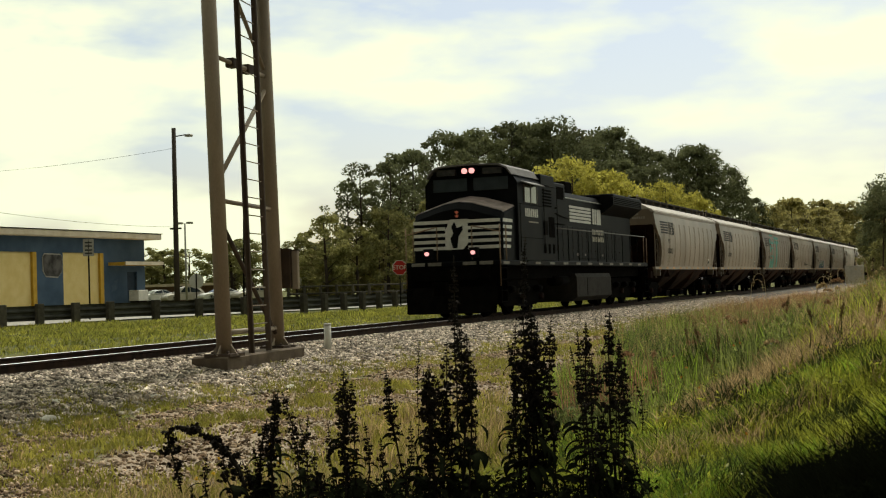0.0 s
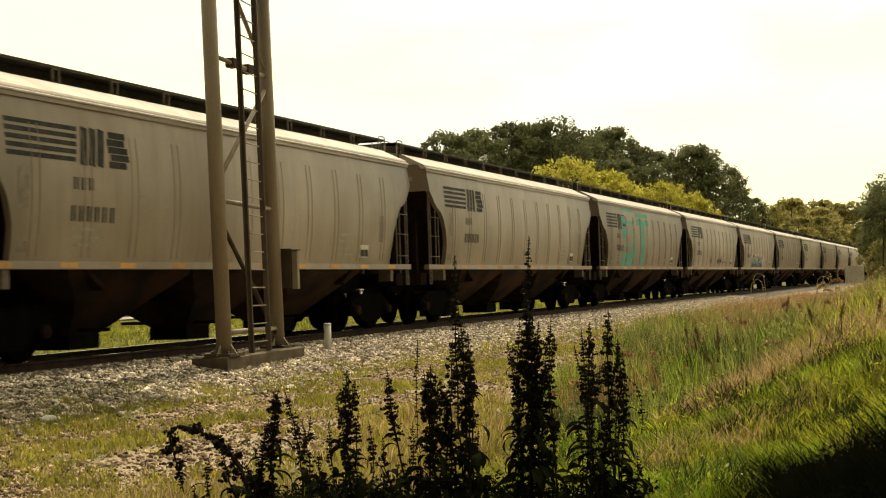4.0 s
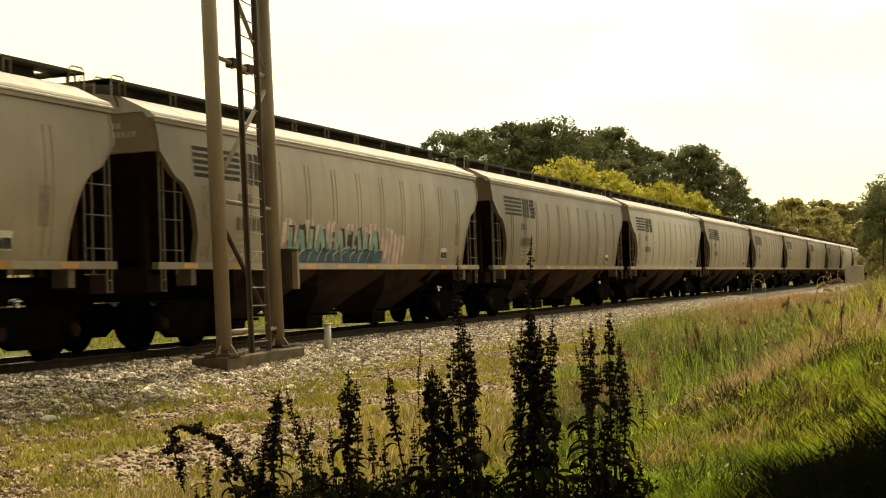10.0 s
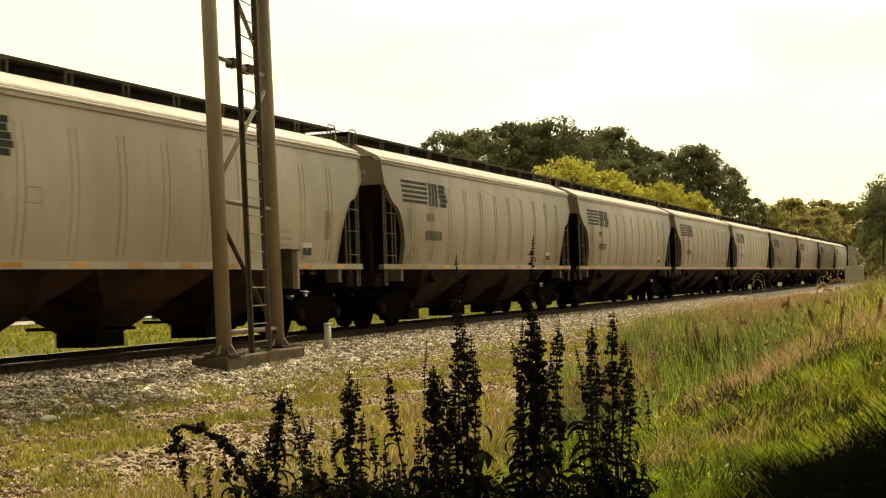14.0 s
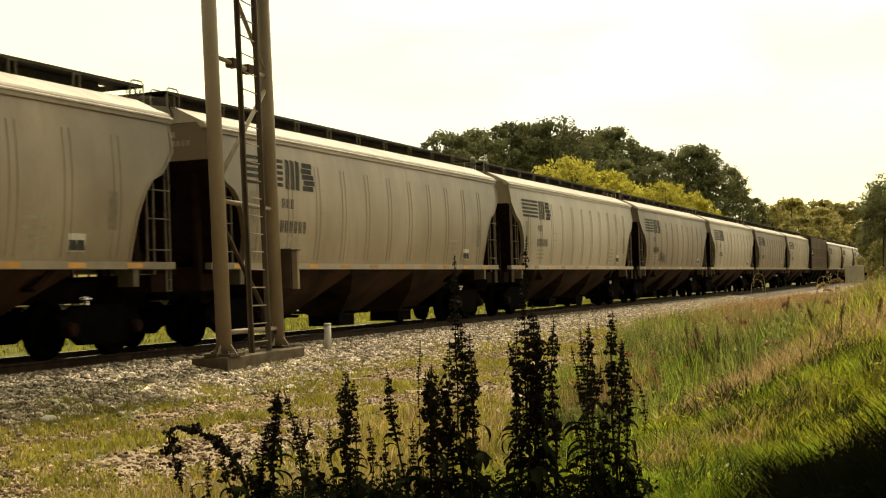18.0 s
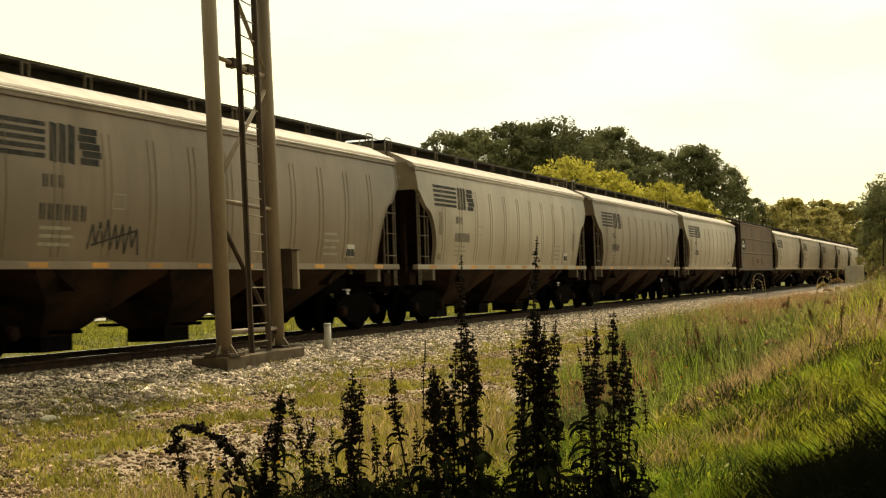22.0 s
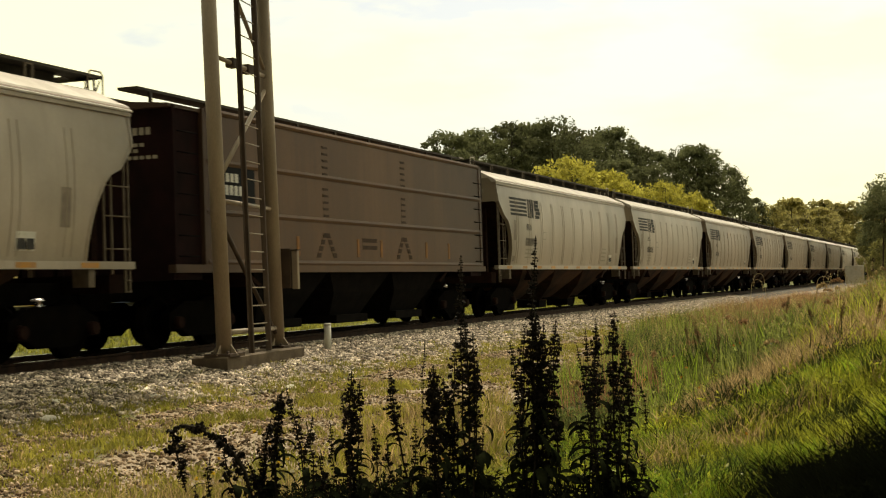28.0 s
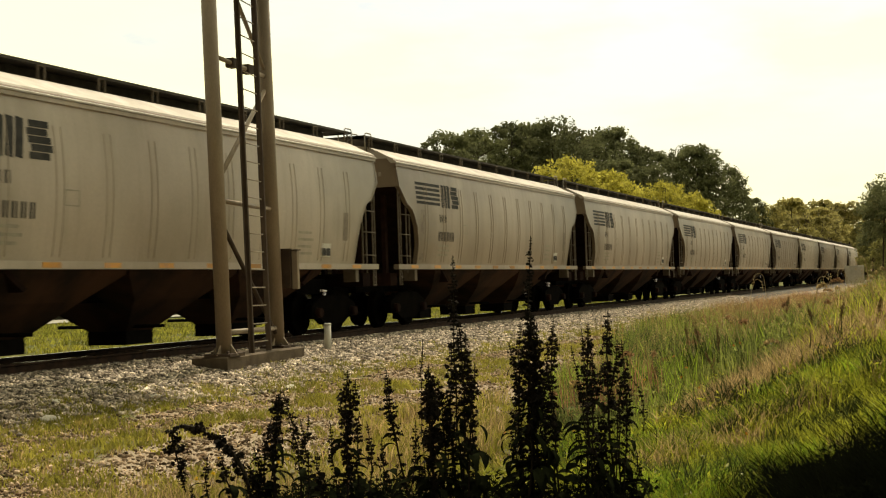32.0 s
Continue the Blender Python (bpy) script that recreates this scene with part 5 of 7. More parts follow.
    bm = B(); box(bm, -0.23, 0.23, -0.03, 0.0, 2.85, 3.6); pl = part("plate", bm, SIGN_BACK, sg)
    for z in (3.45, 3.3, 3.12, 2.98):
        bm = B(); box(bm, -0.15, 0.15, -0.036, -0.03, z - 0.035, z + 0.03); part("lettering_bar", bm, LOGO, pl)
    sg.rotation_euler = (0, 0, radians(35))

    # guardrail
    path = [Vector(p) for p in ((-40.0, 28.0), (-36.2, 38.3), (-34.24, 42.72), (-32.4, 47.1), (-30.6, 51.0), (-29.5, 53.0), (-28.1, 55.9), (-27.5, 61.0), (-27.3, 66.7), (-27.0, 75.0), (-26.5, 86.0))]
    gr = thing("guardrail", "dull steel guardrail on stout posts along the road", "guardrail", at=pose(0, 0, 0))
    acc, step, k = 0.0, 1.9, 0
    prof = [(0.0, 0.78), (0.07, 0.73), (0.07, 0.66), (0.0, 0.6), (0.0, 0.55), (0.07, 0.5), (0.07, 0.42), (0.0, 0.36), (0.0, 0.32), (0.06, 0.28), (0.06, 0.22), (0.0, 0.2)]
    spots = []
    for a, b in zip(path, path[1:]):
        n = max(1, round((b - a).length / step))
        spots += [a.lerp(b, i / n) for i in range(n)]
    spots.append(path[-1])
    for i, p in enumerate(spots):
        d = (spots[min(i + 1, len(spots) - 1)] - spots[max(i - 1, 0)]).normalized()
        m = Matrix(((d.x, -d.y, 0, p.x), (d.y, d.x, 0, p.y), (0, 0, 1, gz(p.x, p.y)), (0, 0, 0, 1)))
        bm = B()
        box(bm, -0.14, 0.14, -0.32, -0.07, -0.3, 0.86, m)
        part("post", bm, POST_WOOD, gr, bevel=0.012)
        if i + 1 < len(spots):
            q = spots[i + 1]
            nrm = Vector((-d.y, d.x, 0))
            bm = B()
            rings = [[Vector((c.x, c.y, gz(c.x, c.y))) + nrm * u + Vector((0, 0, w)) for u, w in prof] for c in (p, q)]
            loft(bm, rings, closed=False)
            part("beam", bm, RAIL_GALV, gr)


build_street()


def street_pole(x, y, h, r, name, label):
    p = thing(name, label, "pole", at=pose(x, y, gz(x, y), 0, 0.3, 0))
    bm = B(); rod(bm, (0, 0, -0.2), (0, 0, h), r, r * 0.72, 12); part("shaft", bm, POLE_WOOD, p)
    return p


def build_poles():
    p = street_pole(-41.8, 67.6, 10.5, 0.17, "utility_pole", "dark wooden utility pole with a street light arm")
    bm = B(); rod(bm, (0, 0, 10.0), (0.55, 0.5, 10.15), 0.03, seg=6); part("lamp_arm", bm, STEEL_DARK, p)
    bm = B(); box(bm, 0.45, 0.85, 0.35, 0.75, 10.02, 10.16); part("lamp_head", bm, SIGN_BACK, p, "grey street light head", bevel=0.04)
    bm = B(); box(bm, -0.35, 0.35, -0.06, 0.06, 4.7, 4.8); part("crossarm", bm, POLE_WOOD, p)
    q = thing("car_park_lamp", "tall thin lamp with twin heads over the car park", "lamp", at=pose(-51.65, 84.8, -0.1))
    bm = B(); rod(bm, (0, 0, 0), (0, 0, 6.1), 0.09, 0.06, 8); part("shaft", bm, SIGN_BACK, q)
    for s in (-1, 1):
        bm = B(); box(bm, s * 0.4 - 0.22, s * 0.4 + 0.22, -0.15, 0.15, 6.05, 6.2); part("lamp_head", bm, SIGN_BACK, q, bevel=0.03)
    # overhead wires sag between poles out of the picture
    w = thing("overhead_wire", "thin black overhead wires sagging from the utility pole", "wire", at=pose(0, 0, 0))
    for a, b, sag in (((-41.8, 67.6, 9.3), (-62.0, 58.0, 8.2), 0.6), ((-41.8, 67.6, 4.8), (-41.0, 45.0, 5.4), 0.3)):
        bm = B()
        pts = []
        for i in range(13):
            k = i / 12
            v = Vector(a).lerp(Vector(b), k)
            v.z -= 4 * sag * k * (1 - k)
            pts.append(v)
        tube(bm, pts, [0.008] * len(pts))
        part("strand", bm, STEEL_DARK, w)
    r = thing("round_sign", "round white sign on a dark steel post", "sign", at=pose(-32.4, 54.05, gz(-32.4, 54.05), 0, 0, 25))
    bm = B(); rod(bm, (0, 0, 0), (0, 0, 1.95), 0.03, seg=8); part("post", bm, STEEL_DARK, r)
    bm = B(); rod(bm, (0, 0.035, 1.62), (0, 0.05, 1.62), 0.33, seg=24); part("plate", bm, WHITE, r)
    s = thing("stop_sign", "red octagonal stop sign on a post", "sign", at=pose(-26.95, 65.0, gz(-26.95, 65.0) - 0.08, 0, 0, 22))
    bm = B(); rod(bm, (0, 0.05, 0), (0, 0.05, 2.5), 0.03, seg=8); part("post", bm, STEEL_DARK, s)
    def octagon(rad):
        return [(rad * math.cos(math.pi / 8 + k * math.pi / 4), 2.15 + rad * math.sin(math.pi / 8 + k * math.pi / 4)) for k in range(8)]
    bm = B(); prism(bm, octagon(0.41), "y", 0.0, 0.015); pl = part("plate", bm, WHITE, s)
    bm = B(); prism(bm, octagon(0.375), "y", -0.006, 0.0); part("face", bm, RED, pl)
    cu = bpy.data.curves.new("letters", "FONT")
    cu.body, cu.size, cu.align_x, cu.align_y, cu.extrude = "STOP", 0.3, "CENTER", "CENTER", 0.002
    tmp = bpy.data.objects.new("letters", cu)
    scene.collection.objects.link(tmp)
    me = bpy.data.meshes.new_from_object(tmp.evaluated_get(bpy.context.evaluated_depsgraph_get()))
    bpy.data.objects.remove(tmp)
    me.materials.clear()
    me.materials.append(WHITE)
    ob = new("lettering", me)
    ob.parent = pl
    ob.matrix_basis = pose(0, -0.01, 2.15, 90, 0, 0)
    y = thing("yield_sign", "small white triangular sign on a thin post", "sign", at=pose(-47.55, 95.0, -0.3, 0, 0, 20))
    bm = B(); rod(bm, (0, 0.04, 0), (0, 0.04, 2.2), 0.03, seg=6); part("post", bm, STEEL_DARK, y)
    bm = B(); prism(bm, [(-0.42, 2.25), (0.42, 2.25), (0, 1.5)], "y", 0, 0.02); part("plate", bm, WHITE, y)
    tp = thing("thin_pole", "thin dark steel pole behind the guardrail", "pole", at=pose(-44.4, 80.0, gz(-44.4, 80.0)))
    bm = B(); rod(bm, (0, 0, -0.1), (0.16, 0, 5.75), 0.06, 0.05, 8); part("shaft", bm, STEEL_DARK, tp)
    bm = B(); rod(bm, (0.16, 0, 5.75), (0.16, 0, 5.82), 0.065, 0.03, 8); part("cap", bm, STEEL_DARK, tp)
    # low rail fence behind
    f = thing("rail_fence", "low wooden rail fence in front of the trees", "fence", at=pose(0, 0, 0))
    a, b = Vector((-45.2, 88)), Vector((-33.0, 92))
    for i in range(12):
        c = a.lerp(b, i / 11)
        bm = B(); box(bm, c.x - 0.08, c.x + 0.08, c.y - 0.08, c.y + 0.08, -0.2, 1.3); part("post", bm, POST_WOOD, f)
    for z in (1.2, 0.7):
        bm = B(); rod(bm, (*a, z), (*b, z), 0.06, seg=6); part("rail", bm, POST_WOOD, f)
    # low brown building behind the parked cars
    h = thing("brown_building", "low brown building with a flat roof behind parked cars", "building", at=pose(-90, 143, -0.3, 0, 0, 30))
    bm = B(); box(bm, -6, 6, -4, 4, -0.2, 2.2); part("wall", bm, BROWN_WALL, h)
    bm = B(); box(bm, -6.4, 6.4, -4.4, 4.4, 2.2, 2.5); part("roof", bm, FASCIA, h)
    # white low wall far along the line
    bm = B(); box(bm, -0.9, 0.9, -0.12, 0.12, -0.5, 1.25)
    single("white_wall", bm, WHITE, "low white wall beside the far end of the line", "wall", at=pose(-9.75, 140, 0.4, 0, 0, 10), bevel=0.03)


build_poles()


def parked_car(x, y, turn, paint, tall, label):
    c = thing("parked_car", label, "car", "cars in the car park", pose(x, y, gz(x, y), 0, 0, turn))
    bm = B()
    prof = [(-2.2, 0.28), (-2.28, 0.5), (-2.22, 0.74), (-1.75, 0.86), (-1.0, 0.93), (1.3, 0.96), (1.95, 0.95), (2.2, 0.82), (2.26, 0.5), (2.18, 0.28)]
    loft(bm, [[(px * (1 - 0.03 * (abs(w) > 0.8)), w, z if abs(w) < 0.8 else z * 0.94) for px, z in prof] for w in (-0.9, -0.82, -0.5, 0.5, 0.82, 0.9)], smooth=True)
    part("body", bm, paint, c)
    top = 1.42 + tall
    back = 1.35 + tall
    roof = [(-1.05, 0.93), (-0.35, top - 0.08), (0.15, top), (0.75 + tall, top - 0.03), (back, top - 0.28), (1.75 + tall * 0.6, 0.95)]
    bm = B()
    loft(bm, [[(px, w * (1.0 if z < 1.1 else 0.8), z - (0.05 if abs(w) > 0.6 and z > 1.1 else 0)) for px, z in roof] for w in (-0.8, -0.66, 0.66, 0.8)], smooth=True)
    part("cabin", bm, paint, c)
    for w in (-1, 1):
        bm = B()
        loft(bm, [[(px, w * y, z) for px, y, z in ((-0.75, 0.79, 1.02), (-0.25, 0.69, top - 0.15), (0.3, 0.69, top - 0.13), (0.3, 0.79, 1.02))], [(px, w * (y + 0.015), z) for px, y, z in ((-0.75, 0.79, 1.02), (-0.25, 0.69, top - 0.15), (0.3, 0.69, top - 0.13), (0.3, 0.79, 1.02))]])
        part("side_window", bm, GLASS, c)
        bm = B()
        loft(bm, [[(px, w * y, z) for px, y, z in ((0.4, 0.79, 1.02), (0.4, 0.69, top - 0.13), (0.8 + tall, 0.69, top - 0.18), (1.3 + tall, 0.79, 1.02))], [(px, w * (y + 0.015), z) for px, y, z in ((0.4, 0.79, 1.02), (0.4, 0.69, top - 0.13), (0.8 + tall, 0.69, top - 0.18), (1.3 + tall, 0.79, 1.02))]])
        part("side_window", bm, GLASS, c)
    bm = B()
    loft(bm, [[(-0.98, y, 1.0) for y in (-0.62, 0.62)], [(-0.42, y, top - 0.12) for y in (-0.55, 0.55)]], closed=False)
    part("windscreen", bm, GLASS, c)
    for px in (-1.4, 1.4):
        for w in (-0.8, 0.8):
            bm = B(); rod(bm, (px, w - 0.1, 0.32), (px, w + 0.1, 0.32), 0.32, seg=16); part("wheel", bm, RUBBER, c)


for q in ((-77.6, 121.5, 62, CAR_WHITE, 0.0, "white saloon car parked behind the guardrail"), (-74.3, 121.5, 55, CAR_TAN, 0.25, "pale tan estate car parked behind the guardrail"),
          (-70.9, 122.9, 55, CAR_WHITE, 0.0, "white saloon car parked behind the guardrail"), (-68.0, 124.5, 60, CAR_TAN, 0.05, "pale saloon car parked behind the guardrail")):
    parked_car(*q)


# ---- trees ----
PINE_LEAF = mat("pine_needles", (0.19, 0.2, 0.095), (0.125, 0.135, 0.065), 0.8, 0, 0.5, c3=(0.23, 0.22, 0.1), island=0.22, bump=0, trans=0.35, rand=0.25, coords="Object")
OAK_LEAF = mat("olive_leaves", (0.308, 0.287, 0.105), (0.196, 0.192, 0.07), 0.8, 0, 0.5, island=0.4, bump=0, trans=0.35, rand=0.25)
SPRING_LEAF = mat("spring_yellow_leaves", (0.52, 0.47, 0.1), (0.4, 0.37, 0.07), 0.7, 0, 0.5, island=0.3, bump=0, trans=0.5, rand=0.12)
DRY_LEAF = mat("brownish_far_leaves", (0.4, 0.35, 0.13), (0.28, 0.25, 0.1), 0.8, 0, 0.5, island=0.3, bump=0, trans=0.4, rand=0.25)
BUSH_LEAF = mat("young_brownish_leaves", (0.46, 0.37, 0.13), (0.33, 0.27, 0.09), 0.8, 0, 0.5, island=0.3, bump=0, trans=0.5, rand=0.3)
BARK = mat("grey_brown_bark", (0.075, 0.055, 0.04), (0.045, 0.034, 0.026), 0.95, 0, 5, stretch=(1, 1, 0.2))


def leaf_cloud(rng, centres, radii, per, size, flat=0.7, ratio=0.55, droop=0.0):
    """Small pointed leaf quads strewn through clumps, thicker towards each clump's skin."""
    k = len(centres)
    c = np.repeat(np.asarray(centres, float), per, 0)
    r = np.repeat(np.asarray(radii, float), per)
    n = len(c)
    d = rng.normal(size=(n, 3))
    d /= np.linalg.norm(d, axis=1)[:, None]
    p = c + d * (r * rng.uniform(0.35, 1.08, n) ** 0.6)[:, None] * np.array([1, 1, flat])
    u = rng.normal(size=(n, 3))
    u[:, 2] -= droop
    u /= np.linalg.norm(u, axis=1)[:, None]
    w = np.cross(u, rng.normal(size=(n, 3)))
    w /= np.linalg.norm(w, axis=1)[:, None]
    s = size * rng.uniform(0.6, 1.4, n)[:, None]
    v = np.stack([p - u * s, p + w * s * ratio, p + u * s, p - w * s * ratio], 1).reshape(-1, 3)
    return v, np.arange(4 * n).reshape(-1, 4)


def tree(name, label, height, spread, low, leaf, seed, clumps=70, per=45, size=0.28, shape="round", trunk=0.22, limbs=14, group=""):
    """A tapered trunk, limbs and an uneven crown of leaf clumps with gaps."""
    rng = np.random.default_rng(seed)
    t = thing(name, label, "tree", group)
    bm = B()
    lean = rng.normal(size=2) * 0.02 * height
    top = Vector((lean[0], lean[1], height * 0.93))
    rod(bm, (0, 0, -0.5), top * 0.5, trunk, trunk * 0.7, 8)
    rod(bm, top * 0.5, top, trunk * 0.7, trunk * 0.15, 8)
    centres, radii = [], []
    for i in range(clumps):
        k = rng.uniform(0, 1) ** 0.8
        z = low + (1 - low) * k
        if shape == "round":
            prof = math.sqrt(max(0.0, 1 - (2 * k - 0.9) ** 2 / 1.25))
        else:
            prof = max(0.12, 1.0 - 0.85 * k)
        a = rng.uniform(0, 2 * math.pi)
        rad = spread * prof * rng.uniform(0.25, 1.0) ** 0.55 * (1 + 0.22 * math.sin(3 * a + seed))
        centres.append((lean[0] * k + rad * math.cos(a), lean[1] * k + rad * math.sin(a), z * height * 0.95))
        radii.append(spread * rng.uniform(0.11, 0.27))
    for i in range(limbs):
        c = Vector(centres[i])
        s = Vector((lean[0], lean[1], 0)) * (c.z / height) + Vector((0, 0, max(c.z - c.xy.length * 0.6, height * 0.2)))
        rod(bm, s, c, trunk * 0.28, trunk * 0.08, 5, caps=False)
    part("trunk", bm, BARK, t)
    if per:
        v, f = leaf_cloud(rng, centres, radii, per, size)
        ob = new("crown", soup("crown", v, f, leaf))
        ob.parent = t
    return t


def bare_tree(height, seed):
    rnd = random.Random(seed)
    t = thing("bare_tree", "bare grey tree with fine branches among green trees", "tree")
    bm = B()

    def grow(p, d, length, r, level):
        q = p + d * length
        rod(bm, p, q, r, r * 0.65, 5, caps=False)
        if level:
            for _ in range(3 if level > 1 else 4):
                e = (d + Vector((rnd.uniform(-0.7, 0.7), rnd.uniform(-0.7, 0.7), rnd.uniform(-0.05, 0.4)))).normalized()
                grow(p.lerp(q, rnd.uniform(0.55, 1)), e, length * rnd.uniform(0.55, 0.8), r * 0.55, level - 1)
    grow(Vector((0, 0, -0.5)), Vector((0, 0, 1)), height * 0.36, height * 0.014, 4)
    part("trunk", bm, mat("grey_twigs", (0.14, 0.115, 0.09), (0.1, 0.08, 0.065), 0.9), t)
    return t


def plant_trees():
    pines = [tree("pine_tree", "dark green pine tree at the edge of the wood", 20.0, 5.0, 0.42, PINE_LEAF, 10 + i, clumps=120, per=85, size=0.18, group="pines behind the line") for i in range(4)]
    thin = [tree("slender_pine_tree", "slender dark pine with gaps in its crown", 13.0, 2.6, 0.42, PINE_LEAF, 30 + i, clumps=46, per=62, size=0.13, trunk=0.16, group="slender pines") for i in range(2)]
    green = [tree("broadleaf_tree", "olive green broadleaf tree", 10.0, 3.2, 0.2, OAK_LEAF, 40 + i, clumps=60, per=70, size=0.17, group="broadleaf trees") for i in range(2)]
    yellow = [tree("yellow_tree", "tree in bright yellow-green spring leaf", 12.0, 4.6, 0.18, SPRING_LEAF, 50 + i, clumps=110, per=90, size=0.15, group="spring trees") for i in range(2)]
    far = [tree("far_tree", "brownish green tree in the distance", 15.0, 5.0, 0.15, DRY_LEAF, 60 + i, clumps=60, per=60, size=0.3, group="far trees") for i in range(2)]
    thicket = [tree("thicket_tree", "bushy olive and brown tree leafy down to the ground", 7.0, 3.6, 0.04, leaf, 90 + i, clumps=100, per=75, size=0.17, trunk=0.12, group="bushy trees behind the road") for i, leaf in enumerate((OAK_LEAF, DRY_LEAF, BUSH_LEAF))]
    used = set()
    rnd = random.Random(5)

    def place(bank, x, y, height, base, wide=1.0):
        o = rnd.choice(bank)
        s = height / base
        m = Matrix.Translation((x, y, gz(x, y))) @ Matrix.Rotation(rnd.uniform(0, 6.28), 4, "Z")
        if o in used:
            c = copy_thing(o, m)
        else:
            c = o
            c.matrix_basis = m
            used.add(o)
        c.scale = (s * wide, s * wide, s)

    for x, y, z, w in ((-52.1, 140, 18.2, 1), (-50.2, 146, 19, 1), (-48.7, 152, 20.3, 1), (-47.4, 158, 21, 1), (-44.8, 159, 21.2, 1), (-43.3, 165, 20.1, 1), (-41.5, 171, 21.4, 1), (-39.5, 172, 19.6, 1), (-37.9, 178, 18.5, 1.05),
                       (-32.2, 169, 17.8, 1.0), (-29.6, 168, 17.8, 0.95), (-28.0, 173, 15.5, 0.9), (-27.2, 182, 13.8, 0.8), (-26, 190, 12, 0.8), (-55, 160, 19, 1), (-50, 170, 20.5, 1), (-45, 180, 21, 1), (-36, 186, 18, 1),
                       (-34.5, 160, 15, 1), (-38, 160, 16, 1)):
        place(pines, x, y, z, 20.0, w)
    for x, y, z in ((-45.5, 102, 11.6), (-47.2, 103, 10.2), (-45.6, 108.6, 12.2), (-46.5, 113, 12.4), (-46.1, 116, 13.8), (-48.6, 112, 11.0), (-49.4, 99, 5.8), (-43.5, 118, 13.0), (-49, 120, 14), (-51, 126, 15)):
        place(thin, x, y, z, 13.0)
    for x, y, z in ((-45.4, 95, 6.9), (-43.8, 97, 6.0), (-42.5, 100, 7.4), (-44.5, 104, 8), (-41.5, 108, 8.5), (-43, 113, 7.5), (-47, 93, 5)):
        place(green, x, y, z, 10.0)
    # leafy edge of the wood behind the road and the car park
    for k in range(30):
        x = -116 + 2.1 * k
        place(green, x + rnd.uniform(-0.6, 0.6), 172 + 4 * math.sin(k) + rnd.uniform(-2, 2), (6.8 + 1.5 * math.sin(1.3 * k)) * rnd.uniform(0.85, 1.1), 10.0, 1.5)
    for k in range(16):
        place(thicket, -55 + 1.5 * k, 128 - 1.7 * k * (k < 7) - 12 * (k >= 7) + rnd.uniform(-2, 2), rnd.uniform(4.5, 7.5), 7.0, 1.1)
    for x, y in ((-48, 97), (-46, 99), (-44, 102), (-42, 106), (-40, 110), (-38, 114), (-36, 117), (-50, 104), (-52, 110)):
        place(thicket, x, y, rnd.uniform(3.2, 5.5), 7.0)
    for x, y, z, w in ((-31.6, 116, 12.3, 1.0), (-34.0, 118, 10.6, 0.9), (-29.0, 117, 11.0, 0.9), (-26.0, 129, 10.6, 0.95), (-23.6, 131, 9.0, 0.8), (-28.2, 129, 9.2, 0.8)):
        place(yellow, x, y, z, 12.0, w)
    for k in range(20):
        px = -41 + 1.5 * k
        place(far, px, 300 + rnd.uniform(-20, 30) - 0.6 * k, rnd.uniform(13.5, 17.5), 15.0)
    for x, y, z in ((-22.0, 240, 12.5), (-20.5, 230, 12.0), (-19.5, 215, 10), (-24, 226, 10.5), (-21, 205, 8)):
        place(far, x, y, z, 15.0)
    # dark trees on the near side of the line, where it passes out of sight
    for x, y, z, w in ((-7.0, 136, 10.4, 0.75), (-5.0, 138, 11.5, 0.9), (-3.2, 134, 11.5, 0.9), (-8.6, 150, 7.0, 0.7)):
        place(pines, x, y, z, 20.0, w * 1.2)
    for x, y, z in ((-9.0, 158, 6.4), (-8.2, 150, 5.6), (-7.4, 146, 5.2), (-9.4, 172, 7.0), (-6.4, 140, 4.5)):
        place(green, x, y, z, 10.0)
    b = bare_tree(15.0, 8)
    b.matrix_basis = pose(-21.6, 225, 0.0)
    c = bare_tree(12.0, 9)
    c.matrix_basis = pose(-19.6, 222, 0.0, 0, 0, 70)
    # an unseen tree added over the camera to shade bank foot and nearest weeds
    o = tree("overhanging_tree", "broad tree added out of view to shade the near verge", 11.0, 4.9, 0.52, OAK_LEAF, 77, clumps=300, per=85, size=0.17, trunk=0.3, limbs=40)
    o.matrix_basis = pose(2.9, 13.4, gz(2.9, 13.4))


plant_trees()


# ---- grass, stones, weeds ----
GRASS = mat("verge_grass", (0.38, 0.34, 0.07), (0.22, 0.21, 0.04), 0.7, 0, 1.2, c3=(0.4, 0.3, 0.1), island=0.45, bump=0, trans=0.45, coords="Object")
DRY_GRASS = mat("dry_grass", (0.5, 0.37, 0.18), (0.32, 0.23, 0.11), 0.7, 0, 1.2, c3=(0.52, 0.33, 0.17), island=0.65, bump=0, trans=0.5)
BRIGHT_GRASS = mat("bright_bank_grass", (0.44, 0.45, 0.055), (0.22, 0.235, 0.03), 0.4, 0, 1.0, c3=(0.6, 0.5, 0.11), island=0.75, bump=0, trans=0.5, spec=0.3)
DULL_GRASS = mat("dull_bank_grass", (0.255, 0.277, 0.075), (0.112, 0.135, 0.042), 0.55, 0, 1.0, c3=(0.3, 0.24, 0.1), island=0.75, bump=0, trans=0.55, spec=0.25)
DARK_GRASS = mat("gap_shade_grass", (0.065, 0.0806, 0.0208), (0.039, 0.052, 0.0143), 0.6, 0, 1.0, island=0.5, bump=0, trans=0.25, spec=0.2)
LUSH_GRASS = mat("lush_slope_grass", (0.34, 0.47, 0.05), (0.11, 0.165, 0.02), 0.4, 0, 1.0, c3=(0.56, 0.58, 0.09), island=0.8, bump=0, trans=0.55, spec=0.3)
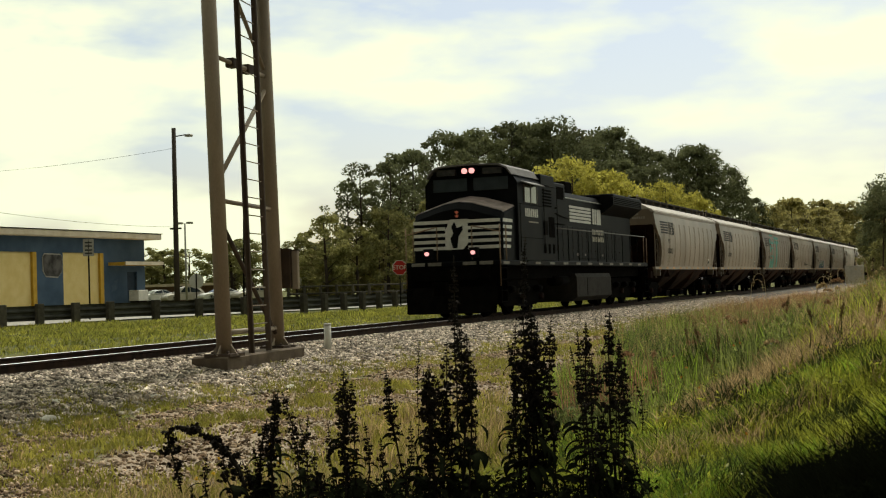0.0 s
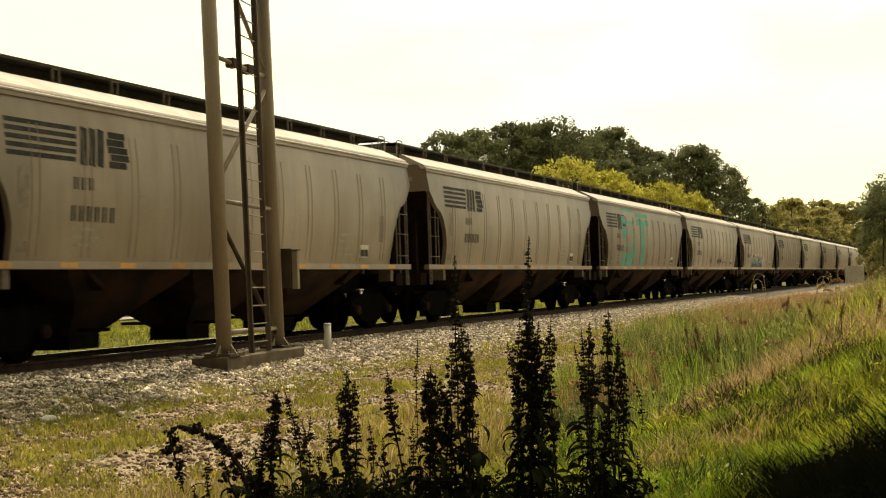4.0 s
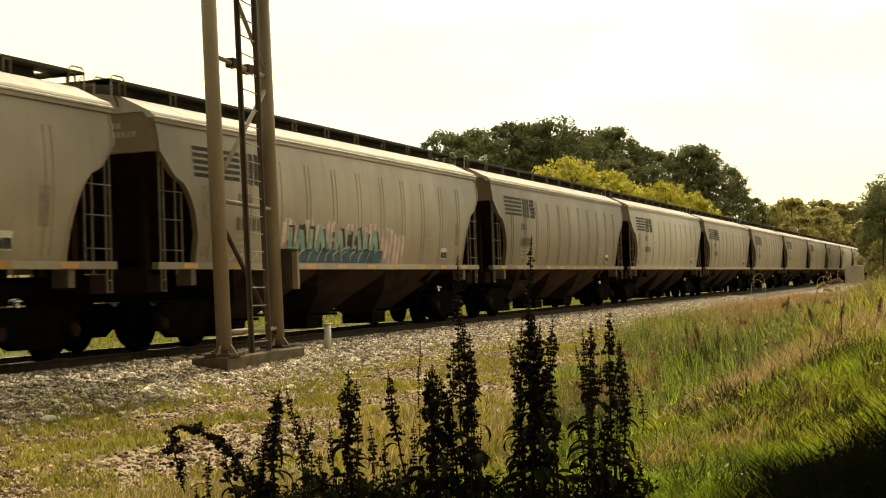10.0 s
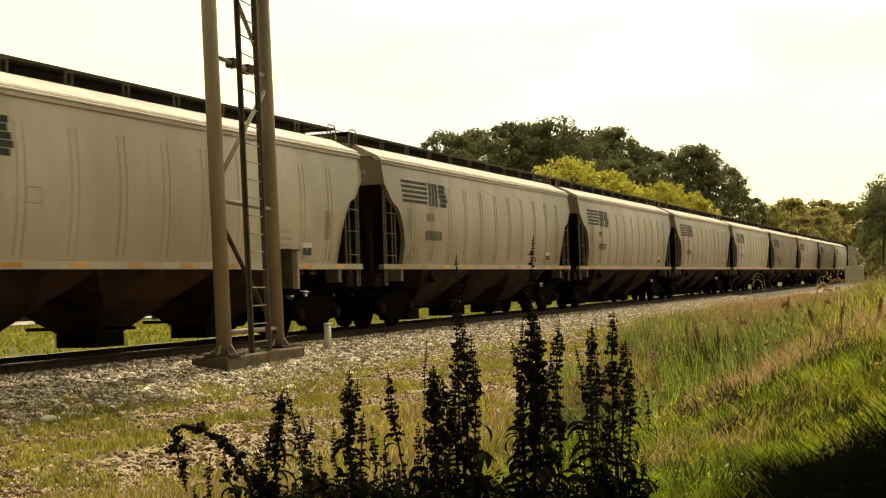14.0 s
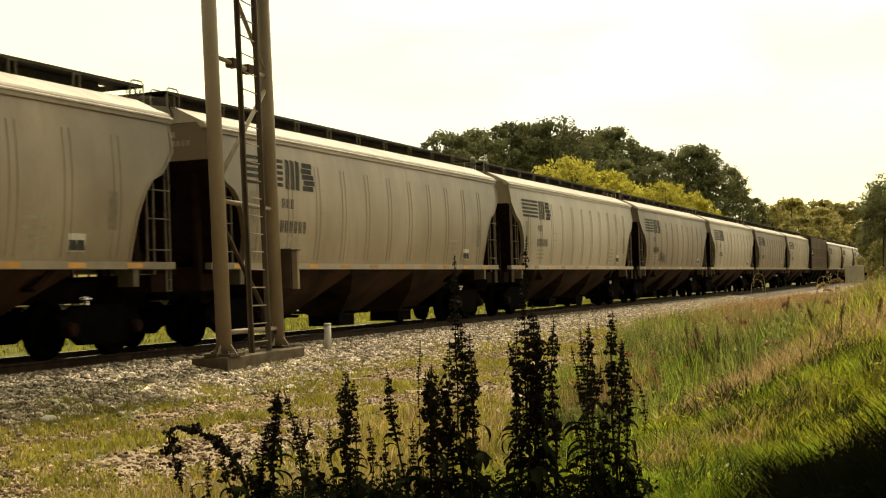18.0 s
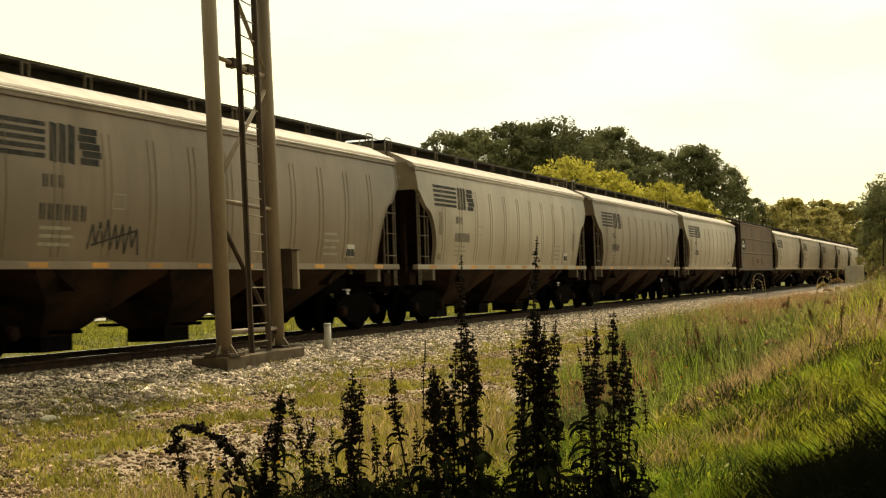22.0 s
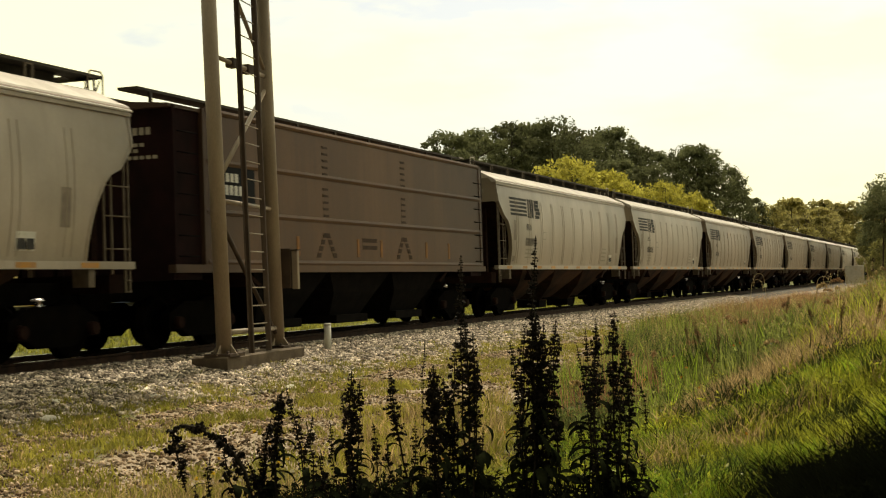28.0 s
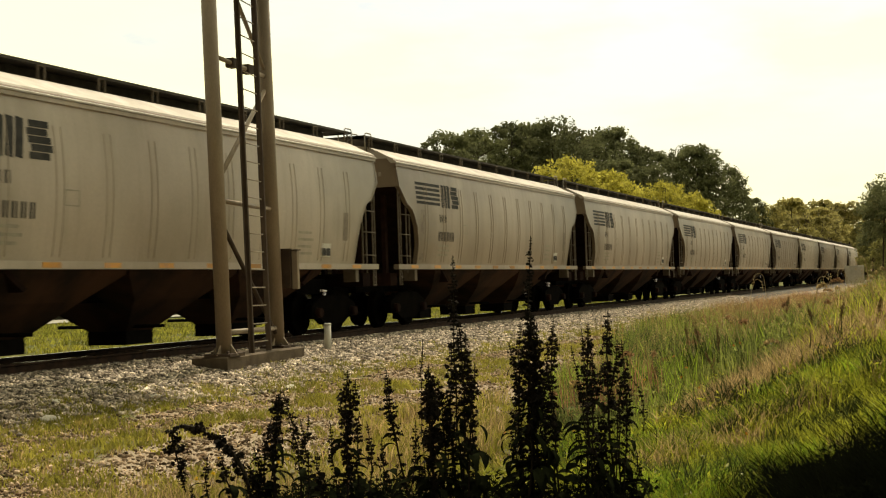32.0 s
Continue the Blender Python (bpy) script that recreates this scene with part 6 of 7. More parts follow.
VERGE_GREEN = mat("far_verge_green", (0.36, 0.34, 0.06), (0.18, 0.19, 0.035), 0.6, 0, 0.5, c3=(0.5, 0.4, 0.14), island=0.7, bump=0, trans=0.5)
RED_WEED = mat("reddish_dry_weed", (0.36, 0.19, 0.1), (0.26, 0.15, 0.08), 0.8, 0, 1.5, c3=(0.42, 0.29, 0.15), island=0.65, bump=0, trans=0.45)


# Dead dock brown, taken darker so the stalks read as backlit silhouettes
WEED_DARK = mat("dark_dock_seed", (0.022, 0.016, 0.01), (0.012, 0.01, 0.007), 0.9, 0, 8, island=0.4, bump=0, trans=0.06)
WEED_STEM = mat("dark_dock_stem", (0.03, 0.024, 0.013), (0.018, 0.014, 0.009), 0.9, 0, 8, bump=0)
# Leaf colour taken near black, standing in for deep shade and backlit silhouettes
WEED_LEAF = mat("shade_black_leaf", (0.016, 0.019, 0.009), (0.01, 0.011, 0.006), 1.0, 0, 6, bump=0, trans=0.12, spec=0.0)


def blades(name, label, material, x, y, h, width, bend, rng):
    """Curved tapering blades of grass, joined as stuff."""
    n = len(x)
    z = ground_z(x, y) - 0.01
    a = rng.uniform(0, 2 * math.pi, n)
    side = np.stack([np.cos(a), np.sin(a), np.zeros(n)], 1) * (width * rng.uniform(0.6, 1.4, n))[:, None]
    b = rng.uniform(0, 2 * math.pi, n)
    tip = np.stack([np.cos(b), np.sin(b), np.zeros(n)], 1) * (h * bend * rng.uniform(0.1, 1.0, n))[:, None]
    root = np.stack([x, y, z], 1)
    up = np.array([0, 0, 1.0])
    mid = root + tip * 0.35 + up * (h * 0.62)[:, None]
    end = root + tip + up * h[:, None]
    v = np.stack([root - side, root + side, mid + side * 0.75, mid - side * 0.75, end], 1).reshape(-1, 3)
    i = np.arange(n)[:, None] * 5
    tri = np.concatenate([i + np.array([[0, 1, 2]]), i + np.array([[0, 2, 3]]), i + np.array([[3, 2, 4]])], 0)
    ob = new(name, soup(name, v, tri, material))
    return tagged(ob, label, "grass", kind="stuff")


def patchy(x, y, scale, seed):
    return np.sin(x * scale + seed) * np.sin(y * scale * 0.8 + 2 * seed) + 0.6 * np.sin(x * scale * 2.3 - y * scale * 1.7 + seed) + 0.4 * np.sin(y * scale * 3.1 + x * scale * 2.9 + 3 * seed)


def tufts(rng, n, x0, x1, y0, y1, spread, per, near=1.6, keep=None):
    """Tuft centres, denser near the camera, each with several blades."""
    m = n // per
    y = y0 + (y1 - y0) * rng.uniform(0, 1, m) ** near
    x = rng.uniform(x0, x1, m)
    if keep is not None:
        k = keep(x, y)
        x, y = x[k], y[k]
    x = np.repeat(x, per) + rng.normal(size=len(x) * per) * spread
    y = np.repeat(y, per) + rng.normal(size=len(y) * per) * spread
    return x, y


def grow_grass():
    rng = np.random.default_rng(12)
    # sparse short tufts over the service strip, in bands along the line
    def band(x, y):
        f = np.interp(x, (-11, -10.3, -10.0, -9.4, -9.15, -8.6, -8.35, -7.85, -7.6, -6.7, -6.3, -5, -4), (0.05, 0.15, 0.62, 0.62, 0.08, 0.08, 0.66, 0.66, 0.1, 0.1, 0.5, 0.8, 0.9))
        return f + 0.3 * patchy(x, y, 1.3, 0.7) + 0.16 * patchy(x, y, 4.1, 2.2) > rng.uniform(-0.05, 0.72, len(x))
    x, y = tufts(rng, 330000, -11.2, -2.4, 7, 70, 0.045, 9, 1.7, band)
    blades("strip_grass", "short yellow-green grass tufts on gravelly soil", GRASS, x, y, rng.uniform(0.02, 0.1, len(x)) * np.interp(patchy(x, y, 3.1, 1.9), (-1.4, 1.4), (0.5, 1.5)), 0.0075, 1.2, rng)
    x, y = tufts(rng, 36000, -11.0, -2.4, 7, 70, 0.05, 8, 1.7, band)
    blades("strip_dry_grass", "straw-coloured dry grass tufts on gravelly soil", DRY_GRASS, x, y, rng.uniform(0.03, 0.12, len(x)), 0.004, 0.9, rng)
    # ditch and bank: dull tall grass in the hollow, leafy green on the near slope, straw along the crest and far up
    tall = lambda x, y: x > -3.6 + 0.35 * np.sin(y * 0.6) - 0.165 * np.clip(y - 9, 0, 28)
    crest = lambda x, y: np.exp(-((y - np.interp(x, (-2.4, -1.95, -1.6, -1.1, -0.5), (13.3, 13.9, 14.9, 15.6, 16.5))) / np.interp(x, (-2.4, -1), (0.8, 1.4))) ** 2) * (x > -2.6)
    slope = lambda x, y: (y < np.interp(x, (-3.4, -2.4, -1.9, -1.3, -0.6), (11.6, 12.6, 13.4, 14.6, 15.6)) + 0.3 * np.sin(5 * x)) & (x > -3.4)
    tuft_noise = lambda x, y: np.interp(patchy(x, y, 1.7, 4), (-1.5, 1.5), (0.45, 1.45))
    x, y = tufts(rng, 90000, -3.6, 1.5, 8.5, 15.4, 0.07, 9, 1.0, lambda x, y: slope(x, y) & (patchy(x, y, 2.1, 2.2) > -0.75) & (crest(x, y) < 0.16 + 0.12 * patchy(x, y, 3.0, 1)))
    blades("bank_grass", "bright yellow-green grass on the near slope of the bank", BRIGHT_GRASS, x, y, rng.uniform(0.05, 0.26, len(x)) * tuft_noise(x, y), 0.005, 1.0, rng)
    x, y = tufts(rng, 80000, -3.6, 1.5, 8.5, 14.6, 0.06, 9, 1.0, lambda x, y: slope(x, y) & (patchy(x, y, 1.3, 9.1) > -0.3) & (crest(x, y) < 0.14 + 0.1 * patchy(x, y, 2.6, 4)))
    blades("lush_grass", "lush green grass on the near slope of the bank", LUSH_GRASS, x, y, rng.uniform(0.05, 0.24, len(x)) * tuft_noise(x, y), 0.0055, 1.0, rng)
    x, y = tufts(rng, 110000, -3.6, 1.5, 8.5, 20, 0.06, 10, 1.0, lambda x, y: (crest(x, y) > 0.15) | (slope(x, y) & (patchy(x, y, 1.6, 7.7) > 0.85)))
    blades("crest_dry_grass", "tan dry grass along the crest of the bank", DRY_GRASS, x, y, rng.uniform(0.06, 0.26, len(x)) * tuft_noise(x, y), 0.005, 1.1, rng)
    top_side = lambda x, y: (x > np.interp(y, (14.5, 19, 26, 34), (-1.7, -2.1, -2.5, -3.2))) & ~slope(x, y)
    x, y = tufts(rng, 60000, -3.4, 1.2, 14.5, 34, 0.08, 9, 1.0, lambda x, y: top_side(x, y) & (patchy(x, y, 1.4, 2.9) > -0.7))
    blades("top_grass", "sunlit yellow-green grass on top of the bank", BRIGHT_GRASS, x, y, rng.uniform(0.12, 0.4, len(x)) * tuft_noise(x, y), 0.006, 0.8, rng)
    x, y = tufts(rng, 40000, -3.4, 1.2, 14.5, 36, 0.08, 9, 1.0, lambda x, y: top_side(x, y) & (patchy(x, y, 1.1, 6.9) > 0.0))
    blades("top_dry_grass", "straw-coloured grass on top of the bank", DRY_GRASS, x, y, rng.uniform(0.15, 0.5, len(x)) * tuft_noise(x, y), 0.0055, 0.7, rng)
    hollow = lambda x, y: tall(x, y) & ~slope(x, y) & (crest(x, y) < 0.4) & (~top_side(x, y) | (patchy(x, y, 1.9, 4.4) > 0.5))
    x, y = tufts(rng, 150000, -8.8, 1.5, 12.5, 48, 0.11, 10, 1.3, lambda x, y: hollow(x, y) & (patchy(x, y, 1.3, 6.3) > -0.9))
    blades("bank_dull_grass", "dull dark green tall grass in the hollow", DULL_GRASS, x, y, rng.uniform(0.15, 0.55, len(x)) * tuft_noise(x, y) * np.interp(y, (13, 18, 30), (0.75, 1.0, 1.1)), 0.0055, 0.4, rng)
    x, y = tufts(rng, 80000, -8.8, 1.5, 12.5, 48, 0.1, 9, 1.2, lambda x, y: hollow(x, y) & (patchy(x, y, 1.5, 0.9) > -0.1))
    blades("bank_lit_grass", "sunlit green grass tops in the hollow", LUSH_GRASS, x, y, rng.uniform(0.15, 0.55, len(x)) * tuft_noise(x, y), 0.005, 0.5, rng)
    x, y = tufts(rng, 95000, -8.8, 1.5, 14, 75, 0.11, 12, 1.1, lambda x, y: hollow(x, y) & (patchy(x, y, 1.0, 1.1) + np.interp(y, (14, 30, 55), (-1.3, -0.9, 0.5)) > 0.0))
    blades("bank_dry_grass", "tall straw-coloured grass on the bank", DRY_GRASS, x, y, rng.uniform(0.25, 0.75, len(x)), 0.0042, 0.45, rng)
    x, y = tufts(rng, 60000, -8.0, 1.5, 13, 75, 0.14, 9, 1.1, lambda x, y: hollow(x, y) & (patchy(x, y, 0.9, 5.1) + np.interp(y, (13, 26, 38, 60), (-1.2, -1.0, -0.3, 0.6)) > 0.0))
    blades("reddish_weeds", "reddish brown dry weed stems on the bank", RED_WEED, x, y, rng.uniform(0.3, 0.9, len(x)), 0.0045, 0.4, rng)
    # dark blades stand in for shaded gaps deep among the rest
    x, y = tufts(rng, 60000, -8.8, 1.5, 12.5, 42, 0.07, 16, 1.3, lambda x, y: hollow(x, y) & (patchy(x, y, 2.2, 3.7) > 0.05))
    blades("dark_hollow_grass", "grass painted dark for the shaded gaps in the hollow", DARK_GRASS, x, y, rng.uniform(0.15, 0.5, len(x)) * tuft_noise(x, y), 0.01, 0.6, rng)
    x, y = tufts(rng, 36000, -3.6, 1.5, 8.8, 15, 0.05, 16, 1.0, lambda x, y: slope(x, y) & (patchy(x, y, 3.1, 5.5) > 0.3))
    blades("dark_slope_weeds", "weeds painted dark for the shaded gaps on the slope", DARK_GRASS, x, y, rng.uniform(0.08, 0.3, len(x)) * tuft_noise(x, y), 0.008, 0.8, rng)
    # fine seed heads of the dry grass
    n = 2600
    y = 15 + 40 * rng.uniform(0, 1, n) ** 1.2
    x = rng.uniform(-8.5, 0.5, n)
    k = hollow(x, y) & (patchy(x, y, 1.0, 1.1) + np.interp(y, (15, 24, 36), (-0.5, 0.1, 0.9)) > 0.0)
    x, y = x[k], y[k]
    v, f = leaf_cloud(rng, np.stack([x, y, ground_z(x, y) + rng.uniform(0.35, 0.8, len(x))], 1), np.full(len(x), 0.035), 12, 0.014, flat=2.2, ratio=0.25)
    tagged(new("grass_seed_heads", soup("grass_seed_heads", v, f, DRY_GRASS)), "pale seed heads of dry grass on the bank", "grass", kind="stuff")
    # low leafy weeds, in patches
    n = 5200
    y = 9 + 26 * rng.uniform(0, 1, n) ** 1.6
    x = rng.uniform(-7, 2.0, n)
    k = tall(x, y) & (patchy(x, y, 1.9, 8.0) > 0.0) & (crest(x, y) < 0.4) & (~top_side(x, y) | (patchy(x, y, 1.9, 4.4) > 0.5))
    x, y = x[k], y[k]
    r = rng.uniform(0.05, 0.18, len(x))
    v, f = leaf_cloud(rng, np.stack([x, y, ground_z(x, y) + r * 0.8], 1), r, 34, 0.024, flat=0.9, ratio=0.3, droop=0.3)
    tagged(new("leafy_weeds", soup("leafy_weeds", v, f, BRIGHT_GRASS)), "low leafy green weeds on the bank", "weeds", kind="stuff")
    n = 900
    y = 12.5 + 16 * rng.uniform(0, 1, n) ** 1.4
    x = rng.uniform(-6.5, 0.5, n)
    k = hollow(x, y) & (patchy(x, y, 1.2, 3.0) > 0.1)
    x, y = x[k], y[k]
    r = rng.uniform(0.1, 0.24, len(x))
    v, f = leaf_cloud(rng, np.stack([x, y, ground_z(x, y) + r * 1.2], 1), r, 60, 0.03, flat=1.3, ratio=0.25, droop=0.5)
    tagged(new("dull_leafy_weeds", soup("dull_leafy_weeds", v, f, DULL_GRASS)), "dull green leafy weeds in the hollow", "weeds", kind="stuff")
    # olive and straw mix where the strip falls to the ditch
    def ditch(x, y):
        return (x > -5.9 - 0.02 * y + 0.4 * np.sin(y * 0.7)) & ~tall(x + 0.5, y) & (patchy(x, y, 1.5, 0.3) > -0.4)
    x, y = tufts(rng, 70000, -8.5, -2.2, 7.5, 45, 0.05, 10, 1.7, ditch)
    blades("ditch_grass", "olive green grass at the edge of the ditch", GRASS, x, y, rng.uniform(0.06, 0.24, len(x)), 0.006, 0.9, rng)
    x, y = tufts(rng, 70000, -8.5, -2.2, 7.5, 45, 0.05, 10, 1.7, ditch)
    blades("ditch_dry_grass", "straw-coloured dry grass at the edge of the ditch", DRY_GRASS, x, y, rng.uniform(0.06, 0.28, len(x)), 0.005, 0.9, rng)
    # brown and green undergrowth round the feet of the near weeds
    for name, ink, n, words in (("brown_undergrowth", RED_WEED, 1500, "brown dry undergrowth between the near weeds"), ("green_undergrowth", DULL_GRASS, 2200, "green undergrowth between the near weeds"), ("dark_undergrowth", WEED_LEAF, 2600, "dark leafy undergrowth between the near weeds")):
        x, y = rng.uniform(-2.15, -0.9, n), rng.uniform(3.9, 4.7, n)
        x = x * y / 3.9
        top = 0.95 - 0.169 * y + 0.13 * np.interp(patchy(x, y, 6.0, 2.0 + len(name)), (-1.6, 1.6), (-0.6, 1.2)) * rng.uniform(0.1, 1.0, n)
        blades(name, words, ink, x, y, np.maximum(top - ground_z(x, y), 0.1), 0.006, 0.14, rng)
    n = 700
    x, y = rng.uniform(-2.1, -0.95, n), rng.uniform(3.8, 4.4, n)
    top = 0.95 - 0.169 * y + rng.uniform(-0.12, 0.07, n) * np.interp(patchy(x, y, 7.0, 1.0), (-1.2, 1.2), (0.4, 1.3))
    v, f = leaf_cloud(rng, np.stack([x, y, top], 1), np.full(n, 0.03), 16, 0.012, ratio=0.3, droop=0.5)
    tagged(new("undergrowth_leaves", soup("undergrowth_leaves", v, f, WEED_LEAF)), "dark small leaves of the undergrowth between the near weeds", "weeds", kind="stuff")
    # tall weeds at the bank's foot near the camera, shade painted in near-black
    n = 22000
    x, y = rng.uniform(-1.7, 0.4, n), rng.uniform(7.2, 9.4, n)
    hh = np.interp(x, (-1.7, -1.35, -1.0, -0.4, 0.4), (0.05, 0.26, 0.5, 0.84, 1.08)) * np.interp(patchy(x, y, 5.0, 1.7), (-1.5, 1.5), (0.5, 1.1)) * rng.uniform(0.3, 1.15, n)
    blades("shaded_weeds", "weeds painted near-black for the deep shade below the bank", WEED_LEAF, x, y, hh, 0.005, 0.95, rng)
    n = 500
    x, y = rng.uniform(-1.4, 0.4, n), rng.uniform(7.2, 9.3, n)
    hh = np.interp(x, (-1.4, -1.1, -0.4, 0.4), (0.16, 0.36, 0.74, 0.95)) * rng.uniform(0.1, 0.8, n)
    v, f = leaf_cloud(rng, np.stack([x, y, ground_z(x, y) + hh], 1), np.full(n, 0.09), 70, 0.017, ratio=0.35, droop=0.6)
    tagged(new("shaded_leaves", soup("shaded_leaves", v, f, WEED_LEAF)), "leafy weeds painted near-black for the deep shade below the bank", "weeds", kind="stuff")
    # small orange flowers
    n = 60
    y = 10 + 25 * rng.uniform(0, 1, n) ** 1.5
    x = rng.uniform(-5.5, 1.0, n)
    k = tall(x, y)
    x, y = x[k], y[k]
    v, f = leaf_cloud(rng, np.stack([x, y, ground_z(x, y) + rng.uniform(0.25, 0.5, len(x))], 1), np.full(len(x), 0.01), 7, 0.011)
    tagged(new("orange_flowers", soup("orange_flowers", v, f, mat("orange_petals", (0.6, 0.3, 0.04), (0.5, 0.2, 0.03), 0.6, bump=0, trans=0.3))), "small orange flowers in the bank grass", "flowers", kind="stuff")
    p = np.stack([rng.normal(-3.6, 0.16, 9), rng.normal(6.64, 0.2, 9), rng.uniform(-0.02, 0.16, 9)], 1)
    v, f = leaf_cloud(rng, p, np.full(9, 0.01), 12, 0.008)
    tagged(new("yellow_flowers", soup("yellow_flowers", v, f, mat("yellow_petals", (0.75, 0.5, 0.03), (0.65, 0.4, 0.03), 0.6, bump=0, trans=0.3))), "small yellow flower heads among the near weeds", "flowers", kind="stuff")
    stem_x, stem_y = np.repeat(p[:, 0], 3) + rng.normal(size=27) * 0.01, np.repeat(p[:, 1], 3)
    blades("flower_stems", "thin green stems under yellow flower heads", DULL_GRASS, stem_x, stem_y, np.repeat(p[:, 2], 3) - ground_z(stem_x, stem_y), 0.003, 0.06, rng)
    # grass between the line and the road
    x, y = tufts(rng, 170000, -38, -16.8, 16, 90, 0.1, 8, 1.2, lambda x, y: x > np.interp(y, (28, 43, 56, 67, 86), (-38.5, -33.0, -27.0, -26.4, -25.7)))
    blades("far_verge_grass", "green grass between the track and the guardrail", VERGE_GREEN, x, y, rng.uniform(0.03, 0.15, len(x)) * np.interp(patchy(x, y, 0.9, 2), (-1.5, 1.5), (0.3, 1.6)), 0.013, 1.3, rng)


grow_grass()


def stones(name, label, x, y, z, size, rng, material=STONE):
    """Rough crushed stones, joined as stuff."""
    n = len(x)
    base = np.array([(1, 0, 0), (-1, 0, 0), (0, 1, 0), (0, -1, 0), (0, 0, 1), (0, 0, -1)], float)
    v = base[None] * rng.uniform(0.4, 1.4, (n, 6, 1)) + rng.normal(size=(n, 6, 3)) * 0.16
    q = rng.normal(size=(n, 4))
    q /= np.linalg.norm(q, axis=1)[:, None]
    w, a, b, c = q.T
    R = np.stack([1 - 2 * (b * b + c * c), 2 * (a * b - w * c), 2 * (a * c + w * b), 2 * (a * b + w * c), 1 - 2 * (a * a + c * c), 2 * (b * c - w * a), 2 * (a * c - w * b), 2 * (b * c + w * a), 1 - 2 * (a * a + b * b)], 1).reshape(n, 3, 3)
    v = np.einsum("nij,nkj->nki", R, v) * size[:, None, None]
    v[:, :, 2] *= 0.7
    v += np.stack([x, y, z], 1)[:, None]
    f = np.array([(0, 2, 4), (2, 1, 4), (1, 3, 4), (3, 0, 4), (2, 0, 5), (1, 2, 5), (3, 1, 5), (0, 3, 5)])
    faces = (np.arange(n)[:, None, None] * 6 + f[None]).reshape(-1, 3)
    return tagged(new(name, soup(name, v.reshape(-1, 3), faces, material)), label, "stones", kind="stuff")


def lay_stones():
    rng = np.random.default_rng(21)
    n = 95000
    y = 6 + 74 * rng.uniform(0, 1, n) ** 1.8
    x = rng.uniform(-12.62, -9.2, n)
    edge = -9.75 + 0.2 * np.sin(y * 0.8) + rng.normal(size=n) * 0.25
    k = x < edge
    x, y = x[k], y[k]
    z = np.interp(x, (-12.55, -12.1, -11.4, -10.75, -10.1, -9.6), (-0.13, -0.17, -0.27, -0.34, -0.47, -0.49))
    z = np.maximum(z, ground_z(x, y))
    stones("ballast_stones", "loose grey crushed-stone ballast along the rails", x, y, z + 0.012, rng.uniform(0.017, 0.05, len(x)), rng)
    n = 9000
    y = 6 + 60 * rng.uniform(0, 1, n) ** 1.6
    x = rng.uniform(-16.9, -15.2, n)
    stones("far_ballast_stones", "loose grey ballast on the far side of the rails", x, y, np.interp(x, (-17.1, -16, -15.4), (-0.36, -0.15, -0.12)), rng.uniform(0.025, 0.05, n), rng)
    n = 115000
    y = 6.5 + 48 * rng.uniform(0, 1, n) ** 1.8
    x = rng.uniform(-10.6, -4.2, n)
    f = np.interp(x + 0.12 * np.sin(y * 0.9), (-10.4, -10, -9.4, -9.15, -8.6, -8.35, -7.85, -7.6, -6.7, -6.3, -5), (0.7, 0.2, 0.2, 1.0, 1.0, 0.2, 0.2, 0.9, 0.9, 0.4, 0.06))
    k = f + 0.22 * patchy(x, y, 1.1, 3.3) > rng.uniform(0.2, 1.1, n)
    x, y = x[k], y[k]
    stones("strip_gravel", "scattered pale gravel on the service strip", x, y, ground_z(x, y) + 0.006, 0.008 + 0.034 * rng.uniform(0, 1, len(x)) ** 2.2, rng, mat("pale_gravel", (0.5, 0.37, 0.25), (0.17, 0.115, 0.07), 0.9, 0, 5, island=0.7))
    n = 26000
    y = 6.5 + 40 * rng.uniform(0, 1, n) ** 1.7
    x = rng.uniform(-9.6, -3.6, n)
    k = patchy(x, y, 2.3, 5.3) > rng.uniform(-1.2, 1.2, n)
    x, y = x[k], y[k]
    stones("soil_clods", "dark brown clods of soil on the service strip", x, y, ground_z(x, y) + 0.006, 0.01 + 0.03 * rng.uniform(0, 1, len(x)) ** 2, rng, mat("brown_clod", (0.13, 0.08, 0.045), (0.07, 0.042, 0.025), 0.95, 0, 5, island=0.5))
    # pale litter and lumps of stone that stand out
    pale = mat("pale_rock", (0.68, 0.64, 0.54), (0.55, 0.5, 0.42), 0.8, 0, 8)
    rnd = random.Random(2)
    for x, y, s in ((-10.65, 14.3, 0.07), (-9.9, 13.2, 0.09), (-9.6, 14.6, 0.05), (-10.2, 15.9, 0.06), (-9.3, 18.1, 0.08)):
        bm = B()
        bmesh.ops.create_icosphere(bm, subdivisions=2, radius=s)
        for v in bm.verts:
            v.co = Vector((v.co.x * 1.5, v.co.y, v.co.z * 0.6)) * rnd.uniform(0.8, 1.15)
        single("pale_rock", bm, pale, "pale lump of rock lying on the gravel", "rock", "pale rocks", at=pose(x, y, gz(x, y) + s * 0.3, 0, 0, rnd.uniform(0, 360)))


lay_stones()

swaying = []


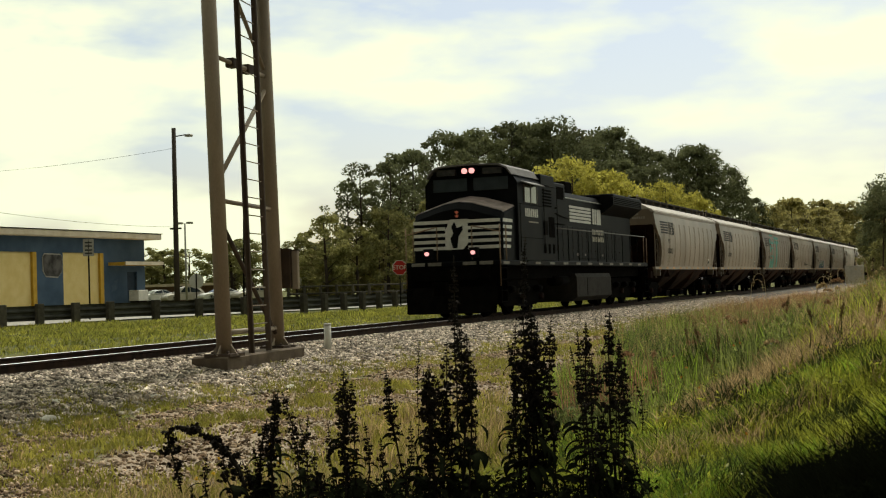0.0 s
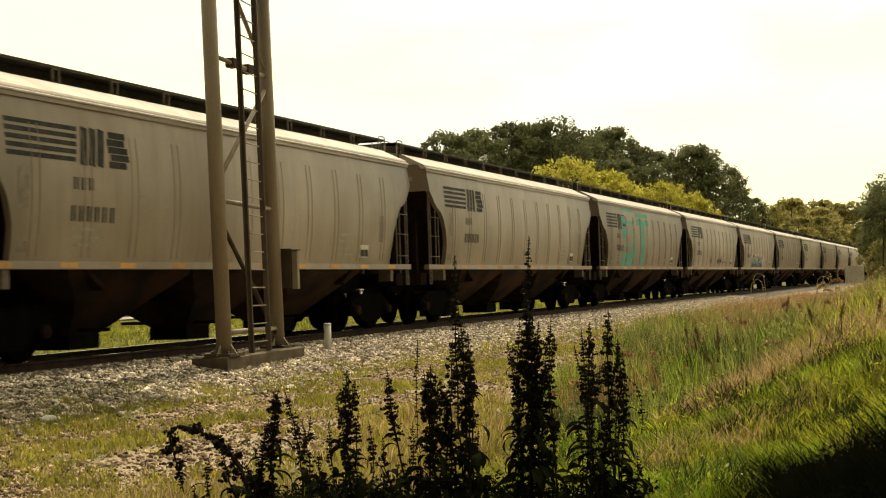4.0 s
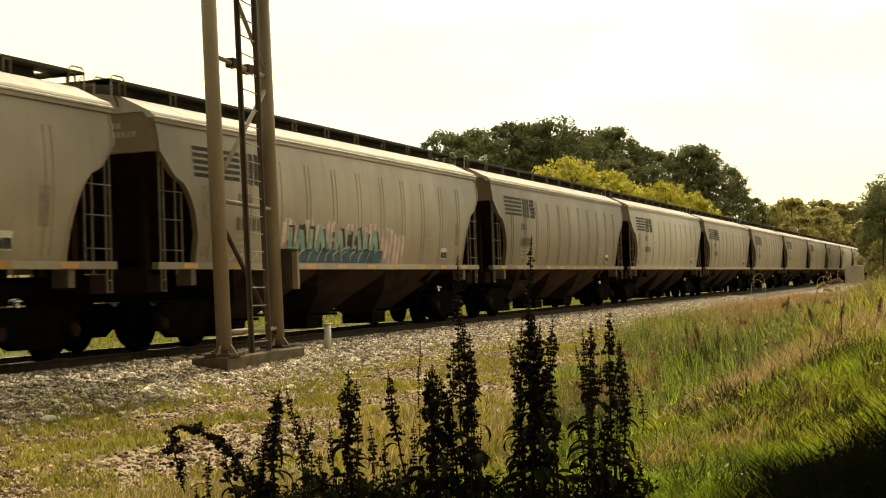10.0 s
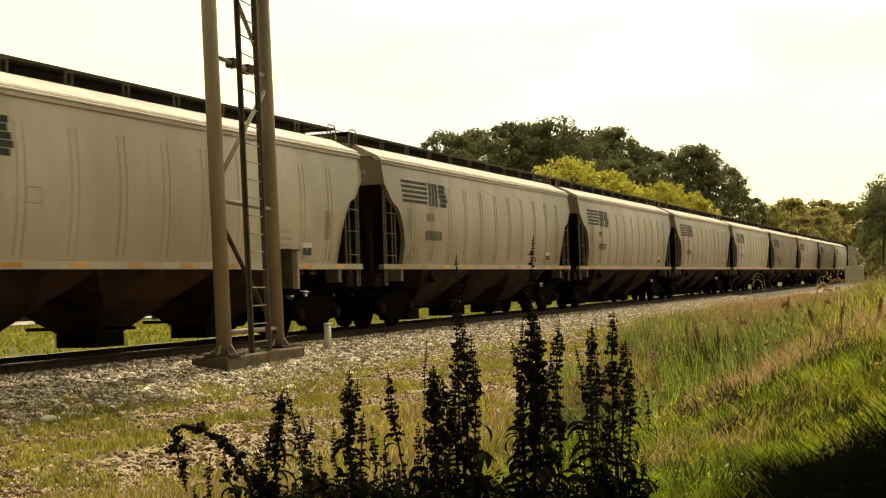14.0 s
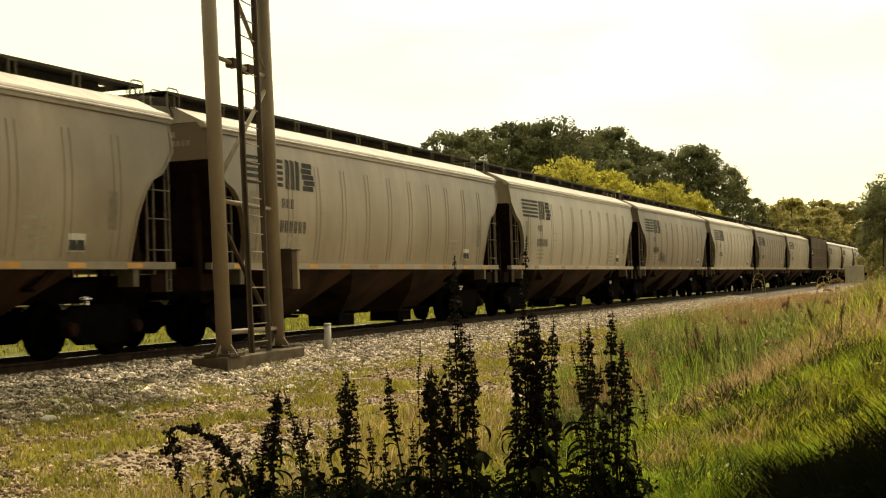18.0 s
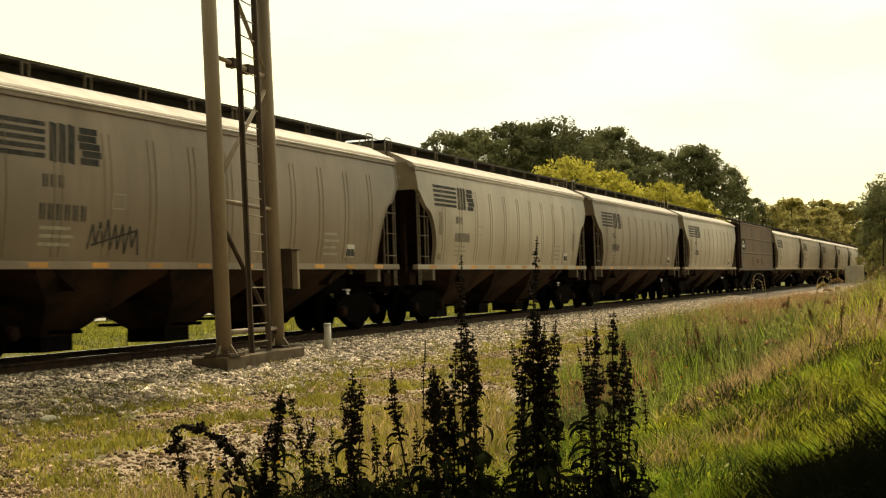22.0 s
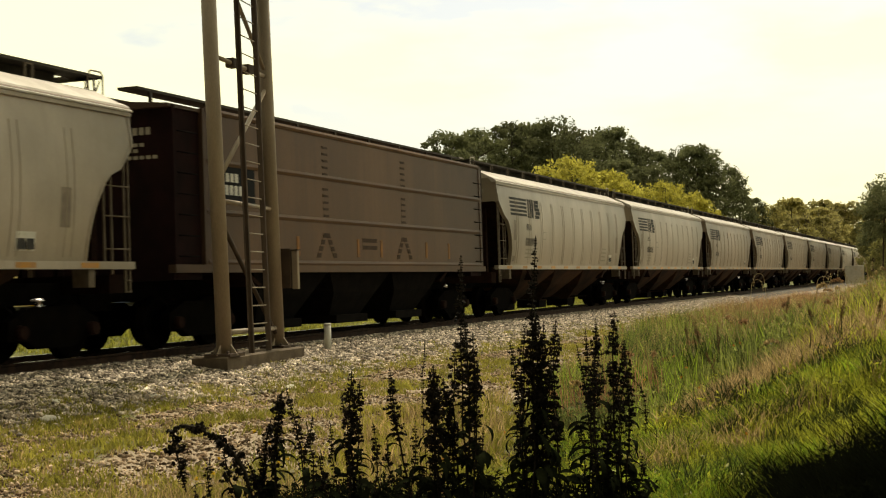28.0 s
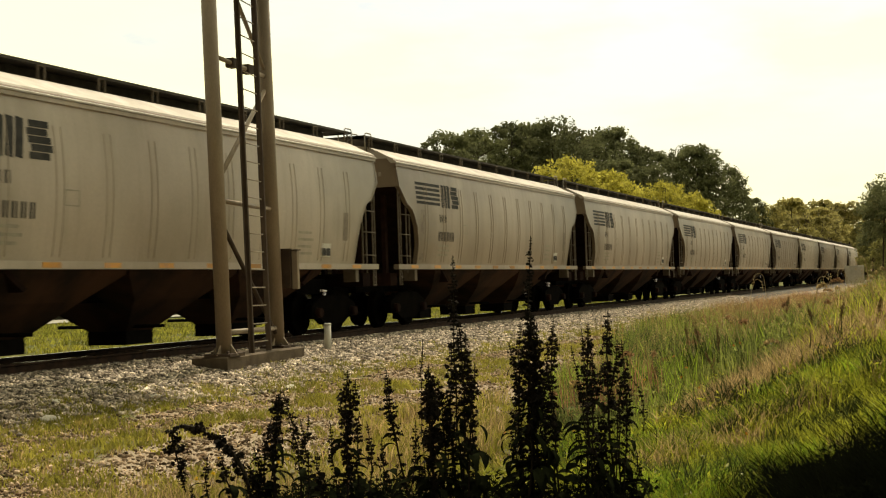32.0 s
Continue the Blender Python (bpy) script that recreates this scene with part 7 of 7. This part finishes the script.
def dock_weed(main, seed, shoots=1, size=1.0, leaves=5, low=0.3, sway=1.0, inks=None, spike=0.42):
    """A dead dock stalk: a stem and steep side shoots set with knots of seed, and limp curling leaves."""
    rnd = random.Random(seed)
    rng = np.random.default_rng(seed)
    base = main[0].copy()
    main = [p - base for p in main]
    stem_ink, seed_ink, leaf_ink = inks or (WEED_STEM, WEED_DARK, WEED_LEAF)
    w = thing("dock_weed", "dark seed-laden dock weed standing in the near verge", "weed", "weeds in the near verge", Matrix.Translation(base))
    runs = [(main, 0.0055 * size, spike * (0.6 + 0.4 * size), 1.0)]
    total = sum((q - p).length for p, q in zip(main, main[1:]))
    for k in range(shoots):
        i = rnd.randint(len(main) // 2 + 1, len(main) - 3)
        a = rnd.choice((0, math.pi)) + rnd.uniform(-0.8, 0.8)
        d = Vector((math.cos(a), math.sin(a), 0))
        ln = (main[-1] - main[i]).length * rnd.uniform(0.45, 0.85)
        out = rnd.uniform(0.12, 0.3)
        runs.append(([main[i] + d * out * ln * math.sin(1.5 * j / 7) + Vector((0, 0, ln * j / 7)) for j in range(8)], 0.003 * size, ln, 0.72))
    knots, wide, axis = [], [], []
    for j, (line, r, span, fat) in enumerate(runs):
        bm = B()
        tube(bm, line, [max(0.0012, r * (1 - 0.8 * i / len(line))) for i in range(len(line))])
        part("stem" if j == 0 else "side_shoot", bm, stem_ink, w)
        # knots of seed from the tip downwards, crowded at the tip and apart further down
        gone, i, p = 0.0, len(line) - 1, line[-1]
        while gone < span and i > 0:
            u = gone / span
            step = (0.0075 + 0.0105 * u) * (0.75 + 0.25 * size) * rnd.uniform(0.75, 1.3)
            while i > 0 and (line[i - 1] - p).length < step:
                step -= (line[i - 1] - p).length
                p = line[i - 1]
                i -= 1
            if i == 0:
                break
            d = (line[i - 1] - p).normalized()
            p = p + d * step
            gone += step
            if rnd.random() < 0.95 - 0.12 * u:
                knots.append(p.copy())
                axis.append(-d)
                wide.append(size * fat * (0.0045 + 0.0165 * min(1.0, 3.2 * u) ** 0.7 * (1 - 0.45 * u * u)) * rnd.uniform(0.65, 1.3))
    k, each, per = len(knots), 4, 9
    n = k * each * per
    up = np.repeat(np.array([tuple(q) for q in axis]), each * per, 0)
    a = np.repeat(rng.uniform(0, 2 * math.pi, k * each), per)
    rad = np.repeat(np.repeat(np.array(wide), each) * rng.uniform(0.35, 1.05, k * each), per)
    c = np.repeat(np.array([tuple(q) for q in knots]), each * per, 0)
    side = np.stack([np.cos(a), np.sin(a), -0.15 + 0 * a], 1)
    side -= up * (side * up).sum(1)[:, None] * 0.8
    lump = np.repeat(np.repeat(np.array(wide), each), per) * 0.4
    p = c + side * rad[:, None] + rng.normal(size=(n, 3)) * (lump * 0.5)[:, None] * np.array([1, 1, 0.7])
    u = rng.normal(size=(n, 3))
    u /= np.linalg.norm(u, axis=1)[:, None]
    t = np.cross(u, rng.normal(size=(n, 3)))
    t /= np.linalg.norm(t, axis=1)[:, None]
    u, t = u * (lump * rng.uniform(0.5, 1.1, n))[:, None], t * (lump * rng.uniform(0.35, 0.7, n))[:, None]
    v = np.stack([p - u, p + t, p + u, p - t], 1).reshape(-1, 3)
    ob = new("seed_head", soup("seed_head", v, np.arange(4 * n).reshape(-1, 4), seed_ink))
    ob.parent = w
    tagged(ob, kind="stuff")
    # limp leaves that leave the stem upwards, arch over and hang
    top = main[-1].z
    for i in range(leaves * 2):
        z = (low - base.z) + (top - low + base.z) * rnd.uniform(0.0, 0.72) ** 1.5
        j = max(1, min(len(main) - 1, next((m for m, q in enumerate(main) if q.z > z), len(main) - 1)))
        f = (z - main[j - 1].z) / max(1e-4, main[j].z - main[j - 1].z)
        p = main[j - 1].lerp(main[j], min(1, max(0, f)))
        a = rnd.choice((0, math.pi)) + rnd.uniform(-0.9, 0.9)
        d = Vector((math.cos(a), math.sin(a), 0))
        flank = Vector((-d.y, d.x, rnd.uniform(-0.7, 0.7))).normalized()
        depth = 1 - (z - low + base.z) / max(0.05, top - low + base.z)
        ln = rnd.uniform(0.06, 0.11) * (0.7 + 0.6 * depth) * (0.6 + 0.4 * size)
        wd = rnd.uniform(0.005, 0.009) * (0.7 + 1.5 * depth)
        ang, bend = rnd.uniform(0.2, 1.1), rnd.uniform(2.0, 3.4)
        bm = B()
        rings, c = [], Vector(p)
        for e in range(10):
            q = e / 9
            ww = wd * math.sin(math.pi * min(0.985, 0.08 + 0.9 * q)) * (1 + 0.25 * math.sin(9 * q + i))
            rings.append([c - flank * ww, c + Vector((0, 0, -0.25 * ww)), c + flank * ww])
            c = c + (d * math.cos(ang) + Vector((0, 0, math.sin(ang)))) * ln / 9
            ang -= bend / 9
        loft(bm, rings, closed=False)
        part("leaf", bm, leaf_ink, w, fix=False)
    swaying.append((w, tuple(base), seed, sway))
    return w


def clump(plants, seed):
    """Stalks that stand together: x where each enters the view, y, x and height of its tip, size, side shoots and leaves."""
    for i, (x, y, tip, top, size, shoots, leaves) in enumerate(plants):
        rnd = random.Random(seed + i)
        foot = Vector((x + 1.1 * (x - tip) * 0.35, y, gz(x, y)))
        mid, end = Vector((x, y, 0.32)), Vector((tip, y + rnd.uniform(-0.03, 0.03), top))
        line = [foot.lerp(mid, k / 4) for k in range(4)]
        for k in range(11):
            u = k / 10
            bow = 0.012 * math.sin(math.pi * u) * rnd.uniform(0.6, 1.4) * (1 if seed + i & 1 else -1)
            line.append(mid.lerp(end, u) + Vector((bow + (end.x - mid.x) * 0.35 * (u * u - u), 0, 0)))
        tall = (end - mid).length
        dock_weed(line, seed + i, shoots, size, leaves, low=0.28, spike=max(0.16, min(0.62 * tall + 0.05, 0.5)), sway=1.0 + 0.5 * (size < 0.5))


def plant_weeds():
    clump(((-1.966, 3.50, -2.014, 0.489, 0.90, 0, 3), (-1.977, 3.60, -2.011, 0.446, 0.80, 0, 3), (-2.119, 3.59, -2.107, 0.472, 0.55, 0, 2), (-2.152, 3.52, -2.160, 0.385, 0.60, 0, 1)), 100)
    clump(((-1.918, 3.62, -1.893, 0.659, 1.15, 2, 9), (-1.824, 3.61, -1.860, 0.662, 0.75, 1, 3), (-1.962, 3.64, -1.939, 0.570, 0.80, 1, 7), (-1.992, 3.66, -1.987, 0.486, 0.60, 0, 5), (-1.719, 3.56, -1.760, 0.484, 0.80, 0, 3), (-1.776, 3.55, -1.801, 0.574, 0.60, 0, 2)), 120)
    clump(((-1.728, 3.75, -1.737, 0.707, 1.00, 2, 6), (-1.718, 3.69, -1.734, 0.631, 0.70, 1, 4), (-1.695, 3.74, -1.692, 0.584, 0.75, 1, 4), (-1.618, 3.63, -1.625, 0.562, 0.65, 0, 2), (-1.741, 3.69, -1.767, 0.555, 0.55, 0, 2)), 140)
    clump(((-1.555, 3.78, -1.606, 0.712, 0.85, 1, 4), (-1.536, 3.71, -1.505, 0.559, 0.55, 0, 3), (-1.614, 3.81, -1.635, 0.502, 0.60, 0, 2), (-1.542, 3.81, -1.534, 0.457, 0.60, 0, 4)), 160)
    clump(((-1.443, 3.73, -1.444, 0.722, 1.20, 1, 6), (-1.466, 3.73, -1.469, 0.706, 0.95, 1, 5), (-1.511, 3.81, -1.509, 0.791, 0.35, 0, 2), (-1.471, 3.86, -1.466, 0.675, 0.90, 1, 5)), 180)
    clump(((-1.397, 3.83, -1.392, 1.040, 0.75, 0, 5), (-1.394, 3.81, -1.378, 0.850, 1.05, 0, 8), (-1.424, 3.84, -1.430, 0.788, 0.80, 0, 5), (-1.362, 3.78, -1.341, 0.812, 0.80, 0, 5), (-1.349, 3.81, -1.342, 0.721, 0.75, 0, 4), (-1.445, 3.84, -1.445, 0.639, 0.75, 0, 4), (-1.339, 3.85, -1.348, 0.529, 0.40, 0, 3)), 200)
    clump(((-1.194, 3.86, -1.181, 1.090, 0.80, 0, 4), (-1.198, 3.86, -1.178, 0.885, 1.25, 1, 9), (-1.222, 3.86, -1.223, 0.837, 0.80, 0, 5), (-1.239, 3.89, -1.260, 0.779, 0.70, 0, 5), (-1.171, 3.87, -1.154, 0.838, 0.90, 0, 6), (-1.201, 3.83, -1.190, 0.787, 1.00, 1, 6), (-1.140, 3.95, -1.138, 0.840, 0.80, 1, 5), (-1.144, 3.91, -1.153, 0.730, 0.80, 0, 4), (-1.244, 3.92, -1.257, 0.632, 0.80, 0, 5), (-1.173, 3.86, -1.167, 0.654, 1.10, 1, 6)), 220)
    clump(((-1.049, 4.02, -1.053, 0.827, 0.85, 1, 5), (-1.071, 4.00, -1.070, 0.808, 0.60, 0, 4), (-1.009, 3.90, -1.008, 0.732, 0.85, 1, 5), (-1.042, 3.93, -1.085, 0.761, 0.60, 0, 5), (-1.005, 3.98, -0.995, 0.576, 0.95, 1, 7), (-1.083, 3.98, -1.093, 0.551, 0.55, 0, 5)), 240)
    clump(((-0.990, 4.06, -0.986, 0.859, 1.05, 1, 6), (-0.956, 3.99, -0.944, 0.773, 0.75, 0, 4), (-0.976, 4.05, -0.945, 0.685, 0.70, 0, 6), (-0.933, 4.02, -0.921, 0.438, 0.60, 0, 8)), 260)
    # one stalk has keeled over in an arch, another curls its dry tip down
    keel = [Vector((-1.93, 3.57, gz(-1.93, 3.57))), Vector((-1.94, 3.56, -0.1)), Vector((-1.95, 3.55, 0.3)), Vector((-1.985, 3.55, 0.425)), Vector((-2.021, 3.55, 0.477)), Vector((-2.071, 3.55, 0.518)), Vector((-2.133, 3.55, 0.548)),
            Vector((-2.183, 3.55, 0.559)), Vector((-2.216, 3.55, 0.552)), Vector((-2.227, 3.55, 0.522)), Vector((-2.215, 3.55, 0.475)), Vector((-2.199, 3.55, 0.416)), Vector((-2.185, 3.55, 0.36))]
    dock_weed(keel, 300, 0, 1.35, 0, spike=0.5)
    curl = [Vector((-0.99, 4.0, gz(-0.99, 4.0))), Vector((-0.98, 4.0, 0.3)), Vector((-0.962, 4.0, 0.574)), Vector((-0.949, 4.0, 0.645)), Vector((-0.925, 4.0, 0.661)), Vector((-0.899, 4.0, 0.634)), Vector((-0.886, 4.0, 0.583)), Vector((-0.885, 4.0, 0.533)), Vector((-0.89, 4.0, 0.494))]
    dock_weed(curl, 301, 0, 0.4, 2, spike=0.2)
    # darker, leafier plants standing in the bank grass
    green = (BANK_SEED, BANK_SEED, DULL_GRASS)
    for i, (x, y, top) in enumerate(((-2.6, 15.6, 0.42), (-2.9, 16.4, 0.4), (-1.45, 14.8, 0.62), (-1.2, 14.5, 0.66), (-0.82, 14.0, 0.75), (-3.3, 17.5, 0.38), (-2.35, 14.0, 0.2), (-3.1, 14.6, 0.05), (-2.1, 17.5, 0.7))):
        lean = 0.12 * math.sin(5 * i)
        base = gz(x, y)
        w = dock_weed([Vector((x + lean * (k / 9) ** 2, y, base + (top - base) * k / 9)) for k in range(10)], 200 + i, 1, 0.9, 0, sway=0.6, inks=green, spike=0.4 * (top - base))
        tagged(w, "brown seeded dock weed standing in the bank grass", group="weeds on the bank")


BANK_SEED = mat("brown_dock_seed", (0.24, 0.15, 0.07), (0.15, 0.1, 0.045), 0.8, 0, 8, island=0.5, bump=0, trans=0.2)
plant_weeds()


def soil_heap():
    """A small heap of bare soil thrown up on the crest of the bank."""
    rnd = random.Random(12)
    bm = B()
    bmesh.ops.create_icosphere(bm, subdivisions=3, radius=0.3)
    for v in bm.verts:
        v.co = Vector((v.co.x * 0.75, v.co.y * 1.2, v.co.z * 0.42)) * (1 + 0.14 * math.sin(9 * v.co.x + 5 * v.co.y) + rnd.uniform(-0.07, 0.07))
    single("soil_heap", bm, mat("bare_brown_soil", (0.3, 0.2, 0.11), (0.16, 0.1, 0.055), 0.95, 0, 14, bump=0.6), "small heap of bare brown soil on the grass bank", "soil", at=pose(-1.3, 12.5, gz(-1.3, 12.5) + 0.0, 0, 8, 30))


soil_heap()


def dry_stem(x, y, h, seed):
    """A pale dead stem that arches over under its seed head."""
    rnd = random.Random(seed)
    base = gz(x, y)
    t = thing("dry_stem", "pale dead grass stem arching over the bank", "weed", "dry stems on the bank", pose(x, y, base))
    a = rnd.uniform(0, 6.28)
    d = Vector((math.cos(a), math.sin(a), 0))
    bow = rnd.uniform(0.12, 0.4)
    pts = [Vector((0, 0, -0.03)) + d * bow * (k / 9) ** 2.5 + Vector((0, 0, h * (1 - 0.3 * max(0, k / 9 - 0.72) ** 2 * 10) * k / 9)) for k in range(10)]
    bm = B()
    tube(bm, pts, [0.006 - 0.0004 * k for k in range(10)])
    part("stalk", bm, DRY_GRASS, t)
    v, f = leaf_cloud(np.random.default_rng(seed), [tuple(pts[k].lerp(pts[k + 1], u)) for k in (7, 8) for u in (0, 0.33, 0.66)], [0.03] * 6, 16, 0.016)
    ob = new("plume", soup("plume", v, f, rnd.choice((DRY_GRASS, RED_WEED))))
    ob.parent = t
    tagged(ob, kind="stuff")


def hooked_stem(x, y, top, seed, side):
    """A tall dead stem whose tip curls right over in a hook."""
    rnd = random.Random(seed)
    base = gz(x, y)
    t = thing("hooked_stem", "tall pale dead stem with a tip curled over in a hook", "weed", "hooked stems on the bank", pose(x, y, base))
    h = top - base
    r = rnd.uniform(0.05, 0.11)
    pts = [Vector((-side * 0.2 * (1 - k / 6) ** 1.4, 0, (h - r) * k / 6)) for k in range(7)]
    for k in range(1, 8):
        a = math.pi * 1.12 * k / 7
        pts.append(Vector((side * r * (1 - math.cos(a)), 0.05 * k / 7, h - r + r * math.sin(a) * 1.2)))
    pts.append(pts[-1] + Vector((side * 0.01, 0, -r * rnd.uniform(0.3, 1.2))))
    bm = B()
    tube(bm, pts, [0.005 - 0.0002 * k for k in range(len(pts))])
    part("stalk", bm, PALE_STEM, t)
    v, f = leaf_cloud(np.random.default_rng(seed), [tuple(pts[k]) for k in range(len(pts) - 4, len(pts))], [0.012] * 4, 8, 0.009)
    ob = new("plume", soup("plume", v, f, PALE_STEM))
    ob.parent = t
    tagged(ob, kind="stuff")


PALE_STEM = mat("pale_dead_stem", (0.55, 0.43, 0.26), (0.42, 0.32, 0.18), 0.7, 0, 6, bump=0, trans=0.3)


def plant_stems():
    rnd = random.Random(31)
    for i in range(70):
        y = rnd.uniform(13, 42)
        x = rnd.uniform(-3.4 - 0.1 * (y - 9), -0.5 - 0.03 * y)
        dry_stem(x, y, rnd.uniform(0.5, 1.0), 300 + i)
    for i, (x, y, top, side) in enumerate(HOOKS):
        hooked_stem(x, y, top, 400 + i, side)


HOOKS = ((-2.58, 18.28, 0.89, 1), (-2.69, 20.37, 0.97, -1), (-2.17, 22.71, 0.89, 1), (-2.14, 24.86, 0.91, -1), (-1.58, 20.79, 1.0, -1), (-1.04, 16.71, 1.13, -1), (-2.49, 16.18, 0.49, -1), (-3.14, 17.01, 0.37, 1), (-1.99, 16.36, 0.73, -1), (-1.4, 15.52, 0.73, 1))
plant_stems()


# ---- what moves ----
def motions():
    for ob, start in train:
        walk(ob, [(t, pose(TRACK_X, start - s, 0)) for t, s in TRAIN_ROWS])
    for ob, (x, y, z), seed, amount in swaying:
        rnd = random.Random(seed)
        p = [rnd.uniform(0, 6.28) for _ in range(4)]
        rows = []
        for k in range(65):
            t = k * 0.5
            gust = 0.9 * math.sin(0.9 * t + 0.3 * x + 1.2) + 0.6 * math.sin(2.1 * t + p[0]) + 0.35 * math.sin(4.3 * t + p[1])
            start = -1.6 * math.exp(-t / 1.2)
            cross = 0.4 * math.sin(1.3 * t + p[2]) + 0.3 * math.sin(3.1 * t + p[3])
            rows.append((t, pose(x, y, z, 0.35 * cross * amount, (0.32 * gust + 0.45 * start) * amount, 0)))
        walk(ob, rows)


motions()
